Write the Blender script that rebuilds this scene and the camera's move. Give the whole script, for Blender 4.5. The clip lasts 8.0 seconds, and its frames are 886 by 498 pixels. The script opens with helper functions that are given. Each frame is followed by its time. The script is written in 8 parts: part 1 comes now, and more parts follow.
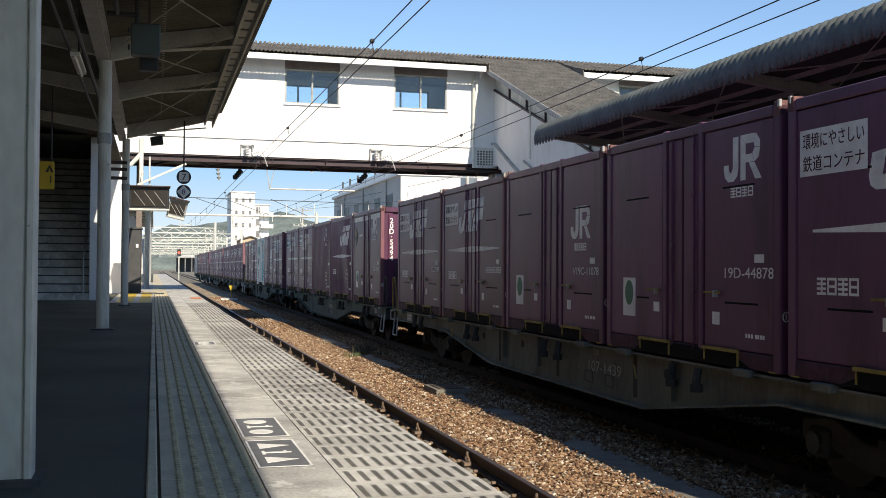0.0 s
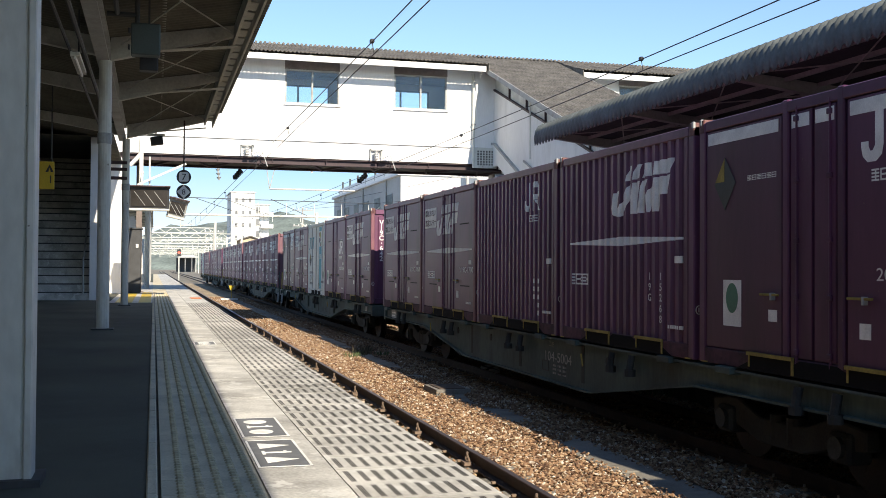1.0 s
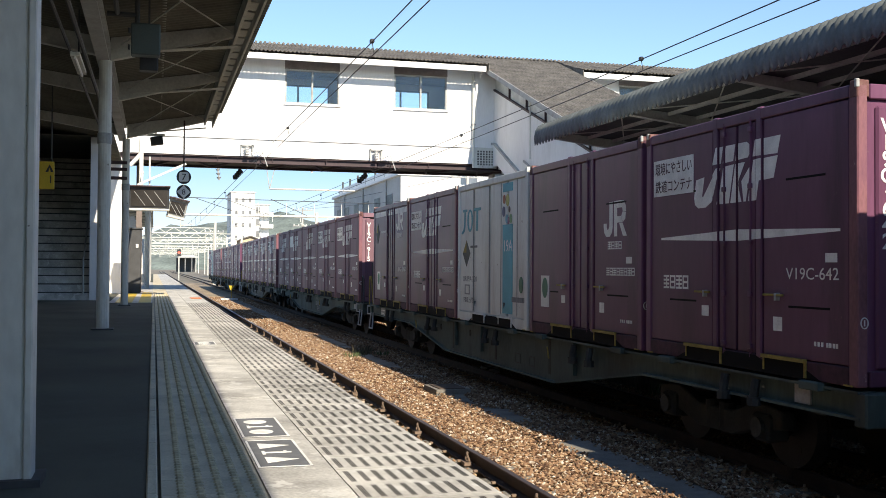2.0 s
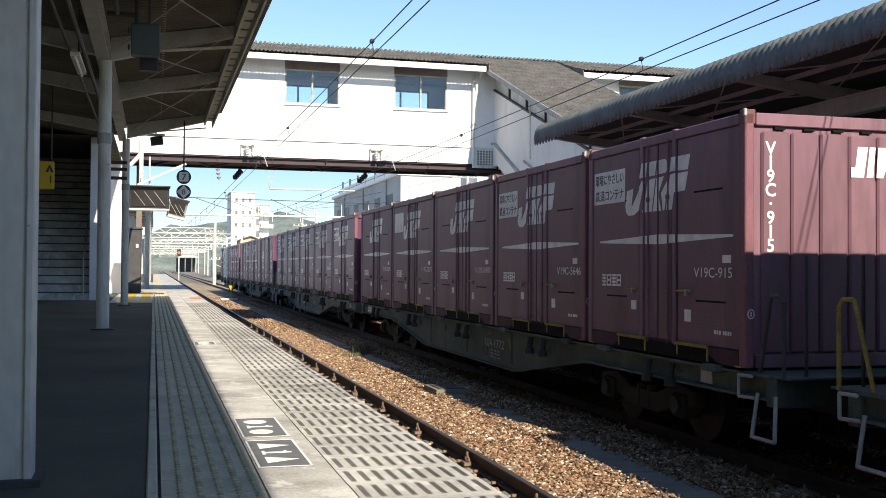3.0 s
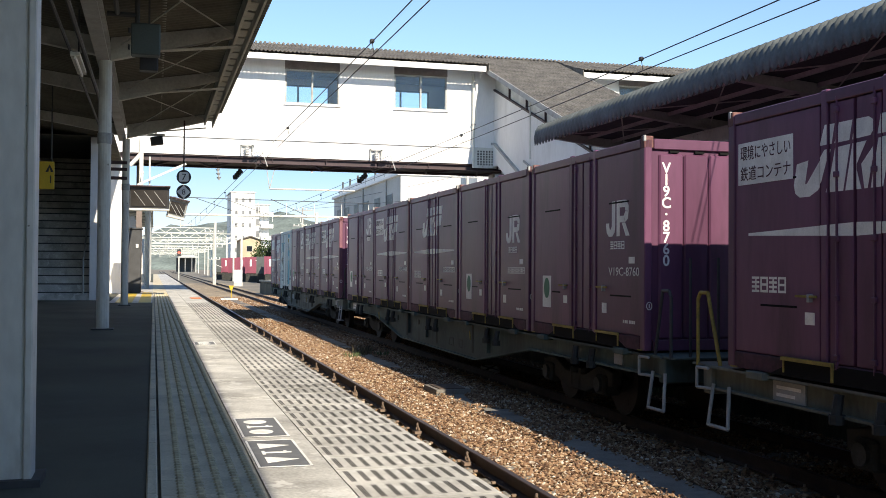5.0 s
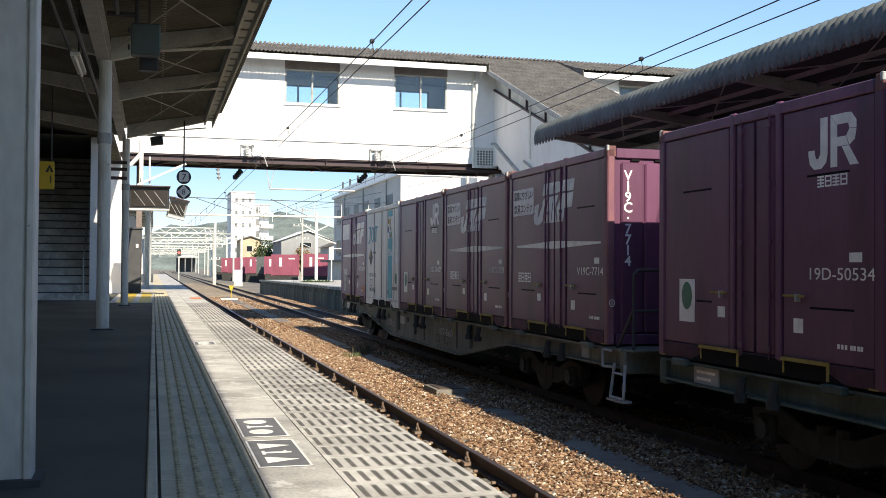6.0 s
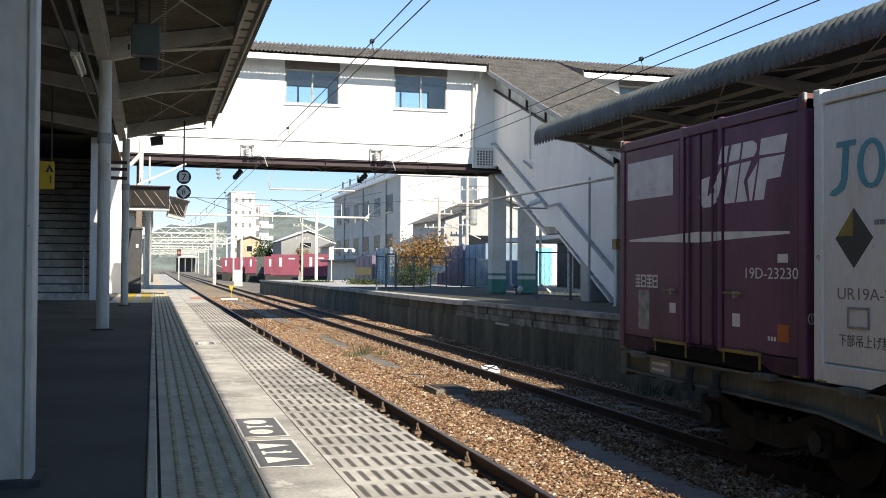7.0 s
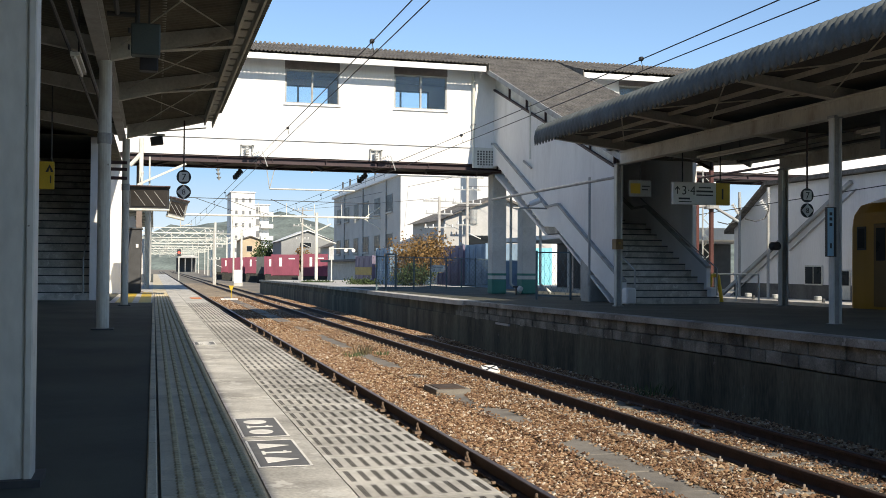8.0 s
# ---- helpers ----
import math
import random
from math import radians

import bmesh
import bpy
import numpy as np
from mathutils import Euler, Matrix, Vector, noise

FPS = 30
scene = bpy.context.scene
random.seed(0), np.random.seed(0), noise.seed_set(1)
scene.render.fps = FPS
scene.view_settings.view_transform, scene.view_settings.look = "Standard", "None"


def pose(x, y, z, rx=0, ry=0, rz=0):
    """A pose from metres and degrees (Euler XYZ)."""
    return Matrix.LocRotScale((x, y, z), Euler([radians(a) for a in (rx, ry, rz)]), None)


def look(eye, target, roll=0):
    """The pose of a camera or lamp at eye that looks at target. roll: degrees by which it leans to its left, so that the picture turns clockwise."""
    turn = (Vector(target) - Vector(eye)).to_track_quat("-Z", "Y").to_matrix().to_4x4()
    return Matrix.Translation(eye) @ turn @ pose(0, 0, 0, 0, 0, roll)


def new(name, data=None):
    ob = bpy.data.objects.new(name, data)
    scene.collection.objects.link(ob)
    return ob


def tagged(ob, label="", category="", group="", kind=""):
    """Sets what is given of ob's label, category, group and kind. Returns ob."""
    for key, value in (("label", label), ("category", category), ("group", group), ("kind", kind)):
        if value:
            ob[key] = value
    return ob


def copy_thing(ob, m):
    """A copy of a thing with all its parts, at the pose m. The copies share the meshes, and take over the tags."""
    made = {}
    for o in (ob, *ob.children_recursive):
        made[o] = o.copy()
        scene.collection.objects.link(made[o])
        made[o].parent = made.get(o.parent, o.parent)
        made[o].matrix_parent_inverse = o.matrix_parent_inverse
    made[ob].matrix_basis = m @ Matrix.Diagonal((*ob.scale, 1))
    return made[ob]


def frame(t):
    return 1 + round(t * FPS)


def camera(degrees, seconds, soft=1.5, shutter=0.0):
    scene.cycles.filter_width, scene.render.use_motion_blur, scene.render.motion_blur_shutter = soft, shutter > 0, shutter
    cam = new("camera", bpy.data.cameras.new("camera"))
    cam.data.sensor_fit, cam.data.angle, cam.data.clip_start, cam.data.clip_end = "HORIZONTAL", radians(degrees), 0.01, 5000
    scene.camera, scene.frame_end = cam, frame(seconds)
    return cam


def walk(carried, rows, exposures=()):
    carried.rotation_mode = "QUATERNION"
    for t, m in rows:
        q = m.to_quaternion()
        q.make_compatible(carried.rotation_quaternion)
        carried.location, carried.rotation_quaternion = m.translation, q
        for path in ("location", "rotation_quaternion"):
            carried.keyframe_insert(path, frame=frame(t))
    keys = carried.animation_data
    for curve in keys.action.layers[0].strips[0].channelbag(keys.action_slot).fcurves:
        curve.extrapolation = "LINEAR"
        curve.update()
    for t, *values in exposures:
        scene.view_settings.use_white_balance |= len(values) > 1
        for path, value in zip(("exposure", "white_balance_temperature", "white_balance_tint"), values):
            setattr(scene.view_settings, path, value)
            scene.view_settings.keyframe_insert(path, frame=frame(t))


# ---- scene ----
# camera on a low stand on the platform; rail tops at z = 0, tracks along y
cam = camera(46.14, 8.0, soft=0.8)
EYE = Vector((0.0, 0.0, 1.971))
AIM = Vector((math.sin(radians(15.538)) * math.cos(radians(1.047)), math.cos(radians(15.538)) * math.cos(radians(1.047)), math.sin(radians(1.047))))
walk(cam, [(0.0, look(EYE, EYE + AIM * 10, 0.362)), (8.0, look(EYE, EYE + AIM * 10, 0.362))],
     exposures=[(0.0, 0.24, 7250, 10.5), (0.4, 0.5, 7250, 10.5), (0.9, 0.6, 7250, 10.5), (6.6, 0.6, 7250, 10.5), (7.5, 0.29, 7250, 10.5), (8.0, 0.24, 7250, 10.5)])

# ---- world and sun ----
SUN = Vector((0.2335, -1.5, 1.0)).normalized()
world = bpy.data.worlds.new("sky")
scene.world = world
world.use_nodes = True
wn = world.node_tree.nodes
sky = wn.new("ShaderNodeTexSky")
sky.sky_type = "NISHITA"
sky.sun_disc = False
sky.sun_elevation = math.asin(SUN.z)
sky.sun_rotation = math.atan2(SUN.x, SUN.y)
sky.air_density, sky.dust_density, sky.ozone_density = 0.9, 0.0, 5.0
wn["Background"].inputs["Strength"].default_value = 0.15
world.node_tree.links.new(sky.outputs[0], wn["Background"].inputs["Color"])
sun = new("sun", bpy.data.lights.new("sun", "SUN"))
sun.data.energy, sun.data.angle, sun.data.color = 5.0, radians(0.53), (1.0, 0.94, 0.835)
sun.matrix_world = look(SUN * 50, (0, 0, 0))

# ---- materials ----
def mat(name, col, rough=0.7, metal=0.0, var=0.18, scale=1.5, fine=40.0, bump=0.15, stain=None, stretch=(1, 1, 1), rand=0.0, island=0.0, spec=0.4, chips=None, world_space=False):
    """A surface with mottling at two scales, fine relief and optional stains (colour, amount, scale)."""
    m = bpy.data.materials.new(name)
    m.use_nodes = True
    nt = m.node_tree
    n, ln = nt.nodes, nt.links
    b = n["Principled BSDF"]
    b.inputs["Metallic"].default_value = metal
    b.inputs["Specular IOR Level"].default_value = spec
    tc = n.new("ShaderNodeTexCoord")
    mp = n.new("ShaderNodeMapping")
    mp.inputs["Scale"].default_value = stretch
    spot = n.new("ShaderNodeNewGeometry").outputs["Position"] if world_space else tc.outputs["Object"]
    ln.new(spot, mp.inputs["Vector"])
    big = n.new("ShaderNodeTexNoise")
    big.inputs["Scale"].default_value, big.inputs["Detail"].default_value = scale, 5.0
    fin = n.new("ShaderNodeTexNoise")
    fin.inputs["Scale"].default_value, fin.inputs["Detail"].default_value = fine, 3.0
    for t in (big, fin):
        ln.new(mp.outputs[0], t.inputs["Vector"])
    add = n.new("ShaderNodeMath")
    add.operation = "MULTIPLY_ADD"
    add.inputs[1].default_value = 0.45
    ln.new(fin.outputs["Fac"], add.inputs[0])
    ln.new(big.outputs["Fac"], add.inputs[2])
    ramp = n.new("ShaderNodeMapRange")
    ramp.inputs[1].default_value, ramp.inputs[2].default_value = 0.45, 1.0
    ramp.inputs[3].default_value, ramp.inputs[4].default_value = 1 - var * 1.5, 1 + var * 1.5
    ln.new(add.outputs[0], ramp.inputs[0])
    value = ramp.outputs[0]
    if rand or island:
        src = n.new("ShaderNodeObjectInfo").outputs["Random"] if rand else n.new("ShaderNodeNewGeometry").outputs["Random Per Island"]
        rr = n.new("ShaderNodeMapRange")
        k = rand or island
        rr.inputs[3].default_value, rr.inputs[4].default_value = 1 - k, 1 + k
        ln.new(src, rr.inputs[0])
        mul = n.new("ShaderNodeMath")
        mul.operation = "MULTIPLY"
        ln.new(value, mul.inputs[0])
        ln.new(rr.outputs[0], mul.inputs[1])
        value = mul.outputs[0]
    sc = n.new("ShaderNodeVectorMath")
    sc.operation = "SCALE"
    sc.inputs[0].default_value = col
    ln.new(value, sc.inputs["Scale"])
    out = sc.outputs[0]
    if stain:
        scol, amount, sscale = stain
        st = n.new("ShaderNodeTexNoise")
        st.inputs["Scale"].default_value, st.inputs["Detail"].default_value, st.inputs["Roughness"].default_value = sscale, 6.0, 0.65
        ln.new(mp.outputs[0], st.inputs["Vector"])
        sr = n.new("ShaderNodeMapRange")
        sr.inputs[1].default_value, sr.inputs[2].default_value = 0.52, 0.72
        sr.inputs[4].default_value = amount
        ln.new(st.outputs["Fac"], sr.inputs[0])
        mx = n.new("ShaderNodeMix")
        mx.data_type = "RGBA"
        ln.new(sr.outputs[0], mx.inputs[0])
        ln.new(out, mx.inputs[6])
        mx.inputs[7].default_value = (*scol, 1)
        out = mx.outputs[2]
    if chips:
        ccol, camount, cscale, cut = chips
        ch = n.new("ShaderNodeTexNoise")
        ch.inputs["Scale"].default_value, ch.inputs["Detail"].default_value, ch.inputs["Roughness"].default_value = cscale, 4.0, 0.6
        ln.new(spot, ch.inputs["Vector"])
        cr = n.new("ShaderNodeMapRange")
        cr.inputs[1].default_value, cr.inputs[2].default_value = cut, cut + 0.04
        cr.inputs[4].default_value = camount
        ln.new(ch.outputs["Fac"], cr.inputs[0])
        cm = n.new("ShaderNodeMix")
        cm.data_type = "RGBA"
        ln.new(cr.outputs[0], cm.inputs[0])
        ln.new(out, cm.inputs[6])
        cm.inputs[7].default_value = (*ccol, 1)
        out = cm.outputs[2]
    ln.new(out, b.inputs["Base Color"])
    ro = n.new("ShaderNodeMapRange")
    ro.inputs[3].default_value, ro.inputs[4].default_value = max(0.05, rough - 0.12), min(1.0, rough + 0.12)
    ln.new(big.outputs["Fac"], ro.inputs[0])
    ln.new(ro.outputs[0], b.inputs["Roughness"])
    if bump:
        bp = n.new("ShaderNodeBump")
        bp.inputs["Strength"].default_value, bp.inputs["Distance"].default_value = bump, 0.01
        ln.new(fin.outputs["Fac"], bp.inputs["Height"])
        ln.new(bp.outputs[0], b.inputs["Normal"])
    return m


def glass(name, tint=(0.85, 0.9, 0.92)):
    m = bpy.data.materials.new(name)
    m.use_nodes = True
    b = m.node_tree.nodes["Principled BSDF"]
    b.inputs["Base Color"].default_value = (*tint, 1)
    b.inputs["Roughness"].default_value = 0.03
    b.inputs["Transmission Weight"].default_value = 1.0
    b.inputs["IOR"].default_value = 1.5
    return m


ASPHALT = mat("asphalt", (0.08, 0.082, 0.062), 0.9, var=0.3, scale=0.8, fine=180, bump=0.5, stain=((0.11, 0.115, 0.1), 0.4, 1.4))
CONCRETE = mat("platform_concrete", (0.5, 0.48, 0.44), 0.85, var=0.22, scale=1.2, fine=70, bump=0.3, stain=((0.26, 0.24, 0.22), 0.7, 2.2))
SLAB = mat("slab_concrete", (0.53, 0.515, 0.475), 0.85, var=0.28, scale=2.2, fine=60, bump=0.3, stain=((0.25, 0.235, 0.21), 0.8, 3.2), rand=0.07, chips=((0.68, 0.67, 0.63), 0.7, 6, 0.58), world_space=True)
EDGESLAB = mat("grimy_edge_slab", (0.5, 0.485, 0.445), 0.88, var=0.3, scale=1.6, fine=50, bump=0.35, stain=((0.2, 0.19, 0.165), 0.85, 1.1), rand=0.06, chips=((0.66, 0.65, 0.61), 0.75, 9, 0.57), world_space=True)
COPING = mat("old_coping_concrete", (0.3, 0.29, 0.27), 0.9, var=0.25, scale=1.5, fine=60, bump=0.4, stain=((0.14, 0.135, 0.125), 0.7, 2.0))
PIERPAINT = mat("pale_pier_paint", (0.68, 0.66, 0.61), 0.75, var=0.12, scale=1, fine=20, bump=0.1, stain=((0.4, 0.38, 0.34), 0.5, 1.5))
GROOVE = mat("dark_groove", (0.085, 0.083, 0.08), 0.9, var=0.3)
GUIDE = mat("worn_guide_tile", (0.62, 0.545, 0.395), 0.85, var=0.25, scale=3, fine=90, bump=0.3, stain=((0.4, 0.35, 0.235), 0.75, 3.0), rand=0.08, world_space=True)
DOT = mat("faded_yellow_dot", (0.52, 0.44, 0.28), 0.85, var=0.3, scale=8)
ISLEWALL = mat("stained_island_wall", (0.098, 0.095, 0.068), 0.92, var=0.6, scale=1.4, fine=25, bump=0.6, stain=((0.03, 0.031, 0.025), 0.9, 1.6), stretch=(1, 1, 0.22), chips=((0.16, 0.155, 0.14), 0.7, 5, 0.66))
ISLECOPING = mat("shade_dark_worn_coping", (0.3, 0.295, 0.265), 0.92, var=0.4, scale=1.2, fine=50, bump=0.7, stain=((0.07, 0.072, 0.06), 0.85, 2.0), chips=((0.5, 0.49, 0.46), 0.6, 4, 0.63))
# flat black that paints the shade inside pockets, slots and recesses
BLACK = mat("black_recess_shade", (0.012, 0.012, 0.012), 0.9, var=0.2, bump=0, spec=0.1)
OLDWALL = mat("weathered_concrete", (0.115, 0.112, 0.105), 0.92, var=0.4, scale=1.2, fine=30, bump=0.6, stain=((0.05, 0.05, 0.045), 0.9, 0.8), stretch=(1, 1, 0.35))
BLOCK = mat("concrete_block", (0.205, 0.203, 0.175), 0.95, var=0.5, scale=2.2, fine=40, bump=1.0, stain=((0.055, 0.057, 0.045), 0.9, 2.0), rand=0.3, chips=((0.4, 0.4, 0.37), 0.6, 7, 0.63), world_space=True)
SOIL = mat("track_soil", (0.34, 0.265, 0.175), 0.95, var=0.35, scale=2.0, fine=45, bump=0.8, stain=((0.2, 0.155, 0.1), 0.8, 0.8))
FAREARTH = mat("yard_ground", (0.22, 0.195, 0.155), 0.95, var=0.3, scale=0.2, fine=3, bump=0.5, stain=((0.16, 0.17, 0.1), 0.7, 0.12))
PITLID = mat("rusty_pit_lid", (0.085, 0.06, 0.045), 0.85, var=0.35, scale=5, fine=40, bump=0.4, stain=((0.045, 0.035, 0.03), 0.7, 4))
RUST = mat("rusty_rail", (0.05, 0.031, 0.025), 0.8, var=0.35, scale=6, fine=60, bump=0.3)
RAILTOP = mat("worn_rail_head", (0.16, 0.13, 0.12), 0.42, 0.7, var=0.12, scale=4)
WHITESTEEL = mat("white_painted_steel", (0.63, 0.63, 0.57), 0.55, var=0.14, scale=1.6, fine=25, bump=0.1, stain=((0.3, 0.22, 0.15), 0.55, 2.6), stretch=(1, 1, 0.4), chips=((0.14, 0.115, 0.1), 0.85, 11, 0.68))
GREYSTEEL = mat("grey_painted_steel", (0.36, 0.37, 0.36), 0.6, var=0.18, scale=2, fine=30, bump=0.1, stain=((0.2, 0.15, 0.11), 0.5, 3.0))
DARKSTEEL = mat("dark_steel", (0.05, 0.052, 0.055), 0.6, var=0.25, scale=4)
LINTEL = mat("grey_brown_board", (0.2, 0.17, 0.155), 0.8, var=0.2, scale=3, stain=((0.12, 0.1, 0.09), 0.5, 2.5))
MAROON = mat("maroon_beam_paint", (0.058, 0.036, 0.04), 0.6, var=0.25, scale=1.5, stain=((0.05, 0.03, 0.03), 0.6, 2.0))
PLASTER = mat("white_bridge_wall", (0.8, 0.79, 0.77), 0.75, var=0.06, scale=0.7, fine=20, bump=0.08, stain=((0.55, 0.53, 0.5), 0.4, 1.2), stretch=(1, 1, 0.25))
TRIM = mat("white_trim", (0.8, 0.8, 0.79), 0.5, var=0.05, scale=2, bump=0.05)
SLATE = mat("corrugated_cement_roof", (0.15, 0.138, 0.122), 0.95, var=0.35, scale=2.5, fine=16, bump=0.6, stain=((0.06, 0.056, 0.05), 0.85, 4.5), chips=((0.3, 0.28, 0.25), 0.6, 14, 0.62))
SHEET = mat("canopy_sheet", (0.095, 0.106, 0.104), 0.8, var=0.3, scale=2.0, fine=20, bump=0.3, stain=((0.07, 0.076, 0.07), 0.8, 1.6))
CANOPYSTEEL = mat("grimy_canopy_steel", (0.47, 0.475, 0.435), 0.75, var=0.2, scale=1.4, fine=25, bump=0.1, stain=((0.14, 0.13, 0.105), 0.55, 1.8))
TROUGH = mat("dusty_trough_concrete", (0.21, 0.195, 0.17), 0.92, var=0.3, scale=2, fine=60, bump=0.5, stain=((0.11, 0.095, 0.075), 0.75, 2), rand=0.12, world_space=True)
ISLEUNDER = mat("island_canopy_shade_tone", (0.085, 0.09, 0.086), 0.9, var=0.25, scale=1.2, fine=20, bump=0.2, stain=((0.05, 0.052, 0.05), 0.7, 1.1))
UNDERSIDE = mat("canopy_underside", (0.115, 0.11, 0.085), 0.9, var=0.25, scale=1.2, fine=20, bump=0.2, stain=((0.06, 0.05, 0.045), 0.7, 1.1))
WINDOW = mat("window_glass", (0.02, 0.024, 0.028), 0.3, var=0.2, bump=0, spec=0.06)
ORANGE = mat("orange_mark", (0.55, 0.16, 0.03), 0.7, var=0.2, stain=((0.3, 0.16, 0.08), 0.6, 5))
BALLS = [mat("faded_ball_" + n, c, 0.6, var=0.2) for n, c in (("orange", (0.42, 0.17, 0.1)), ("yellow", (0.5, 0.48, 0.16)), ("slate", (0.16, 0.17, 0.24)), ("brown", (0.22, 0.16, 0.14)), ("blue", (0.2, 0.42, 0.52)), ("pink", (0.42, 0.2, 0.26)), ("green", (0.28, 0.45, 0.22)))]
CLEAR = glass("clear_glass")
GREENBASE = mat("green_base_paint", (0.05, 0.22, 0.17), 0.6, var=0.12)
def container_paint(name, col, stained, rough):
    return mat(name, col, rough, var=0.16, scale=1.3, fine=14, bump=0.08, stain=(stained, 0.75, 1.9), stretch=(1, 1, 0.2), rand=0.2, spec=0.45, chips=((0.2, 0.13, 0.12), 0.6, 16, 0.7))


WINE = container_paint("wine_container_paint", (0.145, 0.055, 0.106), (0.062, 0.027, 0.047), 0.4)
DEEPWINE = container_paint("deep_wine_container_paint", (0.105, 0.035, 0.075), (0.045, 0.019, 0.034), 0.38)
OLDWINE = container_paint("faded_container_paint", (0.195, 0.1, 0.128), (0.09, 0.05, 0.058), 0.55)
GRIMEWINE = mat("grimy_wine_paint", (0.085, 0.036, 0.052), 0.75, var=0.35, scale=2.5, fine=20, bump=0.15, stain=((0.028, 0.022, 0.022), 0.9, 3.0), rand=0.2, spec=0.25, chips=((0.16, 0.1, 0.08), 0.6, 14, 0.7))
WINEDARK = mat("shadow_gap_paint", (0.07, 0.018, 0.03), 0.7, var=0.2, rand=0.2)
WORNPOST = mat("worn_corner_post", (0.2, 0.085, 0.1), 0.6, var=0.3, scale=3, stain=((0.14, 0.055, 0.09), 0.9, 3.0), stretch=(1, 1, 0.4), chips=((0.4, 0.3, 0.27), 0.7, 9, 0.66))
WORNCAST = mat("worn_corner_casting", (0.14, 0.06, 0.055), 0.7, var=0.3, scale=6, stain=((0.3, 0.2, 0.16), 0.5, 9))
CREAM = mat("white_container_paint", (0.76, 0.78, 0.73), 0.6, var=0.1, scale=1.4, stain=((0.4, 0.34, 0.27), 0.5, 2.0), stretch=(1, 1, 0.22), chips=((0.2, 0.09, 0.04), 0.8, 9, 0.69))
LETTER = mat("white_lettering", (0.84, 0.83, 0.79), 0.7, var=0.12, scale=4, fine=60, bump=0, stain=((0.4, 0.36, 0.35), 0.4, 5))
TEALINK = mat("teal_lettering", (0.1, 0.34, 0.4), 0.6, var=0.1)
TURQ = mat("turquoise_panel", (0.12, 0.42, 0.5), 0.6, var=0.15)
YELLOW = mat("worn_yellow_paint", (0.3, 0.22, 0.05), 0.65, var=0.25, scale=5, stain=((0.12, 0.09, 0.05), 0.7, 6))
WAGON = mat("blue_grey_wagon_paint", (0.076, 0.108, 0.098), 0.7, var=0.3, scale=1.5, fine=20, bump=0.15, stain=((0.04, 0.042, 0.038), 0.8, 1.4), stretch=(1, 1, 0.35), rand=0.15, spec=0.25)
FADEDMARK = mat("faded_white_mark", (0.3, 0.3, 0.28), 0.8, var=0.4, scale=12)
WAGONGREY = mat("grey_wagon_paint", (0.15, 0.163, 0.137), 0.7, var=0.3, scale=1.5, fine=20, bump=0.15, stain=((0.05, 0.045, 0.04), 0.85, 1.3), stretch=(1, 1, 0.35), rand=0.12, spec=0.25)
FADED = mat("faded_lettering", (0.37, 0.37, 0.35), 0.75, var=0.35, scale=9, bump=0)
BOGIE = mat("grimy_bogie_steel", (0.036, 0.037, 0.034), 0.85, var=0.35, scale=4, bump=0.3, stain=((0.055, 0.045, 0.034), 0.6, 5))
WHEEL = mat("wheel_steel", (0.05, 0.045, 0.042), 0.6, 0.4, var=0.25)


def stone(name, dull):
    """Broken stone whose pieces run from dark rust to pale tan."""
    m = mat(name, (0.2, 0.12, 0.07), 0.95, bump=0.3, fine=90, spec=0.2)
    nt = m.node_tree
    n, ln = nt.nodes, nt.links
    geo = n.new("ShaderNodeNewGeometry")
    ramp = n.new("ShaderNodeValToRGB")
    e = ramp.color_ramp.elements
    e[0].position, e[0].color = 0.0, (0.07 * dull, 0.04 * dull, 0.028 * dull, 1)
    e[1].position, e[1].color = 1.0, (0.6 * dull, 0.54 * dull, 0.46 * dull, 1)
    for p, c in ((0.3, (0.175, 0.1, 0.06)), (0.62, (0.29, 0.178, 0.105)), (0.86, (0.36, 0.262, 0.165))):
        k = e.new(p)
        k.color = (c[0] * dull, c[1] * dull, c[2] * dull, 1)
    ln.new(geo.outputs["Random Per Island"], ramp.inputs[0])
    ln.new(ramp.outputs[0], n["Principled BSDF"].inputs["Base Color"])
    return m


STONE = stone("ballast_stone", 1.14)
# same stone ramp, scaled slightly darker
DULLSTONE = stone("dull_ballast_stone", 0.97)
CLIPRUST = mat("rusty_rail_clip", (0.17, 0.12, 0.085), 0.75, var=0.3, scale=9)
BOLTHEAD = mat("pale_rail_bolt", (0.28, 0.24, 0.2), 0.7, var=0.25)


# ---- mesh helpers ----
def box(bm, x0, x1, y0, y1, z0, z1):
    v = [bm.verts.new(p) for p in ((x0, y0, z0), (x1, y0, z0), (x1, y1, z0), (x0, y1, z0), (x0, y0, z1), (x1, y0, z1), (x1, y1, z1), (x0, y1, z1))]
    for f in ((3, 2, 1, 0), (4, 5, 6, 7), (0, 1, 5, 4), (1, 2, 6, 5), (2, 3, 7, 6), (3, 0, 4, 7)):
        bm.faces.new([v[i] for i in f])
    return v


def boxes(*rows):
    bm = bmesh.new()
    for r in rows:
        box(bm, *r)
    return bm


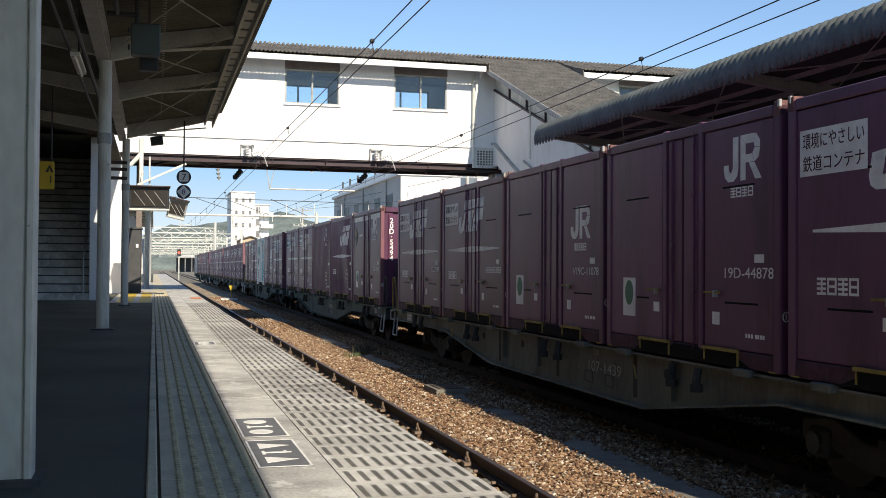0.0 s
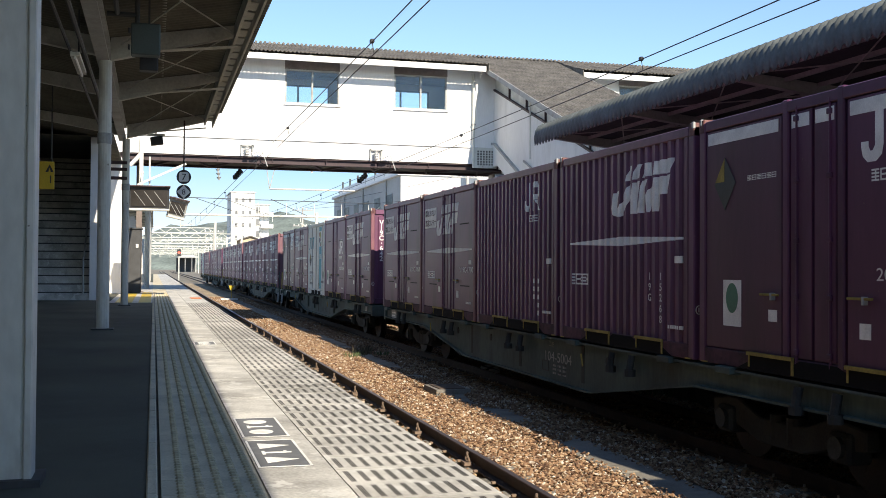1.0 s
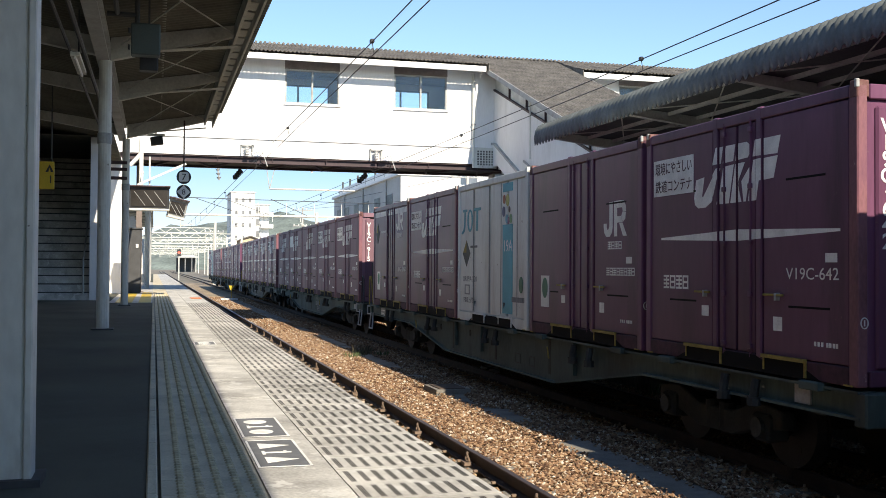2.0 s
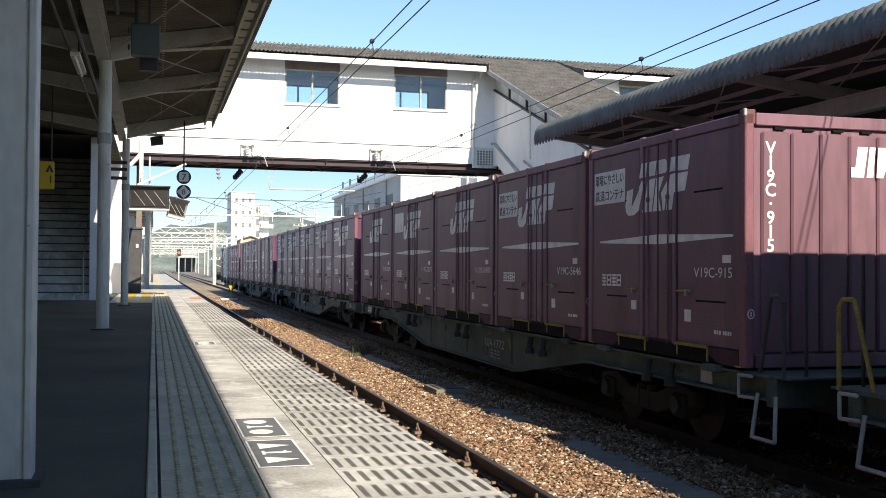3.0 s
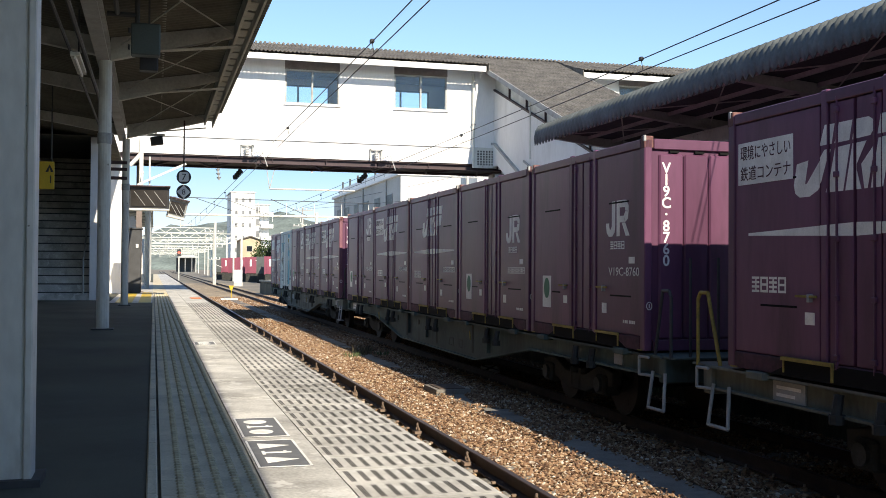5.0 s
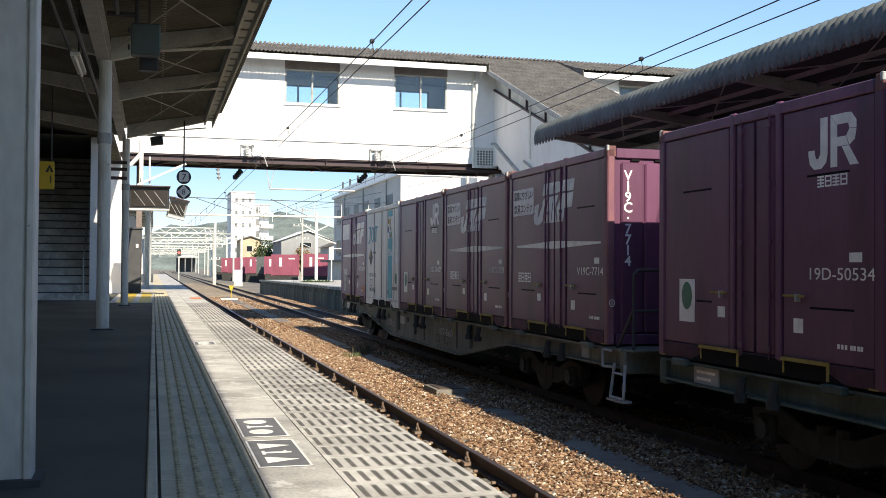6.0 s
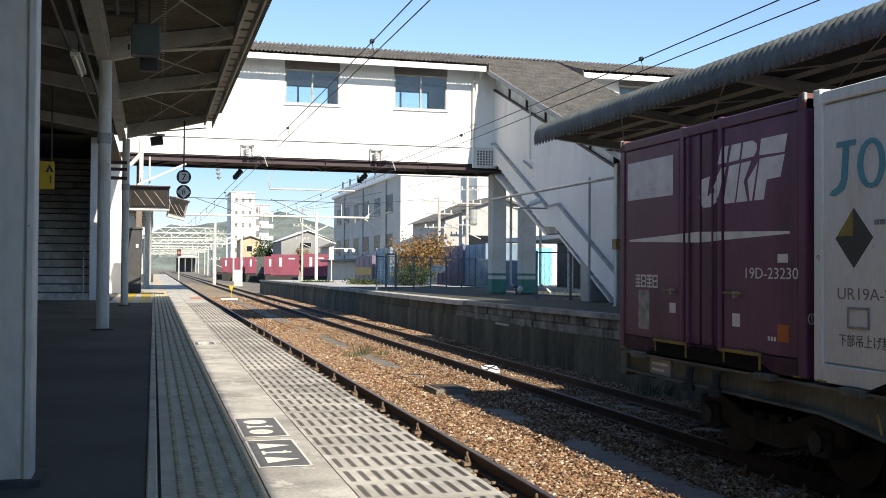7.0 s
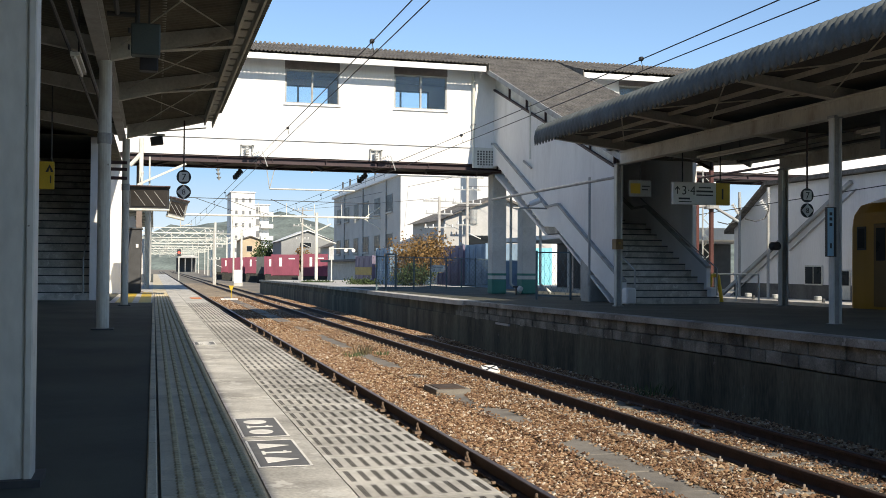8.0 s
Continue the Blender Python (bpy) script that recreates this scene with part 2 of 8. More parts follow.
def rod(bm, a, b, r, seg=8, r2=None):
    """A round bar from a to b."""
    a, b = Vector(a), Vector(b)
    d = (b - a)
    q = d.to_track_quat("Z", "Y").to_matrix()
    r2 = r if r2 is None else r2
    rings = []
    for c, rr in ((a, r), (b, r2)):
        rings.append([bm.verts.new(c + q @ Vector((rr * math.cos(2 * math.pi * i / seg), rr * math.sin(2 * math.pi * i / seg), 0))) for i in range(seg)])
    for i in range(seg):
        j = (i + 1) % seg
        bm.faces.new((rings[0][i], rings[0][j], rings[1][j], rings[1][i]))
    bm.faces.new(rings[0][::-1])
    bm.faces.new(rings[1])


def rods(r, *pairs, seg=8):
    bm = bmesh.new()
    for a, b in pairs:
        rod(bm, a, b, r, seg)
    return bm


def bar(bm, a, b, w, h):
    """A square bar from a to b, w wide and h high."""
    a, b = Vector(a), Vector(b)
    d = (b - a).normalized()
    side = d.cross(Vector((0, 0, 1)))
    side = side.normalized() if side.length > 1e-3 else Vector((1, 0, 0))
    up = side.cross(d)
    vs = []
    for c in (a, b):
        vs.append([bm.verts.new(c + side * sx * w / 2 + up * sz * h / 2) for sx, sz in ((-1, -1), (1, -1), (1, 1), (-1, 1))])
    for i in range(4):
        j = (i + 1) % 4
        bm.faces.new((vs[0][i], vs[0][j], vs[1][j], vs[1][i]))
    bm.faces.new(vs[0][::-1])
    bm.faces.new(vs[1])


def bars(w, h, *pairs):
    bm = bmesh.new()
    for a, b in pairs:
        bar(bm, a, b, w, h)
    return bm


def prism(bm, pts, axis, a, b):
    """A polygon in the plane across axis ('x': points are (y, z), 'y': (x, z), 'z': (x, y)), carried from a to b."""
    def at(p, c):
        return {"x": (c, p[0], p[1]), "y": (p[0], c, p[1]), "z": (p[0], p[1], c)}[axis]
    lo = [bm.verts.new(at(p, a)) for p in pts]
    hi = [bm.verts.new(at(p, b)) for p in pts]
    for i in range(len(pts)):
        j = (i + 1) % len(pts)
        bm.faces.new((lo[i], lo[j], hi[j], hi[i]))
    bm.faces.new(lo[::-1])
    bm.faces.new(hi)
    return bm


def mesh_of(name, bm, material, bevel=0.0, smooth=False):
    bmesh.ops.recalc_face_normals(bm, faces=bm.faces)
    if bevel:
        bmesh.ops.bevel(bm, geom=bm.edges[:], offset=bevel, segments=1, affect="EDGES", clamp_overlap=True)
    me = bpy.data.meshes.new(name)
    bm.to_mesh(me)
    bm.free()
    me.materials.append(material)
    if smooth:
        for p in me.polygons:
            p.use_smooth = True
    return me


def part(name, bm, material, parent, label="", bevel=0.0, smooth=False):
    ob = new(name, mesh_of(name, bm, material, bevel, smooth))
    ob.parent = parent
    return tagged(ob, label)


def thing(name, at, label, category, group="", rz=0):
    ob = new(name)
    ob.matrix_basis = pose(*at, 0, 0, rz)
    return tagged(ob, label, category, group)


def single(name, bm, material, label, category, group="", bevel=0.0, at=(0, 0, 0), smooth=False):
    ob = new(name, mesh_of(name, bm, material, bevel, smooth))
    ob.location = at
    return tagged(ob, label, category, group)


def structure(name, bm, material, label, bevel=0.0, parent=None, smooth=False):
    ob = new(name, mesh_of(name, bm, material, bevel, smooth))
    ob.parent = parent
    return tagged(ob, label, kind="structure")


def shared(name, me, parent, m):
    ob = new(name, me)
    ob.parent = parent
    ob.matrix_basis = m
    return ob


def lettering(name, text, size, material, parent, m, label="", align="LEFT", width=None, bold=0.0, gap=1.0):
    """Words as a thin raised mesh; they run along the local x and stand along the local y of m."""
    cu = bpy.data.curves.new("words", "FONT")
    cu.body, cu.size, cu.align_x, cu.extrude = text, size, align, 0.001
    cu.resolution_u = 3
    cu.offset = size * bold
    cu.space_line = gap
    tmp = bpy.data.objects.new("words", cu)
    scene.collection.objects.link(tmp)
    me = bpy.data.meshes.new_from_object(tmp.evaluated_get(bpy.context.evaluated_depsgraph_get()))
    bpy.data.objects.remove(tmp)
    bpy.data.curves.remove(cu)
    if width:
        xs = [v.co.x for v in me.vertices]
        k = width / max(1e-3, max(xs) - min(xs))
        for v in me.vertices:
            v.co.x *= k
    me.materials.clear()
    me.materials.append(material)
    ob = new(name, me)
    ob.parent = parent
    ob.matrix_basis = m
    return tagged(ob, label)


# letters on a face that looks to -x are read from +y to -y
SIDE = Matrix(((0, 0, -1, 0), (-1, 0, 0, 0), (0, 1, 0, 0), (0, 0, 0, 1)))
# letters on a face that looks to -y
FRONT = Matrix(((1, 0, 0, 0), (0, 0, -1, 0), (0, 1, 0, 0), (0, 0, 0, 1)))


def side_at(x, y, z):
    return Matrix.Translation((x, y, z)) @ SIDE


def front_at(x, y, z):
    return Matrix.Translation((x, y, z)) @ FRONT


# ---- ground, tracks and platforms ----
ZP = 1.08
structure("ground", boxes((-900, 900, -200, 1600, -0.9, -0.42)), FAREARTH, "pale dry railway yard ground")


def strip(name, x0, x1, y0, y1, z, material, label, step=0.5, bumpy=0.03):
    """An uneven bed of earth and gravel between two lines."""
    bm = bmesh.new()
    nx, ny = max(2, int((x1 - x0) / 0.3)), int((y1 - y0) / step)
    grid = [[bm.verts.new((x0 + (x1 - x0) * i / nx, y0 + (y1 - y0) * j / ny, z + bumpy * noise.noise((i * 0.7, j * 0.45, 3.1)))) for i in range(nx + 1)] for j in range(ny + 1)]
    for j in range(ny):
        for i in range(nx):
            bm.faces.new((grid[j][i], grid[j][i + 1], grid[j + 1][i + 1], grid[j + 1][i]))
    return structure(name, bm, material, label, smooth=True)


strip("ground_trackbed", 1.2, 8.6, -6, 140, -0.2, SOIL, "rust-brown gravel bed between the platforms")


def ballast(name, x0, x1, y0, y1, per_m2, size, label, z=-0.185, seed=1, material=None, drift=None):
    """Broken stones, one faceted lump each; with drift they lie in patches."""
    rng = np.random.default_rng(seed)
    n = int((x1 - x0) * (y1 - y0) * per_m2)
    base = np.array([(1, 0, 0), (-1, 0, 0), (0, 1, 0), (0, -1, 0), (0, 0, 1), (0, 0, -1)], float)
    tri = np.array([(0, 2, 4), (2, 1, 4), (1, 3, 4), (3, 0, 4), (2, 0, 5), (1, 2, 5), (3, 1, 5), (0, 3, 5)])
    sz = size * rng.uniform(0.55, 1.25, (n, 1, 1))
    v = base[None] * rng.uniform(0.55, 1.15, (n, 6, 3)) + rng.uniform(-0.28, 0.28, (n, 6, 3))
    a = rng.uniform(0, 2 * math.pi, (n, 3))
    c, s = np.cos(a), np.sin(a)
    zero, one = np.zeros(n), np.ones(n)
    rz = np.stack([c[:, 0], -s[:, 0], zero, s[:, 0], c[:, 0], zero, zero, zero, one], 1).reshape(n, 3, 3)
    rx = np.stack([one, zero, zero, zero, c[:, 1], -s[:, 1], zero, s[:, 1], c[:, 1]], 1).reshape(n, 3, 3)
    v = np.einsum("nij,nkj->nki", rz @ rx, v) * sz
    v[:, :, 2] *= 0.7
    pos = np.stack([rng.uniform(x0, x1, n), rng.uniform(y0, y1, n), z + rng.uniform(-0.01, 0.03, n)], 1)
    if drift is not None:
        keep = np.array([noise.noise((p[0] * 1.3, p[1] * 0.55, 7.7)) > drift for p in pos])
        v, pos, n = v[keep], pos[keep], int(keep.sum())
    v += pos[:, None, :]
    f = tri[None] + (np.arange(n) * 6)[:, None, None]
    me = bpy.data.meshes.new(name)
    me.from_pydata(v.reshape(-1, 3).tolist(), [], f.reshape(-1, 3).tolist())
    me.materials.append(material or STONE)
    return tagged(new(name, me), label, "ballast", kind="stuff")


ballast("ballast_stones", 3.43, 4.66, 5.5, 34, 1350, 0.025, "loose brown ballast stones beside the near rail", seed=2)
ballast("ballast_stones", 5.2, 6.12, 5.5, 34, 1100, 0.025, "loose brown ballast stones between the tracks", seed=3, material=DULLSTONE)
ballast("ballast_stones", 3.38, 4.66, 5.5, 34, 70, 0.037, "larger pale-brown ballast stones beside the near rail", z=-0.172, seed=12)
ballast("ballast_stones", 5.2, 6.2, 5.5, 34, 70, 0.037, "larger pale-brown ballast stones between the tracks", z=-0.172, seed=13, material=DULLSTONE)
ballast("ballast_stones", 3.43, 6.15, -5, 5.5, 420, 0.032, "coarser ballast stones between the tracks", seed=17)
ballast("ballast_stones", 4.64, 5.22, 5.5, 40, 1000, 0.023, "drifts of ballast stones over the trough lids", z=-0.142, seed=8, drift=0.07)
ballast("ballast_stones", 4.57, 4.76, 5.5, 40, 420, 0.024, "stones spilt over the edge of the trough lids", z=-0.143, seed=14)
ballast("ballast_stones", 5.08, 5.3, 5.5, 40, 420, 0.024, "stones spilt over the edge of the trough lids", z=-0.143, seed=15, material=DULLSTONE)
ballast("ballast_stones", 6.26, 7.28, 8, 40, 700, 0.021, "fine ballast stones between the rails", z=-0.172, seed=4, material=DULLSTONE, drift=-0.3)
ballast("ballast_stones", 1.5, 3.24, 4, 26, 320, 0.028, "ballast stones under the platform edge", seed=5)
ballast("ballast_stones", 7.34, 8.4, 8, 50, 480, 0.026, "ballast stones along the far platform wall", seed=6, material=DULLSTONE)
# paler stones laid high to paint the sunlit strip beside the far rail
ballast("ballast_stones", 7.42, 8.15, 27.5, 75, 600, 0.03, "raised ballast shoulder by the far rail, in paler stones for the sun on it", z=-0.075, seed=16, drift=-0.25)
ballast("ballast_stones", 3.38, 8.3, 34, 75, 190, 0.036, "ballast stones farther along the track", seed=7)


def rail_profile(x):
    return [(x - 0.063, -0.153), (x + 0.063, -0.153), (x + 0.063, -0.14), (x + 0.009, -0.12), (x + 0.009, -0.042), (x + 0.0325, -0.034), (x + 0.0325, -0.004),
            (x + 0.026, 0.0), (x - 0.026, 0.0), (x - 0.0325, -0.004), (x - 0.0325, -0.034), (x - 0.009, -0.042), (x - 0.009, -0.12), (x - 0.063, -0.14)]


def clip_mesh():
    """A standing steel loop on a small base plate."""
    bm = bmesh.new()
    pts = [Vector((0.012 * math.sin(a * 2), 0.05 * math.cos(a), 0.045 + 0.055 * math.sin(a))) for a in [-0.9 + k * 0.49 for k in range(11)]]
    for a, b in zip(pts, pts[1:]):
        rod(bm, a, b, 0.0135, 6)
    box(bm, -0.05, 0.04, -0.07, 0.07, -0.03, 0.006)
    return mesh_of("rail_clip", bm, CLIPRUST)


CLIP = clip_mesh()
BOLT = mesh_of("rail_clip", boxes((-0.026, 0.026, -0.024, 0.024, -0.05, -0.022)), CLIPRUST, 0.006)
NUT = mesh_of("rail_bolt", rods(0.013, ((0, 0, -0.024), (0, 0, 0.006)), seg=6), BOLTHEAD)


def track(cx, y0, y1, label, clips=()):
    t = tagged(thing("railway_track", (0, 0, 0), label, "railway track"), kind="structure")
    for x in (cx - 0.565, cx + 0.565):
        r = part("rail", prism(bmesh.new(), rail_profile(x), "y", y0, y1), RUST, t, "rust-brown steel rail")
        part("rail_head", boxes((x - 0.025, x + 0.025, y0, y1, -0.001, 0.0015)), RAILTOP, r, "polished running surface")
    n = int((min(y1, 60) - 4) / 0.6)
    sl = mesh_of("sleeper", boxes((-1.0, 1.0, -0.11, 0.11, -0.12, 0.0)), TROUGH, 0.015)
    for i in range(n):
        shared("sleeper", sl, t, pose(cx, 4 + i * 0.6, -0.166 + 0.004 * (i % 3)))
    for x in clips:
        if cx < 4:
            for i in range(45):
                shared("rail_clip", BOLT, t, pose(x, 5.6 + i * 0.6, -0.11, 0, 0, 0))
            for i in range(15):
                shared("rail_clip", CLIP, t, pose(x - 0.01 * (i % 2), 6.45 + i * 2.13, -0.105, (i * 37) % 11 - 5, 0, 0))
        else:
            for i in range(60):
                b = shared("rail_clip", BOLT, t, pose(x, 5.2 + i * 0.52, -0.115, 0, 0, 0))
                shared("rail_bolt", NUT, b, pose(0, 0, 0))
    return t


track(2.775, -10, 420, "near track with rust-brown rails beside the platform", clips=(3.26,))
track(6.775, -10, 420, "second track with rust-brown rails on brown ballast", clips=(6.12, 7.25))
track(17.35, -10, 200, "far track with rust-brown rails beyond the island platform")

# concrete trough path between the tracks, and its raised lid
tp = tagged(thing("cable_trough", (0, 0, 0), "grey concrete cable trough lids set in the ballast", "cable trough"), kind="structure")
LID = mesh_of("trough_lid", boxes((-0.265, 0.265, -0.495, 0.495, -0.05, 0.0)), TROUGH, 0.01)
for i in range(70):
    random.seed(i)
    shared("trough_lid", LID, tp, pose(4.93 + random.uniform(-0.01, 0.01), 5.5 + i, -0.148 + random.uniform(-0.008, 0.006), random.uniform(-0.4, 0.4), random.uniform(-0.8, 0.8), 0))
pit = thing("pit_cover", (4.87, 17.2, -0.215), "low concrete pit with a dark rusty lid beside the trough", "pit cover")
part("rim", boxes((-0.3, 0.3, -0.42, -0.34, 0, 0.15), (-0.3, 0.3, 0.34, 0.42, 0, 0.15), (-0.3, -0.23, -0.34, 0.34, 0, 0.15), (0.23, 0.3, -0.34, 0.34, 0, 0.15)), TROUGH, pit)
part("lid", boxes((-0.23, 0.23, -0.34, 0.34, 0, 0.165)), PITLID, pit, "dark rusty lid", bevel=0.008)
wb = thing("distance_marker", (6.62, 20.2, -0.15), "small white marker block with a black cross between the rails", "marker")
part("block", boxes((-0.17, 0.17, -0.13, 0.13, 0, 0.1)), TRIM, wb, bevel=0.01)
wb.matrix_basis = pose(6.62, 20.2, -0.15, 22, 0, 0)
part("cross", bars(0.035, 0.008, ((-0.15, -0.11, 0.102), (0.15, 0.11, 0.102)), ((-0.15, 0.11, 0.104), (0.15, -0.11, 0.104))), DARKSTEEL, wb, "black painted cross")

# near platform
structure("platform_near", boxes((-6.0, -0.02, -60, 120, -0.5, ZP)), ASPHALT, "dark asphalt platform under the canopy")
structure("platform_near_bed", boxes((-0.02, 1.22, -60, 120, 0.6, ZP - 0.03)), COPING, "concrete platform edge bed")
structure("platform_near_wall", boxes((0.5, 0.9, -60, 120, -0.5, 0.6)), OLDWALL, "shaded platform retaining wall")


def platform_paving():
    edge = tagged(thing("platform_paving", (0, 0, 0), "pale concrete paving with slotted edge slabs and worn guide tiles", "paving"), kind="structure")
    # guide tiles with dotted lines
    bm = boxes((0, 0.4, 0, 0.297, -0.03, 0.0))
    guide = mesh_of("guide_tile", bm, GUIDE)
    bm = bmesh.new()
    for gx in (0.075, 0.15, 0.225, 0.30, 0.37):
        for k in range(5):
            y = 0.03 + k * 0.06
            rod(bm, (gx, y, 0.0), (gx, y, 0.009), 0.02, 6, 0.012)
    dots = mesh_of("guide_dots", bm, DOT)
    kerb = mesh_of("kerb_strip", boxes((-0.024, 0.02, 0, 0.592, -0.03, 0.012)), GUIDE, 0.006)
    plain = mesh_of("plain_slab", boxes((0, 0.327, 0, 0.598, -0.03, 0.0)), SLAB)
    # edge slab with rows of triple slots
    bm = bmesh.new()
    box(bm, 0, 0.56, 0, 0.308, -0.03, 0.0)
    slab = mesh_of("edge_slab", bm, EDGESLAB)
    bm = bmesh.new()
    for k in range(9):
        x = 0.035 + k * 0.061
        for g in (-0.0085, 0.0, 0.0085):
            box(bm, x + g - 0.0026, x + g + 0.0026, 0.045, 0.262, -0.012, 0.0015)
    slot = mesh_of("slot", bm, GROOVE)
    for j in range(95):
        y = -3.2 + j * 0.31
        s = shared("edge_slab", slab, edge, pose(0.78, y, ZP + 0.001 * (j % 3)))
        shared("slot", slot, s, pose(0, 0, 0))
    for j in range(70):
        shared("plain_slab", plain, edge, pose(0.447, -3.0 + j * 0.6, ZP + 0.001 * (j % 2)))
    for j in range(130):
        g = shared("guide_tile", guide, edge, pose(0.04, -3.0 + j * 0.3, ZP - 0.001))
        shared("guide_dots", dots, g, pose(0, 0, 0))
    for j in range(65):
        shared("kerb_strip", kerb, edge, pose(0.005, -3.0 + j * 0.6, ZP))
    bm = boxes((-0.02, 0.44, -60, -3.02, ZP - 0.03, ZP), (-0.02, 0.44, 36.02, 120, ZP - 0.03, ZP))
    part("guide_strip", bm, GUIDE, edge)
    bm = boxes((0.44, 1.34, -60, -3.22, ZP - 0.03, ZP), (0.44, 0.775, -3.22, -3.02, ZP - 0.03, ZP), (0.44, 1.34, 39.02, 120, ZP - 0.03, ZP), (0.78, 1.34, 26.3, 39.02, ZP - 0.03, ZP))
    part("far_slab", bm, SLAB, edge)
    part("edge_lip", boxes((1.2, 1.34, -60, 120, ZP - 0.12, ZP - 0.033)), CONCRETE, edge, bevel=0.01)


platform_paving()


def boarding_plate(y0, y1, kind):
    p = thing("boarding_mark", (0, 0, 0), "grey boarding-position plate with white frame, shapes and the figure one", "floor sign", "boarding marks on the platform")
    x0, x1 = 0.455, 0.70
    z = ZP + 0.004
    part("plate", boxes((x0, x1, y0, y1, z - 0.006, z)), mat("plate_grey", (0.14, 0.145, 0.15), 0.7, var=0.15, stain=((0.3, 0.3, 0.3), 0.4, 9)), p, "worn grey plate")
    w = 0.012
    part("frame", boxes((x0, x1, y0, y0 + w, z, z + 0.001), (x0, x1, y1 - w, y1, z, z + 0.001), (x0, x0 + w, y0 + w, y1 - w, z, z + 0.001), (x1 - w, x1, y0 + w, y1 - w, z, z + 0.001)), LETTER, p, "white border")
    cx = (x0 + x1) / 2
    for yy in (y0 + (y1 - y0) * 0.24, y0 + (y1 - y0) * 0.76):
        bm = bmesh.new()
        if kind == "circle":
            prism(bm, [(cx - 0.01 + 0.065 * math.cos(a * math.pi / 10), yy + 0.075 * math.sin(a * math.pi / 10)) for a in range(20)], "z", z, z + 0.0015)
        else:
            prism(bm, [(cx - 0.07, yy + 0.075), (cx - 0.07, yy - 0.075), (cx + 0.08, yy)], "z", z, z + 0.0015)
        part("shape", bm, LETTER, p, "white " + kind)
    ym = (y0 + y1) / 2
    part("figure", boxes((cx - 0.055, cx + 0.07, ym - 0.014, ym + 0.014, z, z + 0.0015), (cx - 0.07, cx - 0.055, ym - 0.045, ym + 0.045, z, z + 0.0015), (cx + 0.035, cx + 0.05, ym + 0.014, ym + 0.04, z, z + 0.0015)), LETTER, p, "white figure one")
    return p


boarding_plate(5.5, 6.2, "circle")
boarding_plate(4.66, 5.39, "triangle")
boarding_plate(12.1, 12.6, "circle")
single("edge_plate", boxes((1.0, 1.3, 29.4, 30.6, ZP + 0.001, ZP + 0.006)), ORANGE, "faded orange mark at the platform edge", "floor mark")

# island platform across the tracks
def island():
    prof = [(-60, 1.13), (16, 1.12), (26, 1.06), (36, 1.03), (60, 1.01), (86.5, 0.9)]
    bm = bmesh.new()
    prism(bm, prof + [(86.5, -0.5), (-60, -0.5)], "x", 8.62, 15.8)
    structure("platform_island", bm, ASPHALT, "dark asphalt island platform")
    # coping colour darkened here to stand for the canopy's shade
    bm = bmesh.new()
    prof = prof[:3] + [(28.0, 1.054)] + prof[3:]
    for (ya, za), (yb, zb) in zip(prof[:4], prof[1:4]):
        prism(bm, [(ya, za + 0.004), (yb, zb + 0.004), (yb, zb - 0.1), (ya, za - 0.1)], "x", 8.39, 8.68)
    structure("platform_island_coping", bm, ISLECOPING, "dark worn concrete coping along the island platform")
    # dark colour again from where the bridge shadow begins
    bm = bmesh.new()
    prof = prof[:4] + [(36.0, 1.03), (41.5, 1.0254), (60.0, 1.01)] + prof[-1:]
    for (ya, za), (yb, zb) in zip(prof[5:], prof[6:]):
        prism(bm, [(ya, za + 0.004), (yb, zb + 0.004), (yb, zb - 0.12), (ya, za - 0.12)], "x", 8.37, 8.88)
    structure("platform_island_coping_far", bm, ISLECOPING, "coping past the footbridge, toned darker for the bridge shadow")
    # paler concrete only between the two shadows, painting the sunlit stretch
    bm = bmesh.new()
    for (ya, za), (yb, zb) in zip(prof[3:5], prof[4:6]):
        prism(bm, [(ya, za + 0.004), (yb, zb + 0.004), (yb, zb - 0.13), (ya, za - 0.13)], "x", 8.36, 8.88)
    structure("platform_island_coping_sunlit", bm, CONCRETE, "coping between canopy and bridge shadows, in paler concrete for the sun on it")
    bm = bmesh.new()
    prism(bm, [(51.0, 1.0177), (60, 1.0141), (86.4, 0.9045), (86.4, 0.85), (51.0, 0.95)], "x", 8.885, 15.79)
    structure("platform_island_far", bm, CONCRETE, "pale concrete at the far end of the island platform")
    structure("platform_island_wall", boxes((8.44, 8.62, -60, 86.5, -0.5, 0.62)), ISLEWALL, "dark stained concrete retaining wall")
    w = tagged(thing("platform_island_blockwork", (0, 0, 0), "courses of grey concrete blocks raised on the old wall", "blockwork"), kind="structure")
    block = mesh_of("block", boxes((0, 0.16, 0, 0.385, 0, 0.183)), BLOCK, 0.012)
    for c in range(2):
        for i in range(60):
            y = 5.0 + i * 0.397 + (0.2 if c % 2 else 0.0)
            top = 1.12 if y < 16 else (1.12 - (y - 16) * 0.006 if y < 26 else 1.06 - (y - 26) * 0.003)
            z = top - 0.1 - 0.191 * (c + 1)
            random.seed(i * 7 + c)
            shared("block", block, w, pose(8.455 + random.uniform(-0.014, 0.01), y + random.uniform(-0.006, 0.006), z + random.uniform(-0.004, 0.004), random.uniform(-0.8, 0.8), 0, random.uniform(-1.2, 1.2)))
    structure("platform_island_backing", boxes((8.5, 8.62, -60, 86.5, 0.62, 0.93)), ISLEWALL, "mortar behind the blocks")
    structure("platform_island_ledge", boxes((8.40, 8.46, 24.2, 25.2, 0.55, 0.6)), CONCRETE, "short concrete ledge on the wall")


island()

# ---- footbridge ----
YB, YR = 35.0, 38.5


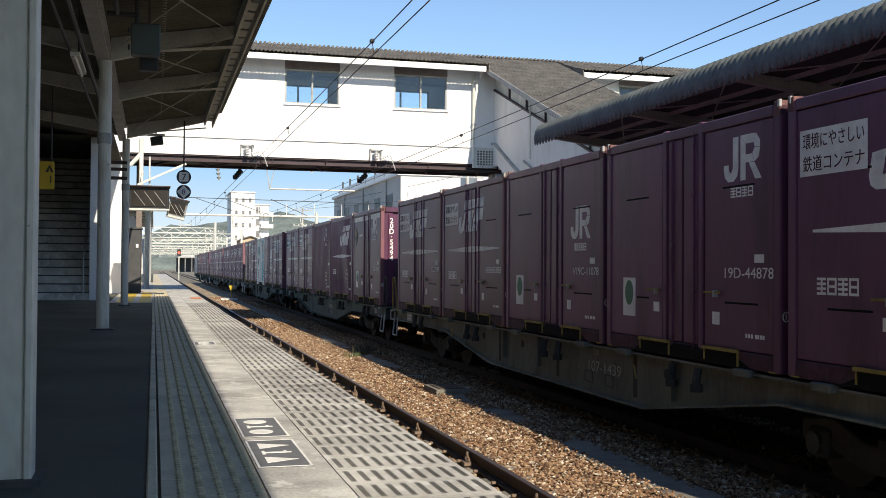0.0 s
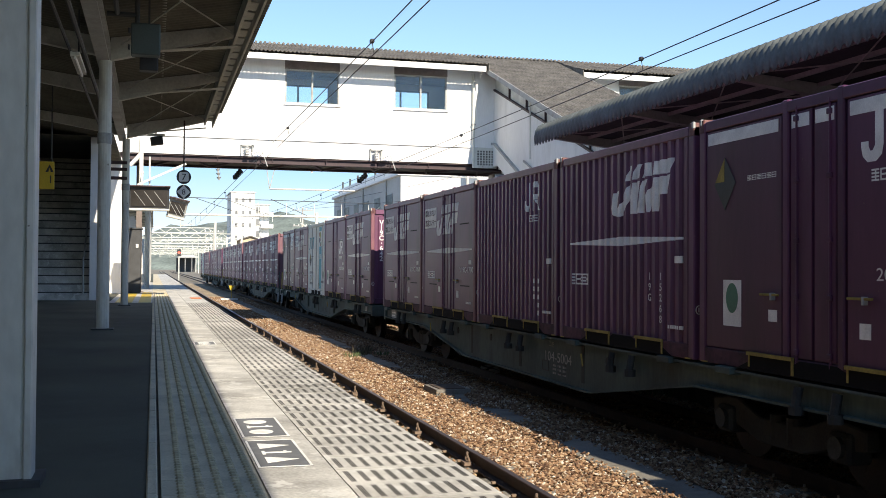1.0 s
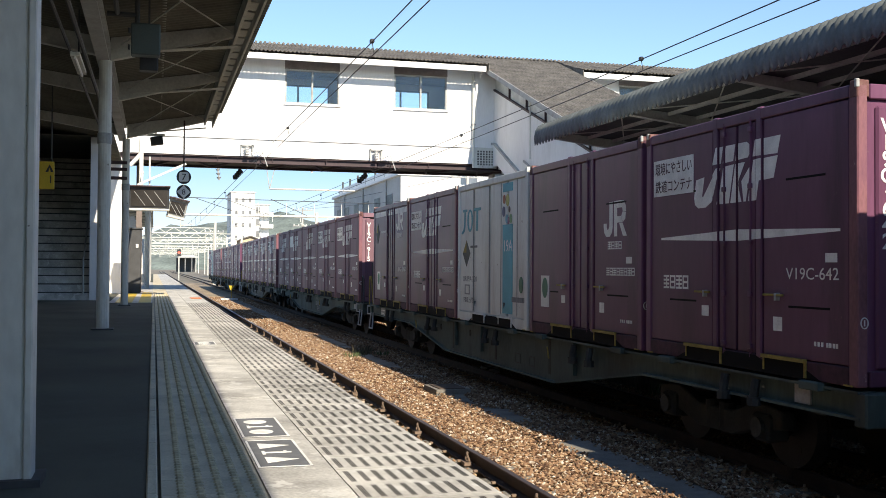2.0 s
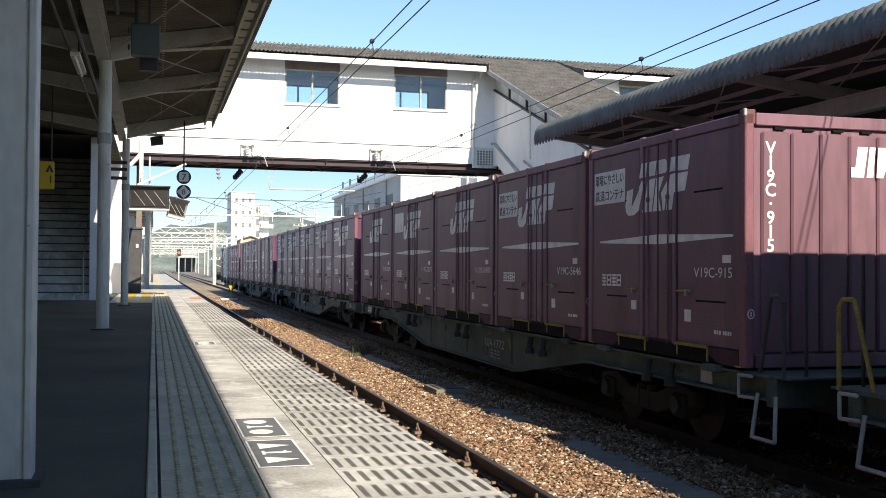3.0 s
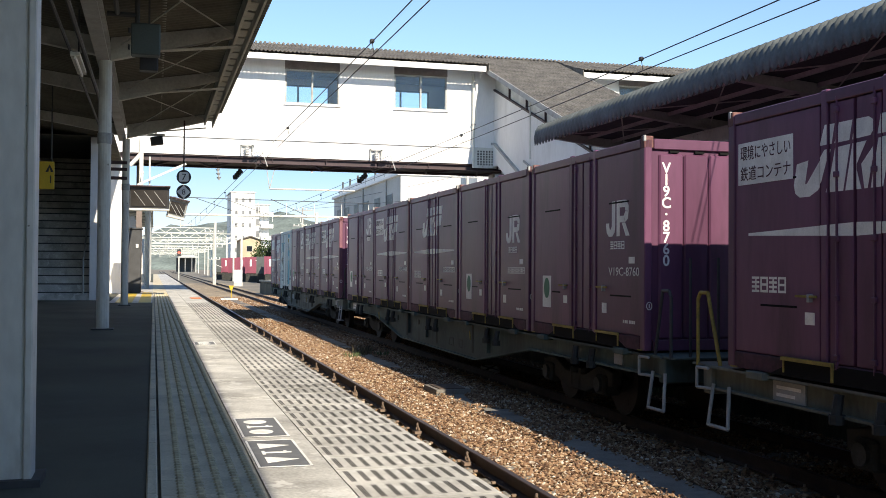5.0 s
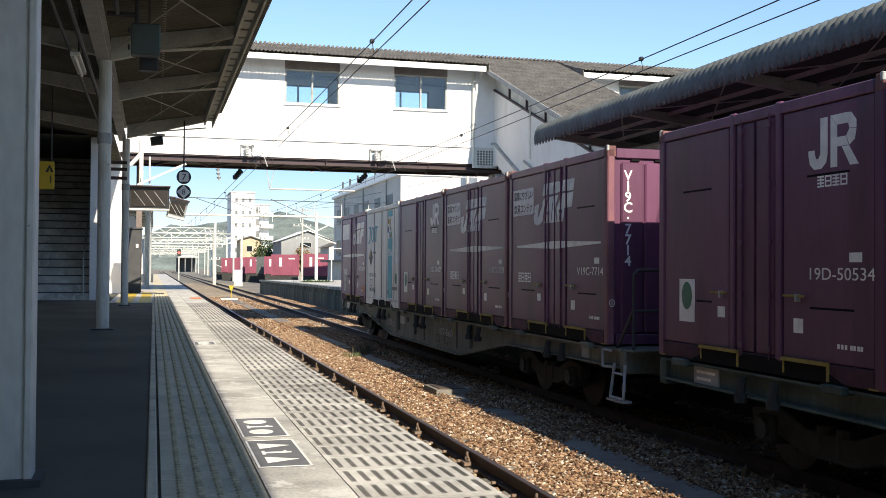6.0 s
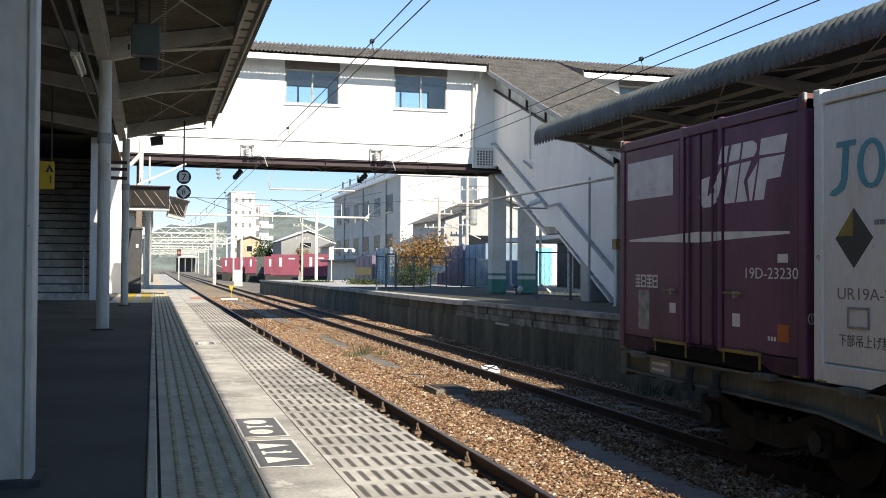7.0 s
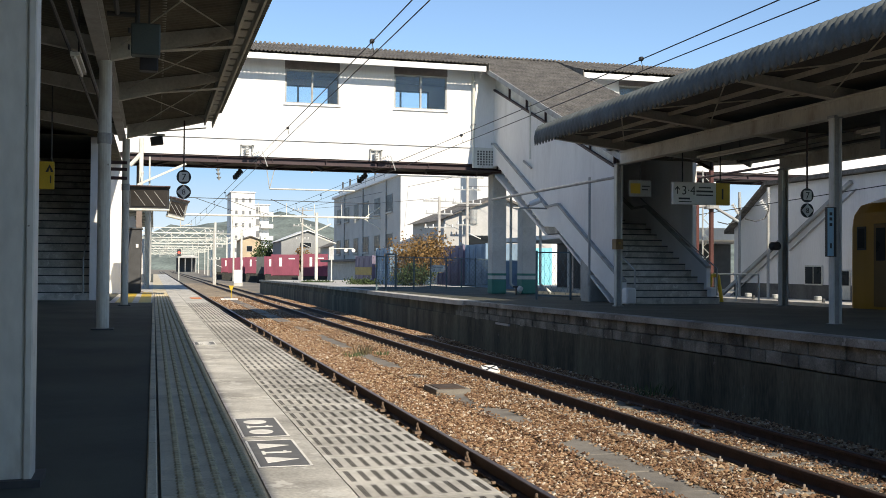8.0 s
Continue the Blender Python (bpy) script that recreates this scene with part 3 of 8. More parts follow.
def wall_with_openings(x0, x1, z0, z1, y, thick, openings, name, label):
    """An upright wall across y with rectangular openings (xa, xb, za, zb)."""
    bm = bmesh.new()
    xs = sorted({x0, x1, *[v for o in openings for v in o[:2]]})
    for a, b in zip(xs, xs[1:]):
        col = [o for o in openings if o[0] <= a and b <= o[1]]
        if not col:
            box(bm, a, b, y, y + thick, z0, z1)
            continue
        cuts = [z0] + [v for o in col for v in o[2:]] + [z1]
        for c, d in zip(cuts[::2], cuts[1::2]):
            box(bm, a, b, y, y + thick, c, d)
    return structure(name, bm, PLASTER, label)


FW = [(0.35, 2.2, 7.48, 8.63), (4.19, 6.03, 7.48, 8.63), (7.95, 9.84, 7.48, 8.66), (16.4, 18.2, 7.48, 8.72), (20, 21.9, 7.48, 8.72)]
RW = [(0.2, 2.3, 7.2, 8.72), (4.15, 6.25, 7.2, 8.72), (8.1, 10.1, 7.2, 8.72), (12.5, 14.5, 7.2, 8.72), (16.4, 18.2, 7.2, 8.72)]
wall_with_openings(-8, 40, 5.66, 9.0, YB, 0.15, FW, "wall_footbridge_front", "white rendered footbridge wall in full sun")
wall_with_openings(-8, 40, 5.66, 9.0, YR, 0.15, RW, "wall_footbridge_back", "white footbridge wall on the far side")
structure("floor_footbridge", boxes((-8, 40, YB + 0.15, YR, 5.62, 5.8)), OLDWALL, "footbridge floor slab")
structure("ceiling_footbridge", boxes((-8, 40, YB + 0.15, YR, 8.95, 9.0)), GREYSTEEL, "grey footbridge ceiling")
structure("trim_footbridge_ledge", boxes((-8, 10.95, YB - 0.1, YB - 0.003, 6.2, 6.29)), TRIM, "thin white drip ledge", 0.01)
structure("trim_footbridge_skirt", boxes((-8, 10.95, YB - 0.05, YB - 0.004, 5.64, 6.19)), PLASTER, "white skirt panel below the ledge")


def bridge_girder():
    g = tagged(thing("footbridge_girder", (0, 0, 0), "dark maroon steel girders under the footbridge", "girder"), kind="structure")
    for y in (YB + 0.1, YR - 0.1):
        zb = 5.44 if y < 36 else 5.56
        part("web", boxes((-8, 40, y - 0.01, y + 0.01, zb, 5.61)), MAROON, g)
        part("flange", boxes((-8, 40, y - 0.11, y + 0.11, zb - 0.025, zb)), MAROON, g)
        part("flange", boxes((-8, 40, y - 0.11, y + 0.11, 5.595, 5.62)), MAROON, g)
    st = mesh_of("stiffener", boxes((-0.008, 0.008, -0.09, 0.0, 5.44, 5.6)), MAROON)
    for i in range(26):
        shared("stiffener", st, g, pose(-7 + i * 1.8, YB + 0.09, 0))
    bm = bmesh.new()
    for i in range(24):
        bar(bm, (-7 + i * 2, YB + 0.12, 5.55), (-6 + i * 2, YR - 0.12, 5.55), 0.06, 0.06)
        bar(bm, (-6 + i * 2, YR - 0.12, 5.57), (-5 + i * 2, YB + 0.12, 5.57), 0.06, 0.06)
    part("bracing", bm, MAROON, g)


bridge_girder()


def bridge_window(name, x0, x1, z0, z1, y, mull):
    w = tagged(thing(name, (0, 0, 0), "aluminium sliding window in the white footbridge wall", "window"), kind="structure")
    f = 0.05
    ya, yb = y + 0.02, y + 0.1
    part("window_frame", boxes((x0, x1, ya, yb, z1 - f, z1), (x0, x1, ya, yb, z0, z0 + f), (x0, x0 + f, ya, yb, z0 + f, z1 - f), (x1 - f, x1, ya, yb, z0 + f, z1 - f)), GREYSTEEL, w)
    xs = [x0 + f] + [x0 + (x1 - x0) * k for k in mull] + [x1 - f]
    for m in xs[1:-1]:
        part("mullion", boxes((m - 0.03, m + 0.03, ya, yb, z0 + f, z1 - f)), GREYSTEEL, w)
    for a, b in zip(xs, xs[1:]):
        p = part("pane", boxes((a + 0.02, b - 0.02, ya + 0.035, ya + 0.041, z0 + f, z1 - f)), CLEAR, w, "clear glass pane")
        p.visible_shadow = False
    if y == YB:
        part("lintel_board", boxes((x0 - 0.01, x1 + 0.01, y - 0.014, y + 0.02, z1 + 0.002, 8.94)), LINTEL, w, "grey-brown board over the window")
    part("window_sill", boxes((x0 - 0.05, x1 + 0.05, y - 0.06, y + 0.02, z0 - 0.06, z0 - 0.002)), TRIM, w, bevel=0.005)


for i, o in enumerate(FW):
    bridge_window("window_%d" % (i + 1), *o, YB, (0.5,))
for i, o in enumerate(RW):
    bridge_window("window_%d" % (i + 11), *o, YR, (0.45,))


def corrugated(x0, x1, prof, pitch, amp, sub=6):
    """A corrugated sheet: waves along x, following a profile of (y, z) points."""
    bm = bmesh.new()
    n = int((x1 - x0) / pitch * sub)
    rows = []
    for (y, z), k in zip(prof, range(len(prof))):
        rows.append([bm.verts.new((x0 + (x1 - x0) * i / n, y, z + amp * math.sin(2 * math.pi * (i / sub)))) for i in range(n + 1)])
    for ra, rb in zip(rows, rows[1:]):
        for i in range(n):
            bm.faces.new((ra[i], ra[i + 1], rb[i + 1], rb[i]))
    return bm


def solid(ob, t):
    m = ob.modifiers.new("thickness", "SOLIDIFY")
    m.thickness = t
    return ob


def bridge_roof():
    # front slope in lapped courses on both sides of the stair roof, back slope plain
    for xa, xb in ((-8, 11.14), (14.62, 40)):
        for k in range(3):
            ya, yb = (34.13 if k == 0 else 34.45 + k * 0.78), 34.45 + (k + 1) * 0.78 + 0.1
            za, zb = (8.995 if k == 0 else 9.08 + k * 0.25), 9.08 + (k + 1) * 0.25 + 0.03
            bm = corrugated(xa, xb, [(ya, za + (0.062 if k == 0 else 0.03)), (yb, zb)], 0.135, 0.028, sub=6)
            solid(structure("roof_footbridge", bm, SLATE, "weathered grey corrugated cement roofing"), 0.015)
    bm = corrugated(-8, 40, [(36.8, 9.83), (39.0, 9.05)], 0.26, 0.022, sub=4)
    solid(structure("roof_footbridge_back", bm, SLATE, "weathered corrugated roofing on the far slope"), 0.015)
    bm = bmesh.new()
    for i in range(270):
        x = -4 + i * 0.16
        rod(bm, (x, 36.66, 9.84), (x, 36.94, 9.84), 0.05, 6)
    structure("trim_footbridge_ridge", bm, SLATE, "scalloped ridge capping")
    structure("trim_footbridge_eave", boxes((-8, 11.02, 34.17, 34.22, 8.77, 8.965), (14.68, 40, 34.17, 34.22, 8.77, 8.965)), TRIM, "bright white eave fascia", 0.008)
    bm = bmesh.new()
    for i in range(26):
        x = -7.6 + i * 1.8
        if not 10.9 < x < 14.7:
            bar(bm, (x, 34.23, 8.9), (x, YB - 0.004, 9.16), 0.06, 0.09)
    structure("trim_footbridge_rafters", bm, GREYSTEEL, "grey rafter ends under the footbridge eave")


bridge_roof()


def stair_wing(name, x0, x1, y_low, y_top, n=27, low_z=ZP):
    """A covered stair from the platform up to the footbridge; it climbs towards +y."""
    run = y_top - y_low
    rise = (5.8 - low_z) / n
    st = tagged(thing(name, (0, 0, 0), "covered concrete stair with grey treads between white walls", "stairs"), kind="structure")
    y = y_low
    tread = (run - 1.1) / (n - 1)
    me = mesh_of("step", boxes((x0 + 0.025, x1 - 0.025, 0, tread + 0.03, -rise - 0.02, 0.0)), SLAB, 0.012)
    # dark strip on each tread edge, drawn for the shadow line under it
    nose = mesh_of("nosing", boxes((x0 + 0.03, x1 - 0.03, -0.006, 0.045, -0.03, 0.003)), GROOVE)
    for i in range(n - 1):
        z = low_z + rise * (i + 1)
        s = shared("step", me, st, pose(0, y, z))
        shared("nosing", nose, s, pose(0, 0, 0))
        y += tread
        if i == n // 2 - 1:
            part("landing", boxes((x0 + 0.025, x1 - 0.025, y, y + 1.1, z - 0.32, z)), SLAB, st)
            y += 1.1
    return st


def wing_walls():
    x0, x1 = 11.6, 14.45
    # stringer and wall as profiles in (y, z)
    low = [(24.6, 1.12), (28.95, 3.22), (29.85, 3.26), (34.37, 5.56), (35.0, 5.56)]
    top = [(35.0, 6.36), (34.7, 6.3), (29.64, 3.83), (28.72, 3.85), (24.3, 1.63), (24.3, 1.12)]
    for x in (x0, x1):
        bm = bmesh.new()
        pts = low + top
        if x == x1:
            pts = [(25.1, 1.12)] + low[1:] + top[:4] + [(25.1, 2.03)]
        prism(bm, pts, "x", x - 0.1, x + 0.02)
        structure("wall_stair_stringer", bm, TRIM, "white painted concrete stair stringer")
        bm = bmesh.new()
        yf = 25.0 if x == x0 else 26.0
        prism(bm, [(35.0, 6.0), (29.8, 3.6), (28.7, 3.55), (yf, 1.8 + (yf - 25) * 0.47), (yf, 4.64 + (yf - 25) * 0.363), (35.0, 8.27)], "x", x - 0.02, x + 0.1)
        structure("wall_stair_side", bm, PLASTER, "white rendered stair wall in shade")
        bm = bmesh.new()
        foot = (24.3, 1.66) if x == x0 else (25.05, 2.04)
        run = [(35.0, 6.39), (34.7, 6.33), (29.64, 3.86), (28.72, 3.88), foot]
        for (ya, za), (yb, zb) in zip(run, run[1:]):
            bar(bm, (x - 0.06, ya, za), (x - 0.06, yb, zb), 0.14, 0.07)
        structure("trim_stair_coping", bm, GREYSTEEL, "grey coping rail on the stringer")
        # posts and clear strip under the roof
        bm = bmesh.new()
        bar(bm, (x, 35.0, 8.3), (x, 25.0, 4.67), 0.1, 0.06)
        for yy in (33.4, 31.7, 30, 28.3, 26.6, 25.0):
            zz = 8.3 - (35 - yy) * 0.363
            bar(bm, (x, yy, zz), (x, yy, zz + 0.72 - (35 - yy) * 0.017), 0.06, 0.06)
        structure("trim_stair_clerestory", bm, MAROON, "dark maroon frame of the open strip under the roof")
        bm = bmesh.new()
        prism(bm, [(35.0, 8.33), (25.0, 4.7), (25.0, 5.25), (35.0, 9.0)], "x", x + 0.03, x + 0.04)
        structure("window_stair_strip", bm, mat("cloudy_panel", (0.5, 0.52, 0.5), 0.5, var=0.25, scale=2), "cloudy plastic panels under the stair roof")
    slope = (9.82 - 4.75) / 13.4
    for k in range(15):
        ya, yb = 23.4 + k * 0.9, min(36.8, 23.4 + (k + 1) * 0.9 + 0.12)
        bm = corrugated(11.14, 14.62, [(ya, 4.765 + (ya - 23.4) * slope), (yb, 4.745 + (yb - 23.4) * slope)], 0.13, 0.026, sub=6)
        solid(structure("roof_stair", bm, SLATE, "lapped courses of weathered corrugated cement roofing over the stair"), 0.014)
    bm = bmesh.new()
    for x in (11.1, 14.62):
        prism(bm, [(34.15, 8.8), (34.15, 9.03), (36.75, 9.83), (36.75, 9.76)], "x", x, x + 0.03)
    structure("trim_footbridge_verge", bm, SLATE, "grey flashing between the two roofs")
    bm = bmesh.new()
    bar(bm, (11.13, 23.4, 4.66), (11.13, 34.6, 8.9), 0.05, 0.16)
    bar(bm, (14.64, 23.4, 4.66), (14.64, 34.1, 8.71), 0.05, 0.16)
    structure("trim_stair_barge", bm, GREYSTEEL, "grey barge board along the stair roof")
    bm = bmesh.new()
    prism(bm, [(35.0, 8.75), (24.5, 4.8), (24.5, 4.86), (35.0, 8.85)], "x", x0 + 0.1, x1 - 0.1)
    structure("ceiling_stair", bm, UNDERSIDE, "dark boarded stair ceiling")


wing_walls()
stair_wing("stairs_island", 11.6, 14.45, 24.55, 34.6)
bm = bmesh.new()
prism(bm, [(25.3, 1.14), (28.9, 3.0), (29.8, 3.0), (34.95, 5.3), (34.95, 5.2), (29.8, 2.9), (28.9, 2.9), (25.3, 1.08)], "x", 11.62, 14.43)
structure("ceiling_stair_soffit", bm, PLASTER, "white soffit under the stair flight")
structure("trim_stair_cheek", boxes((11.5, 11.78, 24.05, 24.55, ZP, 1.5), (14.25, 14.5, 24.75, 25.1, ZP, 1.5)), TRIM, "white cheek blocks at the foot of the stair", 0.04)
hr = thing("handrail", (0, 0, 0), "dark round handrail along the stair wall", "handrail")
part("rail", rods(0.018, ((14.26, 24.4, 2.0), (14.26, 28.9, 4.15)), ((14.26, 24.4, 2.0), (14.26, 24.4, 1.3))), GREYSTEEL, hr)
hr = thing("handrail", (0, 0, 0), "pale steel handrail at the foot of the stair", "handrail")
part("rail", rods(0.025, ((11.85, 24.3, 1.95), (11.85, 26.0, 2.75)), ((11.85, 24.3, 1.95), (11.85, 24.3, 1.2))), GREYSTEEL, hr)

vg = thing("vent_box", (11.23, 34.94, 5.86), "pale louvred vent box at the corner of the footbridge", "vent")
part("case", boxes((-0.42, 0.42, -0.06, 0.05, -0.36, 0.36)), WHITESTEEL, vg, bevel=0.012)
for k in range(6):
    for j in range(6):
        part("hole", boxes((-0.3 + j * 0.105, -0.24 + j * 0.105, -0.066, -0.058, -0.26 + k * 0.09, -0.2 + k * 0.09)), GROOVE, vg)
dp = thing("downpipe", (10.79, 34.9, 0), "white rainwater downpipe on the footbridge front", "pipe")
part("pipe", rods(0.05, ((0, 0, 5.5), (0, 0, 8.83)), seg=10), WHITESTEEL, dp)
part("clip", boxes((-0.07, 0.07, -0.06, 0.06, 7.0, 7.05)), GREYSTEEL, dp)
dp = thing("downpipe", (11.5, 31.1, 0), "thin pale pipe with a bracket on the stair wall", "pipe")
part("pipe", rods(0.025, ((0, 0, 5.45), (0, 0, 7.5)), seg=8), WHITESTEEL, dp)
part("bracket", bars(0.05, 0.05, ((0, 0.6, 5.45), (0, -0.15, 5.15))), GREYSTEEL, dp)
# near-platform stair
stair_wing("stairs_near", -4.4, -1.55, 28.4, 34.8, 22)
structure("wall_near_stair", boxes((-1.6, -1.4, 28.35, 34.69, ZP, 5.3)), PLASTER, "white stair enclosure wall")
structure("wall_near_pillar", boxes((-1.6, -0.95, 34.7, 34.995, ZP, 5.43)), PLASTER, "white rendered pillar of the footbridge in the sun", 0.02)
# left wall and soffit are added, dark-coloured to keep the stair's inside dark
structure("wall_near_stair_left", boxes((-4.7, -4.35, 26.0, 35.0, ZP, 6.5)), OLDWALL, "unseen left wall added to the stair, in dark concrete colour")
structure("ceiling_near_stair", boxes((-4.7, -1.4, 28.2, 34.69, 5.31, 5.33)), UNDERSIDE, "dark sheet over the near stair, coloured for the darkness there")
hr = thing("handrail", (0, 0, 0), "pale steel handrail beside the near stair", "handrail")
part("rail", rods(0.022, ((-1.75, 28.3, 1.25), (-1.75, 28.3, 2.1)), ((-1.75, 28.3, 2.1), (-1.75, 31.5, 4.0))), GREYSTEEL, hr)


def bridge_pier(x, y):
    p = thing("bridge_pier", (x, y, ZP - 0.03), "pale concrete pier with a green painted base band", "pier", "piers under the footbridge")
    part("shaft", boxes((-0.27, 0.27, -0.27, 0.27, 0.0, 4.365)), PIERPAINT, p, bevel=0.03)
    part("base_band", boxes((-0.275, 0.275, -0.275, 0.275, 0.0, 0.55)), GREENBASE, p, "green painted band", bevel=0.03)
    part("stripe", boxes((-0.276, 0.276, -0.276, 0.276, 0.66, 0.74)), GREENBASE, p, "thin green stripe")
    part("drain_pipe", rods(0.05, ((0.5, -0.1, 0.35), (0.5, -0.1, 4.2)), ((0.5, -0.1, 0.35), (0.75, -0.5, 0.05))), WHITESTEEL, p)
    return p


bridge_pier(12.12, 36.2)
bridge_pier(13.2, 36.0)
bridge_pier(-3.0, 37.9)

# ---- near canopy ----
def near_canopy():
    can = tagged(thing("canopy_near", (0, 0, 0), "dark platform canopy of steel beams and corrugated sheet", "platform canopy"), kind="structure")
    # the unseen stretch behind the camera was added to lower ambient light
    y0, y1 = -20.0, 25.05
    part("main_beam", boxes((-0.80, -0.63, y0, y1, 4.85, 4.88), (-0.725, -0.705, y0, y1, 4.88, 5.15), (-0.80, -0.63, y0, y1, 5.15, 5.18)), GREYSTEEL, can, "pale painted steel beam")
    bays = [24.9, 19.3, 15.55] + [10.9 - 4.65 * i for i in range(7)]
    for i, y in enumerate(bays):
        bm = bmesh.new()
        prism(bm, [(-0.62, 4.9), (1.15, 5.36), (1.15, 5.52), (-0.62, 5.22)], "y", y - 0.07, y + 0.07)
        part("rafter", bm, CANOPYSTEEL, can)
        bm = bmesh.new()
        prism(bm, [(-0.7, 4.95), (-3.9, 5.5), (-3.9, 5.65), (-0.7, 5.22)], "y", y - 0.07, y + 0.07)
        part("rafter", bm, CANOPYSTEEL, can)
        part("rafter_flange", boxes((-0.58, 1.13, y - 0.085, y + 0.085, -0.006, 0.006)), CANOPYSTEEL, can, "pale lower flange of the rafter").matrix_basis = Matrix(((1, 0, 0, 0), (0, 1, 0, 0), (0.237, 0, 1, 5.08), (0, 0, 0, 1)))
        if i < len(bays) - 1:
            yn = bays[i + 1]
            part("brace", rods(0.011, ((-0.5, y, 5.12), (1.1, yn, 5.4)), ((1.1, y, 5.4), (-0.5, yn, 5.12)), seg=5), CANOPYSTEEL, can, "thin pale steel tie rods")
    for x, z in ((0.1, 5.36), (0.65, 5.5), (-1.4, 5.35), (-2.2, 5.48), (-3.0, 5.6)):
        part("purlin", boxes((x - 0.03, x + 0.03, y0, y1, z, z + 0.07)), CANOPYSTEEL, can)
    part("eave_channel", boxes((1.1, 1.14, y0, y1, 5.29, 5.5), (1.28, 1.31, y0, y1, 5.24, 5.54)), CANOPYSTEEL, can, "pale eave channels")
    cl = mesh_of("eave_cleat", boxes((1.14, 1.28, -0.22, 0.22, 5.38, 5.40)), CANOPYSTEEL)
    for i in range(60):
        shared("eave_cleat", cl, can, pose(0, y1 - 0.3 - i * 0.55, 0))
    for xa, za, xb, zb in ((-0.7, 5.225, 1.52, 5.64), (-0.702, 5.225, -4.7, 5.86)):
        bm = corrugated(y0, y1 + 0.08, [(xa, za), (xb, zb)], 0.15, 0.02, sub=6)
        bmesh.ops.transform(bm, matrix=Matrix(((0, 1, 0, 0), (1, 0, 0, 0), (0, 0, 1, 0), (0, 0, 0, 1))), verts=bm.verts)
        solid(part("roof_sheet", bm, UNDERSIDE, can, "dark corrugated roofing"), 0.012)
    # added roof stretch that keeps sun off the near stair
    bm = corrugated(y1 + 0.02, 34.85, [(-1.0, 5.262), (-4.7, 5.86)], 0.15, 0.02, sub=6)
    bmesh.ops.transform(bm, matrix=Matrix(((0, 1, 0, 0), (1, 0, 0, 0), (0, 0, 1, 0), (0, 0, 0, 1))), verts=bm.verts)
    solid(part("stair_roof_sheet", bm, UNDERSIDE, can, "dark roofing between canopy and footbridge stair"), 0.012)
    return can


near_canopy()


def canopy_post(x, y, r, top, label):
    p = thing("canopy_post", (x, y, ZP), label, "post", "posts of the near canopy")
    part("shaft", rods(r, ((0, 0, 0), (0, 0, top - ZP)), seg=16), WHITESTEEL, p, smooth=False)
    part("base_plate", boxes((-r * 1.7, r * 1.7, -r * 1.7, r * 1.7, 0, 0.02)), DARKSTEEL, p, bevel=0.004)
    part("collar", rods(r * 1.12, ((0, 0, 2.6), (0, 0, 2.75)), seg=16), GREYSTEEL, p)
    return p


canopy_post(-0.68, 15.3, 0.088, 4.85, "white painted round steel post with chipped grey upper part")
canopy_post(-0.63, 24.6, 0.082, 4.85, "white painted round steel post at the canopy end")
hp = thing("canopy_post", (-0.56, 4.6, ZP), "broad white painted steel channel post with a bright edge", "post", "posts of the near canopy")
part("web", boxes((-0.16, 0.06, -0.09, 0.09, 0.0, 3.78)), WHITESTEEL, hp, bevel=0.012)
part("flange", boxes((0.06, 0.093, -0.1, 0.06, 0.0, 3.77)), WHITESTEEL, hp, "bright white edge strip", bevel=0.006)
part("foot", boxes((-0.18, 0.13, -0.13, 0.12, 0.0, 0.03)), DARKSTEEL, hp)
canopy_post(-0.68, -5.0, 0.088, 4.85, "white painted round steel post")
# added wall out of view; its height limits the sky fill
structure("wall_station_left", boxes((-6.3, -6.0, -60, 40, -0.5, 6.2)), OLDWALL, "unseen wall added on the left to hold back sky light")

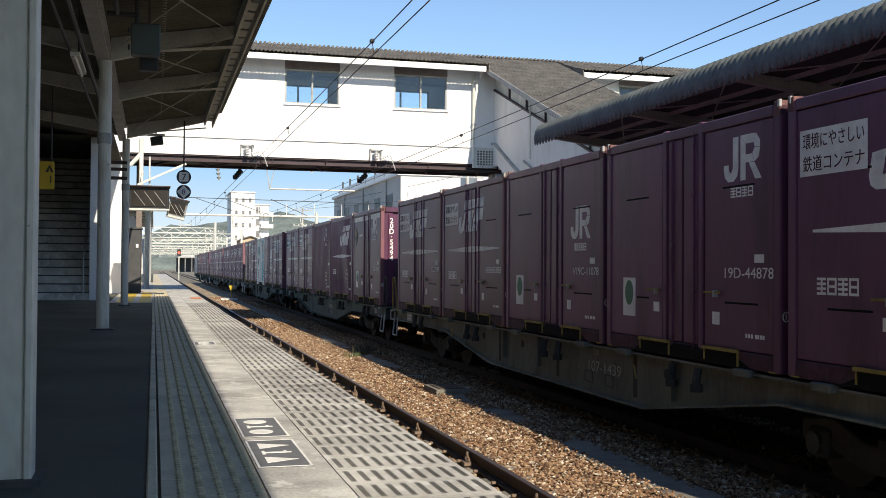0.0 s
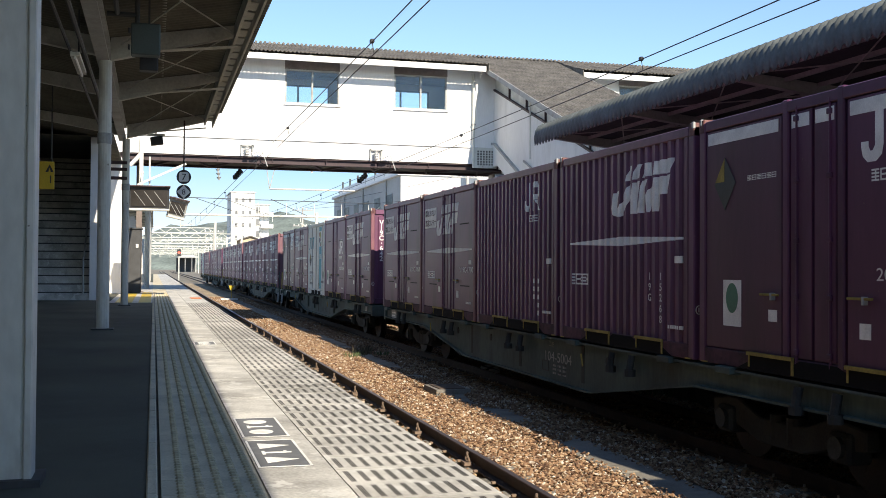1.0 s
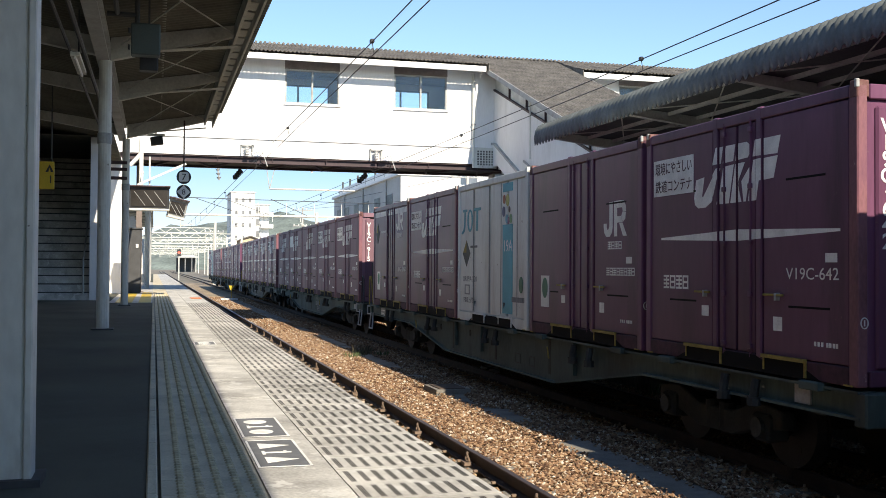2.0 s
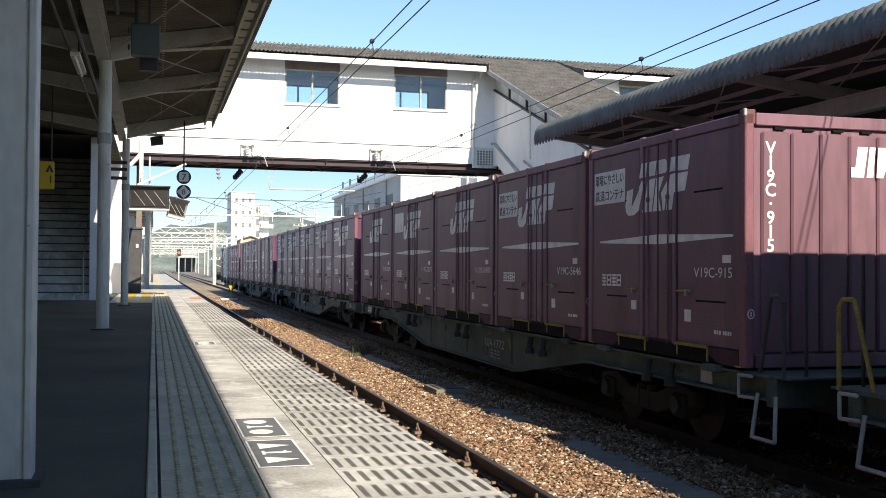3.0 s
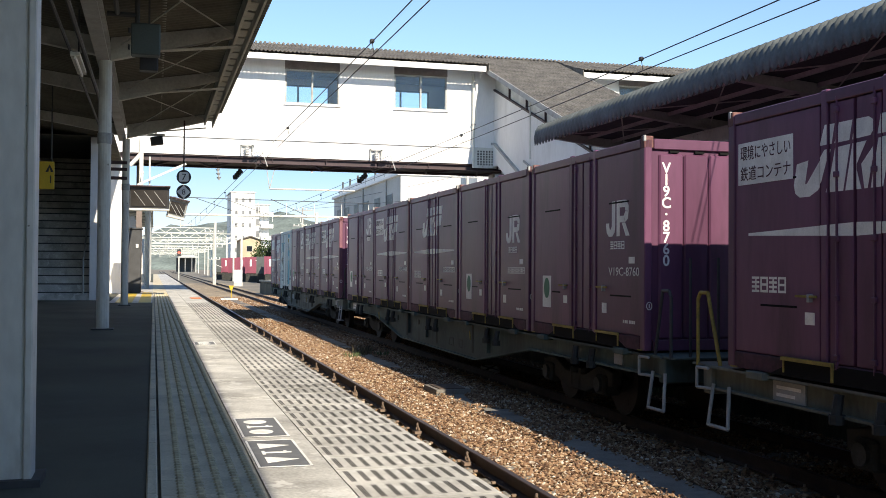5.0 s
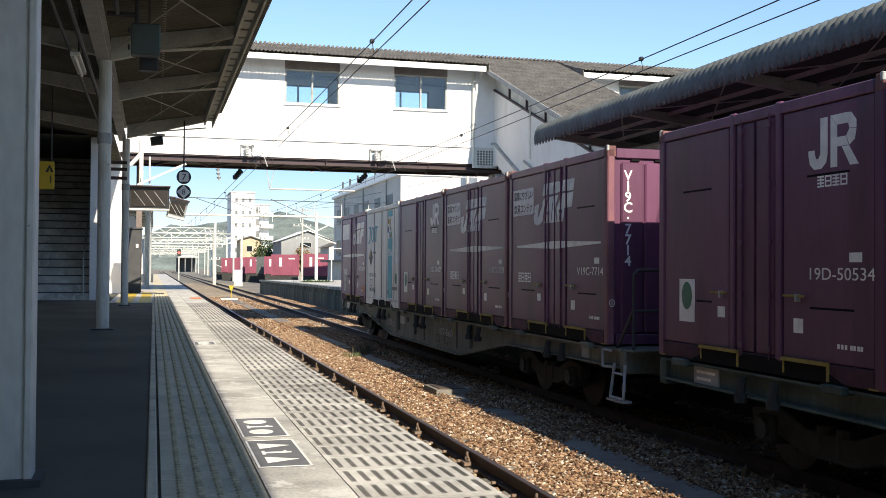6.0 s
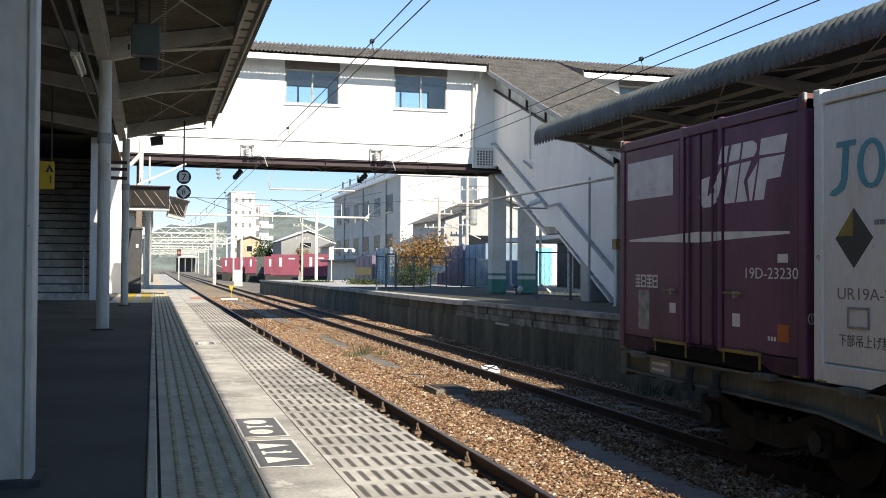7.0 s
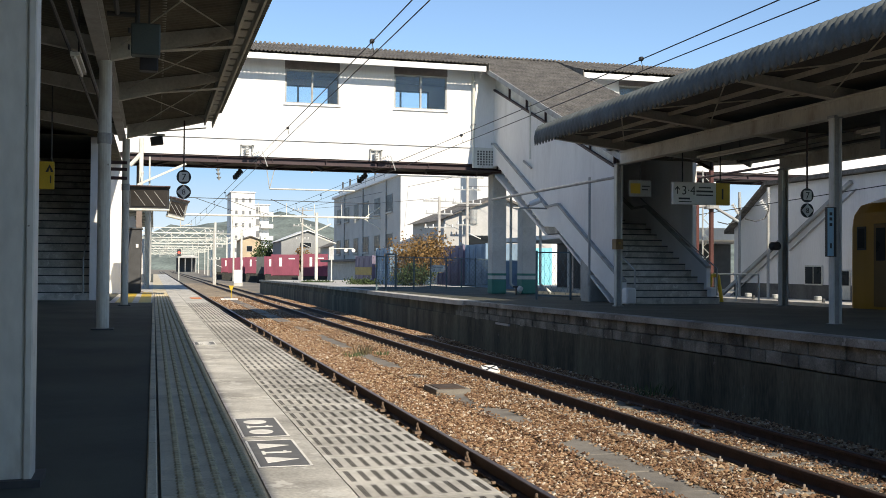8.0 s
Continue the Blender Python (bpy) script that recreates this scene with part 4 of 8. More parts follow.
# ---- island canopy ----
def island_canopy():
    can = tagged(thing("canopy_island", (0, 0, 0), "long island-platform canopy with a rounded corrugated edge", "platform canopy"), kind="structure")
    # carried far behind the camera, out of view, to cut ambient light
    y0, y1 = -50.0, 22.3
    prof = [(8.36, 4.8), (8.34, 4.97), (8.36, 5.1), (8.42, 5.19), (8.52, 5.24), (8.7, 5.25), (9.3, 5.2), (12.8, 4.87), (17.2, 5.22), (17.8, 5.26)]
    bm = corrugated(y0, y1, prof, 0.18, 0.034, sub=8)
    bmesh.ops.transform(bm, matrix=Matrix(((0, 1, 0, 0), (1, 0, 0, 0), (0, 0, 1, 0), (0, 0, 0, 1))), verts=bm.verts)
    solid(part("roof_sheet", bm, SHEET, can, "grey weathered corrugated sheet rounded at the eave", smooth=True), 0.014)
    for x in (10.55, 14.8):
        part("main_beam", boxes((x - 0.1, x + 0.1, y0, y1, 4.42, 4.45), (x - 0.06, x - 0.03, y0, y1, 4.45, 4.69), (x - 0.1, x + 0.1, y0, y1, 4.69, 4.72)), WHITESTEEL, can, "pale painted steel beam")
    # extra dark sheet below the roofing paints the shade under the canopy
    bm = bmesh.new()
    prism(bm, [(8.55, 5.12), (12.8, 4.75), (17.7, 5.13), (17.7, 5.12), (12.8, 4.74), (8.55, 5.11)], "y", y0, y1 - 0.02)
    part("soffit_sheet", bm, ISLEUNDER, can, "dark sheet added below the roof, standing in for its shade")
    # made-up slab; fills the sky gap towards the stair with darkness
    bm = bmesh.new()
    prism(bm, [(11.0, 5.0), (12.8, 4.84), (17.7, 5.18), (17.7, 5.15), (12.8, 4.81), (11.0, 4.97)], "y", y1, y1 + 1.9)
    prism(bm, [(15.0, 5.0), (17.0, 5.14), (17.0, 5.11), (15.0, 4.97)], "y", y1 + 1.9, y1 + 5.0)
    part("link_roof", bm, UNDERSIDE, can, "dark slab added to fill the gap between canopy and stair")
    for i in range(18):
        y = 22.1 - i * 3.85
        bm = bmesh.new()
        prism(bm, [(8.5, 4.97), (8.5, 5.1), (12.8, 4.735), (17.65, 5.1), (17.65, 4.97), (15.1, 4.73), (12.8, 4.56), (10.5, 4.73)], "y", y - 0.05, y + 0.05)
        part("rafter", bm, CANOPYSTEEL, can)
        part("rafter_flange", bars(0.16, 0.012, ((8.52, y, 4.962), (10.5, y, 4.724)), ((10.5, y, 4.724), (12.8, y, 4.552))), CANOPYSTEEL, can, "pale lower flange of the rafter")
        part("brace", rods(0.012, ((8.6, y, 5.0), (10.5, y - 3.85, 4.82)), ((10.5, y, 4.82), (8.6, y - 3.85, 5.0)), seg=5), CANOPYSTEEL, can, "thin pale tie rods")
    for x in (9.0, 9.6, 10.2, 11.2, 12.0, 13.8, 14.6, 15.6, 16.3):
        z = 5.11 - (x - 8.55) * 0.087 if x < 12.8 else 4.74 + (x - 12.8) * 0.0776
        part("purlin", boxes((x - 0.025, x + 0.025, y0, y1, z - 0.075, z - 0.005)), CANOPYSTEEL, can)
    return can


island_canopy()


def island_post(x, y, w, label):
    p = thing("canopy_post", (x, y, ZP + 0.02), label, "post", "posts of the island canopy")
    part("web", boxes((-w, w, -0.012, 0.012, 0, 3.32)), GREYSTEEL, p)
    for s in (-w, w):
        part("flange", boxes((s - 0.012, s + 0.012, -w, w, 0, 3.32)), WHITESTEEL, p, bevel=0.004)
    part("base_plate", boxes((-w * 1.5, w * 1.5, -w * 1.5, w * 1.5, 0, 0.025)), GREYSTEEL, p)
    part("cap_plate", boxes((-w * 1.3, w * 1.3, -w * 1.3, w * 1.3, 3.3, 3.34)), GREYSTEEL, p)
    return p


for y in (22.35, 14.3, 6.3, -1.7):
    island_post(10.47, y, 0.066, "grey-white steel column of the island canopy")
for y in (22.15, 14.7, 7.3):
    island_post(14.75, y, 0.08, "grey steel column at the far side of the island platform")

# ---- the goods train ----
TRAIN_X = 6.775
MOVING = []


def side_word(text, size, u, z, parent, material=None, width=None, name="lettering", x=-1.215):
    return lettering(name, text, size, material or LETTER, parent, side_at(x, 1.9 - u, z), width=width)


def quad(bm, pts, x=-1.232):
    """A thin painted shape on the side; points are (u, z) with u from the rear end."""
    prism(bm, [(1.9 - u, z) for u, z in pts], "x", x, x + 0.006)


# stretches of a container's side along u, with the depth of the surface there
DOORED = [(0.0, 0.12, -1.2255), (0.131, 1.479, -1.2135), (1.506, 1.594, -1.2275), (1.621, 1.929, -1.2135), (1.971, 2.269, -1.2135), (2.301, 2.389, -1.2275), (2.421, 3.669, -1.2135), (3.68, 3.8, -1.2255)]
RIBBED = []
for k in range(19):
    c_ = 0.2 + k * 0.189
    RIBBED += [(c_ - 0.06, c_ - 0.035, -1.1755, -1.2135), (c_ - 0.035, c_ + 0.035, -1.2135), (c_ + 0.035, c_ + 0.06, -1.2135, -1.1755), (c_ + 0.06, c_ + 0.129, -1.1755)]
FLAT = [(-1e3, 1e3, -1.147)]


def cut(pts, u, keep_above):
    """A polygon in (u, z), cut along an upright line."""
    out = []
    for (ua, za), (ub, zb) in zip(pts, pts[1:] + pts[:1]):
        ina, inb = (ua >= u) == keep_above, (ub >= u) == keep_above
        if ina:
            out.append((ua, za))
        if ina != inb:
            t = (u - ua) / (ub - ua)
            out.append((u, za + (zb - za) * t))
    return out


def painted(bm, pts, zones):
    """A painted shape that follows the panels, posts and ribs of a side."""
    for u0, u1, *depth in zones:
        p = cut(pts, u0, True)
        p = cut(p, u1, False) if len(p) > 2 else p
        if len(p) > 2 and max(q[0] for q in p) - min(q[0] for q in p) > 0.004:
            at = [depth[0] + (depth[-1] - depth[0]) * (a - u0) / (u1 - u0) for a, c in p]
            lo = [bm.verts.new((x - 0.0015, 1.9 - a, c)) for x, (a, c) in zip(at, p)]
            hi = [bm.verts.new((x + 0.001, 1.9 - a, c)) for x, (a, c) in zip(at, p)]
            for i in range(len(p)):
                j = (i + 1) % len(p)
                bm.faces.new((lo[i], lo[j], hi[j], hi[i]))
            bm.faces.new(lo[::-1])
            bm.faces.new(hi)


def slanted_logo(u, z, zones, k=1.0):
    """A big mark of slanted white blocks, cut by a level gap."""
    bm = bmesh.new()
    def piece(*pts):
        painted(bm, [(u + (a + h * 0.24) * k, z + h * k) for a, h in pts], zones)
    # hooked block
    piece((0.0, 0.1), (0.17, 0.1), (0.17, 0.31), (0.0, 0.29))
    piece((0.0, 0.1), (0.04, 0.02), (0.12, -0.02), (0.27, -0.02), (0.38, 0.03), (0.43, 0.1))
    piece((0.2, 0.1), (0.43, 0.1), (0.48, 0.38), (0.41, 0.38))
    piece((0.33, 0.42), (0.48, 0.425), (0.48, 0.6), (0.36, 0.6))
    # two blocks with a rounded head
    piece((0.52, 0.0), (0.74, 0.0), (0.74, 0.395), (0.54, 0.385))
    piece((0.52, 0.425), (0.72, 0.43), (0.72, 0.6), (0.54, 0.6))
    piece((0.77, 0.0), (0.98, 0.0), (0.86, 0.2), (0.95, 0.4), (0.77, 0.395))
    piece((0.76, 0.43), (0.99, 0.44), (1.03, 0.5), (1.01, 0.56), (0.93, 0.6), (0.76, 0.6))
    piece((1.02, 0.0), (1.06, 0.0), (1.07, 0.37), (0.93, 0.21))
    # flag-shaped block
    piece((1.1, 0.0), (1.27, 0.0), (1.27, 0.41), (1.1, 0.405))
    piece((1.27, 0.19), (1.5, 0.2), (1.52, 0.41), (1.27, 0.405))
    piece((1.08, 0.44), (1.51, 0.43), (1.52, 0.6), (1.08, 0.6))
    return bm


def upright_logo(u, z, zones):
    """A two-piece white mark of plain rounded blocks."""
    bm = bmesh.new()
    def piece(*pts):
        painted(bm, [(u + a, z + h) for a, h in pts], zones)
    piece((0.17, 0.14), (0.27, 0.14), (0.27, 0.45), (0.17, 0.45))
    piece((0.0, 0.14), (0.02, 0.06), (0.08, 0.01), (0.18, 0.01), (0.25, 0.06), (0.27, 0.14), (0.17, 0.14), (0.14, 0.1), (0.11, 0.1), (0.09, 0.14), (0.09, 0.18), (0.0, 0.18))
    piece((0.31, 0.01), (0.4, 0.01), (0.4, 0.36), (0.31, 0.45))
    piece((0.31, 0.455), (0.4, 0.365), (0.54, 0.365), (0.58, 0.45), (0.52, 0.455))
    piece((0.585, 0.45), (0.545, 0.365), (0.56, 0.32), (0.65, 0.31), (0.65, 0.38))
    piece((0.65, 0.305), (0.56, 0.315), (0.52, 0.26), (0.56, 0.18), (0.63, 0.22))
    piece((0.4, 0.18), (0.55, 0.18), (0.515, 0.26), (0.4, 0.26))
    piece((0.46, 0.175), (0.555, 0.175), (0.68, 0.01), (0.57, 0.01))
    return bm


def maker_bars(u, z, zones, w=0.42, h=0.1, cells=4):
    """Writing that is left as clusters of thin bars."""
    bm = bmesh.new()
    c = w / cells
    t = h * 0.15
    for i in range(cells):
        a, b = u + c * i + c * 0.07, u + c * (i + 1) - c * 0.07
        rows = (0.0, 0.42, 0.84) if i % 2 else (0.0, 0.28, 0.56, 0.84)
        for r in rows:
            painted(bm, [(a, z + h * r), (b, z + h * r), (b, z + h * r + t), (a, z + h * r + t)], zones)
        for e in ((a, a + t), (b - t, b)) if i % 2 else ((a + (b - a) * 0.45, a + (b - a) * 0.45 + t),):
            painted(bm, [(e[0], z + t), (e[1], z + t), (e[1], z + h * 0.84), (e[0], z + h * 0.84)], zones)
    return bm


def container(kind, faded=False):
    """A twelve-foot container with a side door; u runs along its side from the rear end."""
    white = kind == "white"
    paint = CREAM if white else OLDWINE if faded else DEEPWINE if kind == "stripe" else WINE
    ribbed = kind.startswith("ribbed")
    zones = RIBBED if ribbed else DOORED
    c = thing("freight_container", (0, 0, 0), "", "container", "containers on the train")
    hx, hy, h = 1.225, 1.9, 2.5
    bm = boxes((-hx + 0.05, hx - 0.05, -hy + 0.04, hy - 0.04, 0.12, h - 0.04))
    part("body", bm, paint, c)
    part("roof_panel", boxes((-hx + 0.03, hx - 0.03, -hy + 0.03, hy - 0.03, h - 0.05, h)), paint, c, bevel=0.02)
    for sx in (-1, 1):
        for sy in (-1, 1):
            part("corner_post", boxes((sx * hx - 0.05 * (1 + sx), sx * hx + 0.05 * (1 - sx), sy * hy - 0.06 * (1 + sy), sy * hy + 0.06 * (1 - sy), 0, h)), WORNPOST if kind in ("board", "stripe") and sx < 0 and sy < 0 else paint, c, bevel=0.012)
            part("corner_casting", boxes((sx * hx - 0.06 * (1 + sx) + 0.004 * sx, sx * hx + 0.06 * (1 - sx) + 0.004 * sx, sy * hy - 0.05 * (1 + sy), sy * hy + 0.05 * (1 - sy), h - 0.11, h + 0.035)), paint if white else WORNCAST, c, "worn corner casting", bevel=0.008)
        part("top_rail", boxes((sx * hx - 0.03 * (1 + sx), sx * hx + 0.03 * (1 - sx), -hy + 0.12, hy - 0.12, h - 0.1, h + 0.004)), paint, c, bevel=0.008)
        part("bottom_rail", boxes((sx * hx - 0.03 * (1 + sx), sx * hx + 0.03 * (1 - sx), -hy + 0.12, hy - 0.12, 0.0, 0.16)), paint if white else GRIMEWINE, c, "grimy bottom rail", bevel=0.008)
    # ends: pressed ribs
    for sy in (-1, 1):
        for k in range(7):
            x = -0.874 + k * 0.333
            y = sy * (hy - 0.03)
            part("end_rib", boxes((x - 0.158, min(x + 0.158, 1.16), y - 0.022, y + 0.022, 0.14, h - 0.17)), paint, c, bevel=0.02)
            part("end_slot", boxes((x - 0.02, x + 0.1, y - 0.026, y + 0.026, h - 0.155, h - 0.13)), BLACK, c, "dark slot over the rib")
        part("end_rail", boxes((-hx + 0.12, hx - 0.12, sy * hy - 0.04 * (1 + sy), sy * hy + 0.04 * (1 - sy), h - 0.12, h + 0.004)), paint, c, bevel=0.008)
        part("end_sill", boxes((-hx + 0.12, hx - 0.12, sy * hy - 0.04 * (1 + sy), sy * hy + 0.04 * (1 - sy), 0.0, 0.13)), paint, c, bevel=0.008)
    if not white:
        bm = bmesh.new()
        for q in ([(-0.02, 1.9), (0.13, 1.9), (0.18, 2.21), (0.06, 2.21), (0.03, 2.0), (-0.02, 2.0)], [(0.16, 1.9), (0.24, 1.9), (0.27, 2.21), (0.2, 2.21)], [(0.28, 1.9), (0.36, 1.9), (0.48, 2.21), (0.3, 2.21)]):
            prism(bm, q, "y", -hy + 0.003, -hy + 0.009)
        part("end_mark", bm, LETTER, c, "white blocks on the end wall")
    # visible long side
    xs = -hx
    if ribbed:
        for k in range(19):
            y = hy - 0.2 - k * 0.189
            bm = bmesh.new()
            prism(bm, [(xs + 0.05, y - 0.06), (xs + 0.012, y - 0.035), (xs + 0.012, y + 0.035), (xs + 0.05, y + 0.06)], "z", 0.16, h - 0.1)
            part("side_rib", bm, paint, c)
    elif white:
        for k in range(4):
            y = hy - 0.5 - k * 0.93
            part("side_panel", boxes((xs + 0.02, xs + 0.06, y - 0.43, y + 0.43, 0.17, h - 0.11)), paint, c, bevel=0.012)
    else:
        for u0, u1 in ((0.13, 1.48), (1.62, 1.93), (1.97, 2.27), (2.42, 3.67)):
            d = part("door_leaf" if 1.5 < u0 < 2.3 else "side_panel", boxes((xs + 0.012, xs + 0.06, hy - u1, hy - u0, 0.17, h - 0.11)), paint, c, bevel=0.006)
        for u in (1.55, 2.345):
            part("hinge_post", boxes((xs - 0.002, xs + 0.06, hy - u - 0.045, hy - u + 0.045, 0.1, h + 0.02)), paint, c, bevel=0.012)
        for u in (1.72, 2.2):
            for zz in (0.2, 0.7, 1.2, 1.75, 2.3):
                part("rod_keeper", boxes((xs - 0.014, xs + 0.02, hy - u - 0.03, hy - u + 0.03, zz, zz + 0.05)), paint, c, bevel=0.006)
            part("lock_rod", rods(0.014, ((xs + 0.008, hy - u, 0.12), (xs + 0.008, hy - u, h - 0.06)), seg=6), paint, c)
        for ua, ub in ((1.15, 1.5), (2.44, 2.8)):
            part("lock_handle", boxes((xs - 0.03, xs - 0.005, hy - ub + 0.03, hy - ua - 0.02, 0.72, 0.742)), YELLOW, c, "worn yellow lock handle", bevel=0.004)
            part("lock_latch", boxes((xs - 0.035, xs + 0.03, hy - ub + 0.12, hy - ub + 0.15, 0.68, 0.75)), GREYSTEEL, c, "small pale latch", bevel=0.004)
        for ua, ub, z in () if kind in ("tail", "stripe") else ((0.55, 1.14, 1.8), (2.78, 3.36, 1.79), (0.57 if kind not in ("jr", "jrlow") else 0.84, 1.15, 0.63), (2.82, 3.42, 0.63)):
            part("vent_slot", boxes((xs + 0.009, xs + 0.03, hy - ub, hy - ua, z - 0.01, z + 0.01)), BLACK, c, "dark narrow slot")
    # black polygon laid on the rail in place of a shaded recess
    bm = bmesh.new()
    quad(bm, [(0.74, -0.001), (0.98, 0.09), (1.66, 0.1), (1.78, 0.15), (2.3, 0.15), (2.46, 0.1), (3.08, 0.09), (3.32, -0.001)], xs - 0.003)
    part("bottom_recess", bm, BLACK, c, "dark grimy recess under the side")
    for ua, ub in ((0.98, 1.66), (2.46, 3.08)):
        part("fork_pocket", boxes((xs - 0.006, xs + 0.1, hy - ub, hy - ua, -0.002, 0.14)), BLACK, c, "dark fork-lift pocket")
        part("pocket_trim", boxes((xs - 0.03, xs, hy - ub - 0.03, hy - ua + 0.03, 0.142, 0.175), (xs - 0.014, xs, hy - ub - 0.03, hy - ub, 0.01, 0.142), (xs - 0.014, xs, hy - ua, hy - ua + 0.02, 0.03, 0.142)), paint if white else YELLOW, c, "worn pocket edge")
    for u in (0.06, 3.62):
        part("bottom_plate", boxes((xs - 0.006, xs, hy - u - 0.12, hy - u, 0.0, 0.016)), YELLOW, c, "yellow edge mark")
    # painted marks
    def plate(u0, u1, z0, z1, material=LETTER, name="placard", label=""):
        return part(name, boxes((xs + (0.012 if white else 0.008), xs + 0.03, hy - u1, hy - u0, z0, z1)), material, c, label)
    if not white:
        plate(3.36, 3.52, 1.03, 1.11)
        part("small_writing", boxes(*[(xs + 0.0095, xs + 0.03, hy - a - 0.03, hy - a, 0.30, 0.34) for a in (3.2, 3.25, 3.3, 3.37, 3.41, 3.46, 3.5)]), LETTER, c, "small white bars")
        ring = [(-1.165 + 0.034 * math.cos(a * math.pi / 8), -hy - 0.006, 0.53 + 0.045 * math.sin(a * math.pi / 8)) for a in range(17)]
        tagged(part("load_mark", bars(0.008, 0.008, *zip(ring, ring[1:]), ((-1.165, -hy - 0.006, 0.505), (-1.165, -hy - 0.006, 0.555))), LETTER, c, "small white ring mark"), kind="stuff")
        for u in (0.03, 3.77):
            part("rail_catch", boxes((xs - 0.012, xs + 0.02, hy - u - 0.035, hy - u + 0.005, h - 0.03, h + 0.042)), GREYSTEEL, c, "pale worn catch", bevel=0.006)
        if not ribbed:
            plate(1.27, 1.41, 0.48, 0.59, name="paper_label")
            plate(2.58, 2.72, 0.40, 0.53, name="paper_label")
    if kind in ("board", "blank", "none", "ribbed_mark", "tail"):
        lu = 1.9 if kind == "tail" else (1.68 if ribbed else 1.08)
        part("logo", slanted_logo(lu, 1.63, zones, 0.97), LETTER, c, "big slanted white operator's mark")
        bm = bmesh.new()
        a, b = (0.25, 3.55) if kind == "tail" else (0.36, 3.56)
        mid = (a + b) / 2
        segs = ((a, mid), (mid, b))
        for p, q in segs:
            hp_ = lambda u: 0.012 + 0.045 * (1 - abs(u - mid) / (mid - a))
            painted(bm, [(p, 1.305 - hp_(p)), (q, 1.305 - hp_(q)), (q, 1.305 + hp_(q)), (p, 1.305 + hp_(p))], zones)
        part("stripe", bm, LETTER, c, "tapering white stripe")
        tagged(part("maker_mark", maker_bars(0.41, 0.75, zones, 0.58, 0.15), LETTER, c, "white bars"), kind="stuff")
    if kind in ("jr", "jrlow", "ribbed_jr", "stripe"):
        lu = {"jr": 2.8, "jrlow": 2.7, "ribbed_jr": 2.4, "stripe": 2.6}[kind]
        lz = 1.36 if kind == "jrlow" else 1.83
        part("logo", upright_logo(lu, lz, zones), LETTER, c, "upright white operator's mark")
        tagged(part("maker_mark", maker_bars(lu + 0.12, lz - 0.15, zones, 0.42, 0.1), LETTER, c, "white bars"), kind="stuff")
        if not ribbed:
            p = plate(0.47, 0.80, 0.4, 0.86, name="eco_label", label="pale label with a green emblem")
            part("emblem", prism(bmesh.new(), [(hy - 0.635 + 0.11 * math.cos(a * math.pi / 9), 0.68 + 0.15 * math.sin(a * math.pi / 9)) for a in range(18)], "x", xs + 0.0065, xs + 0.009), mat("label_green", (0.08, 0.2, 0.13), 0.6), p)
    if kind == "board":
        plate(0.18, 1.09, 1.79, 2.2, name="slogan_board", label="white slogan board with dark writing")
        side_word("環境にやさしい", 0.15, 0.22, 2.04, c, WINEDARK, 0.83, "slogan", -1.2185)
        side_word("鉄道コンテナ", 0.15, 0.22, 1.84, c, WINEDARK, 0.83, "slogan", -1.2185)
    if kind in ("blank", "tail"):
        plate(0.2, 1.09 if kind == "blank" else 1.34, 1.79, 2.24, name="blank_board", label="plain white board")
    if kind == "tail":
        plate(0.5, 0.78, 0.26, 0.72, FADED, name="eco_label", label="faded pale label")
        plate(3.36, 3.54, 0.3, 0.46, ORANGE, name="orange_label", label="faded orange label")
    if kind == "stripe":
        for ua, ub in ((0.17, 1.43), (1.64, 1.9), (1.99, 2.25), (2.46, 3.65)):
            plate(ua, ub, 2.245, 2.365, name="white_band", label="white band under the roof edge")
        diamond(c, 0.5, 1.83, 0.2, 0.265)
        part("maker_mark", maker_bars(0.9, 1.83, zones, 0.5, 0.05, 6), LETTER, c, "small white bars")
    if white:
        bm = bmesh.new()
        # hooked block, ring and capped stem
        d = xs + 0.012
        quad(bm, [(0.36, 1.72), (0.44, 1.72), (0.47, 2.04), (0.39, 2.04)], d)
        quad(bm, [(0.3, 2.0), (0.55, 2.0), (0.555, 2.045), (0.305, 2.045)], d - 0.0005)
        quad(bm, [(0.2, 1.6), (0.28, 1.59), (0.4, 1.64), (0.44, 1.725), (0.36, 1.725), (0.32, 1.67), (0.24, 1.64)], d)
        ring = [(0.74 + 0.17 * math.cos(a * math.pi / 8), 1.83 + 0.205 * math.sin(a * math.pi / 8), 0.74 + 0.1 * math.cos(a * math.pi / 8), 1.83 + 0.165 * math.sin(a * math.pi / 8)) for a in range(17)]
        for p, q in zip(ring, ring[1:]):
            quad(bm, [p[:2], q[:2], q[2:], p[2:]], d)
        quad(bm, [(1.1, 1.63), (1.2, 1.63), (1.23, 2.0), (1.13, 2.0)], d)
        quad(bm, [(0.98, 1.99), (1.38, 1.99), (1.39, 2.04), (0.97, 2.04)], d - 0.0005)
        part("maker_mark", bm, TEALINK, c, "teal slanted blocks")
        for u in (0.95, 1.86, 2.5, 3.3):
            part("seam", boxes((xs + 0.012, xs + 0.03, hy - u - 0.008, hy - u + 0.008, 0.2, h - 0.12)), mat("seam_grey", (0.33, 0.33, 0.31), 0.7), c)
        for k, (ub, zb, rb_) in enumerate(((2.66, 2.1, 0.075), (2.83, 2.08, 0.1), (2.64, 1.9, 0.085), (2.93, 1.92, 0.05), (2.8, 1.77, 0.075), (2.9, 1.74, 0.06), (3.01, 1.77, 0.075))):
            bm = bmesh.new()
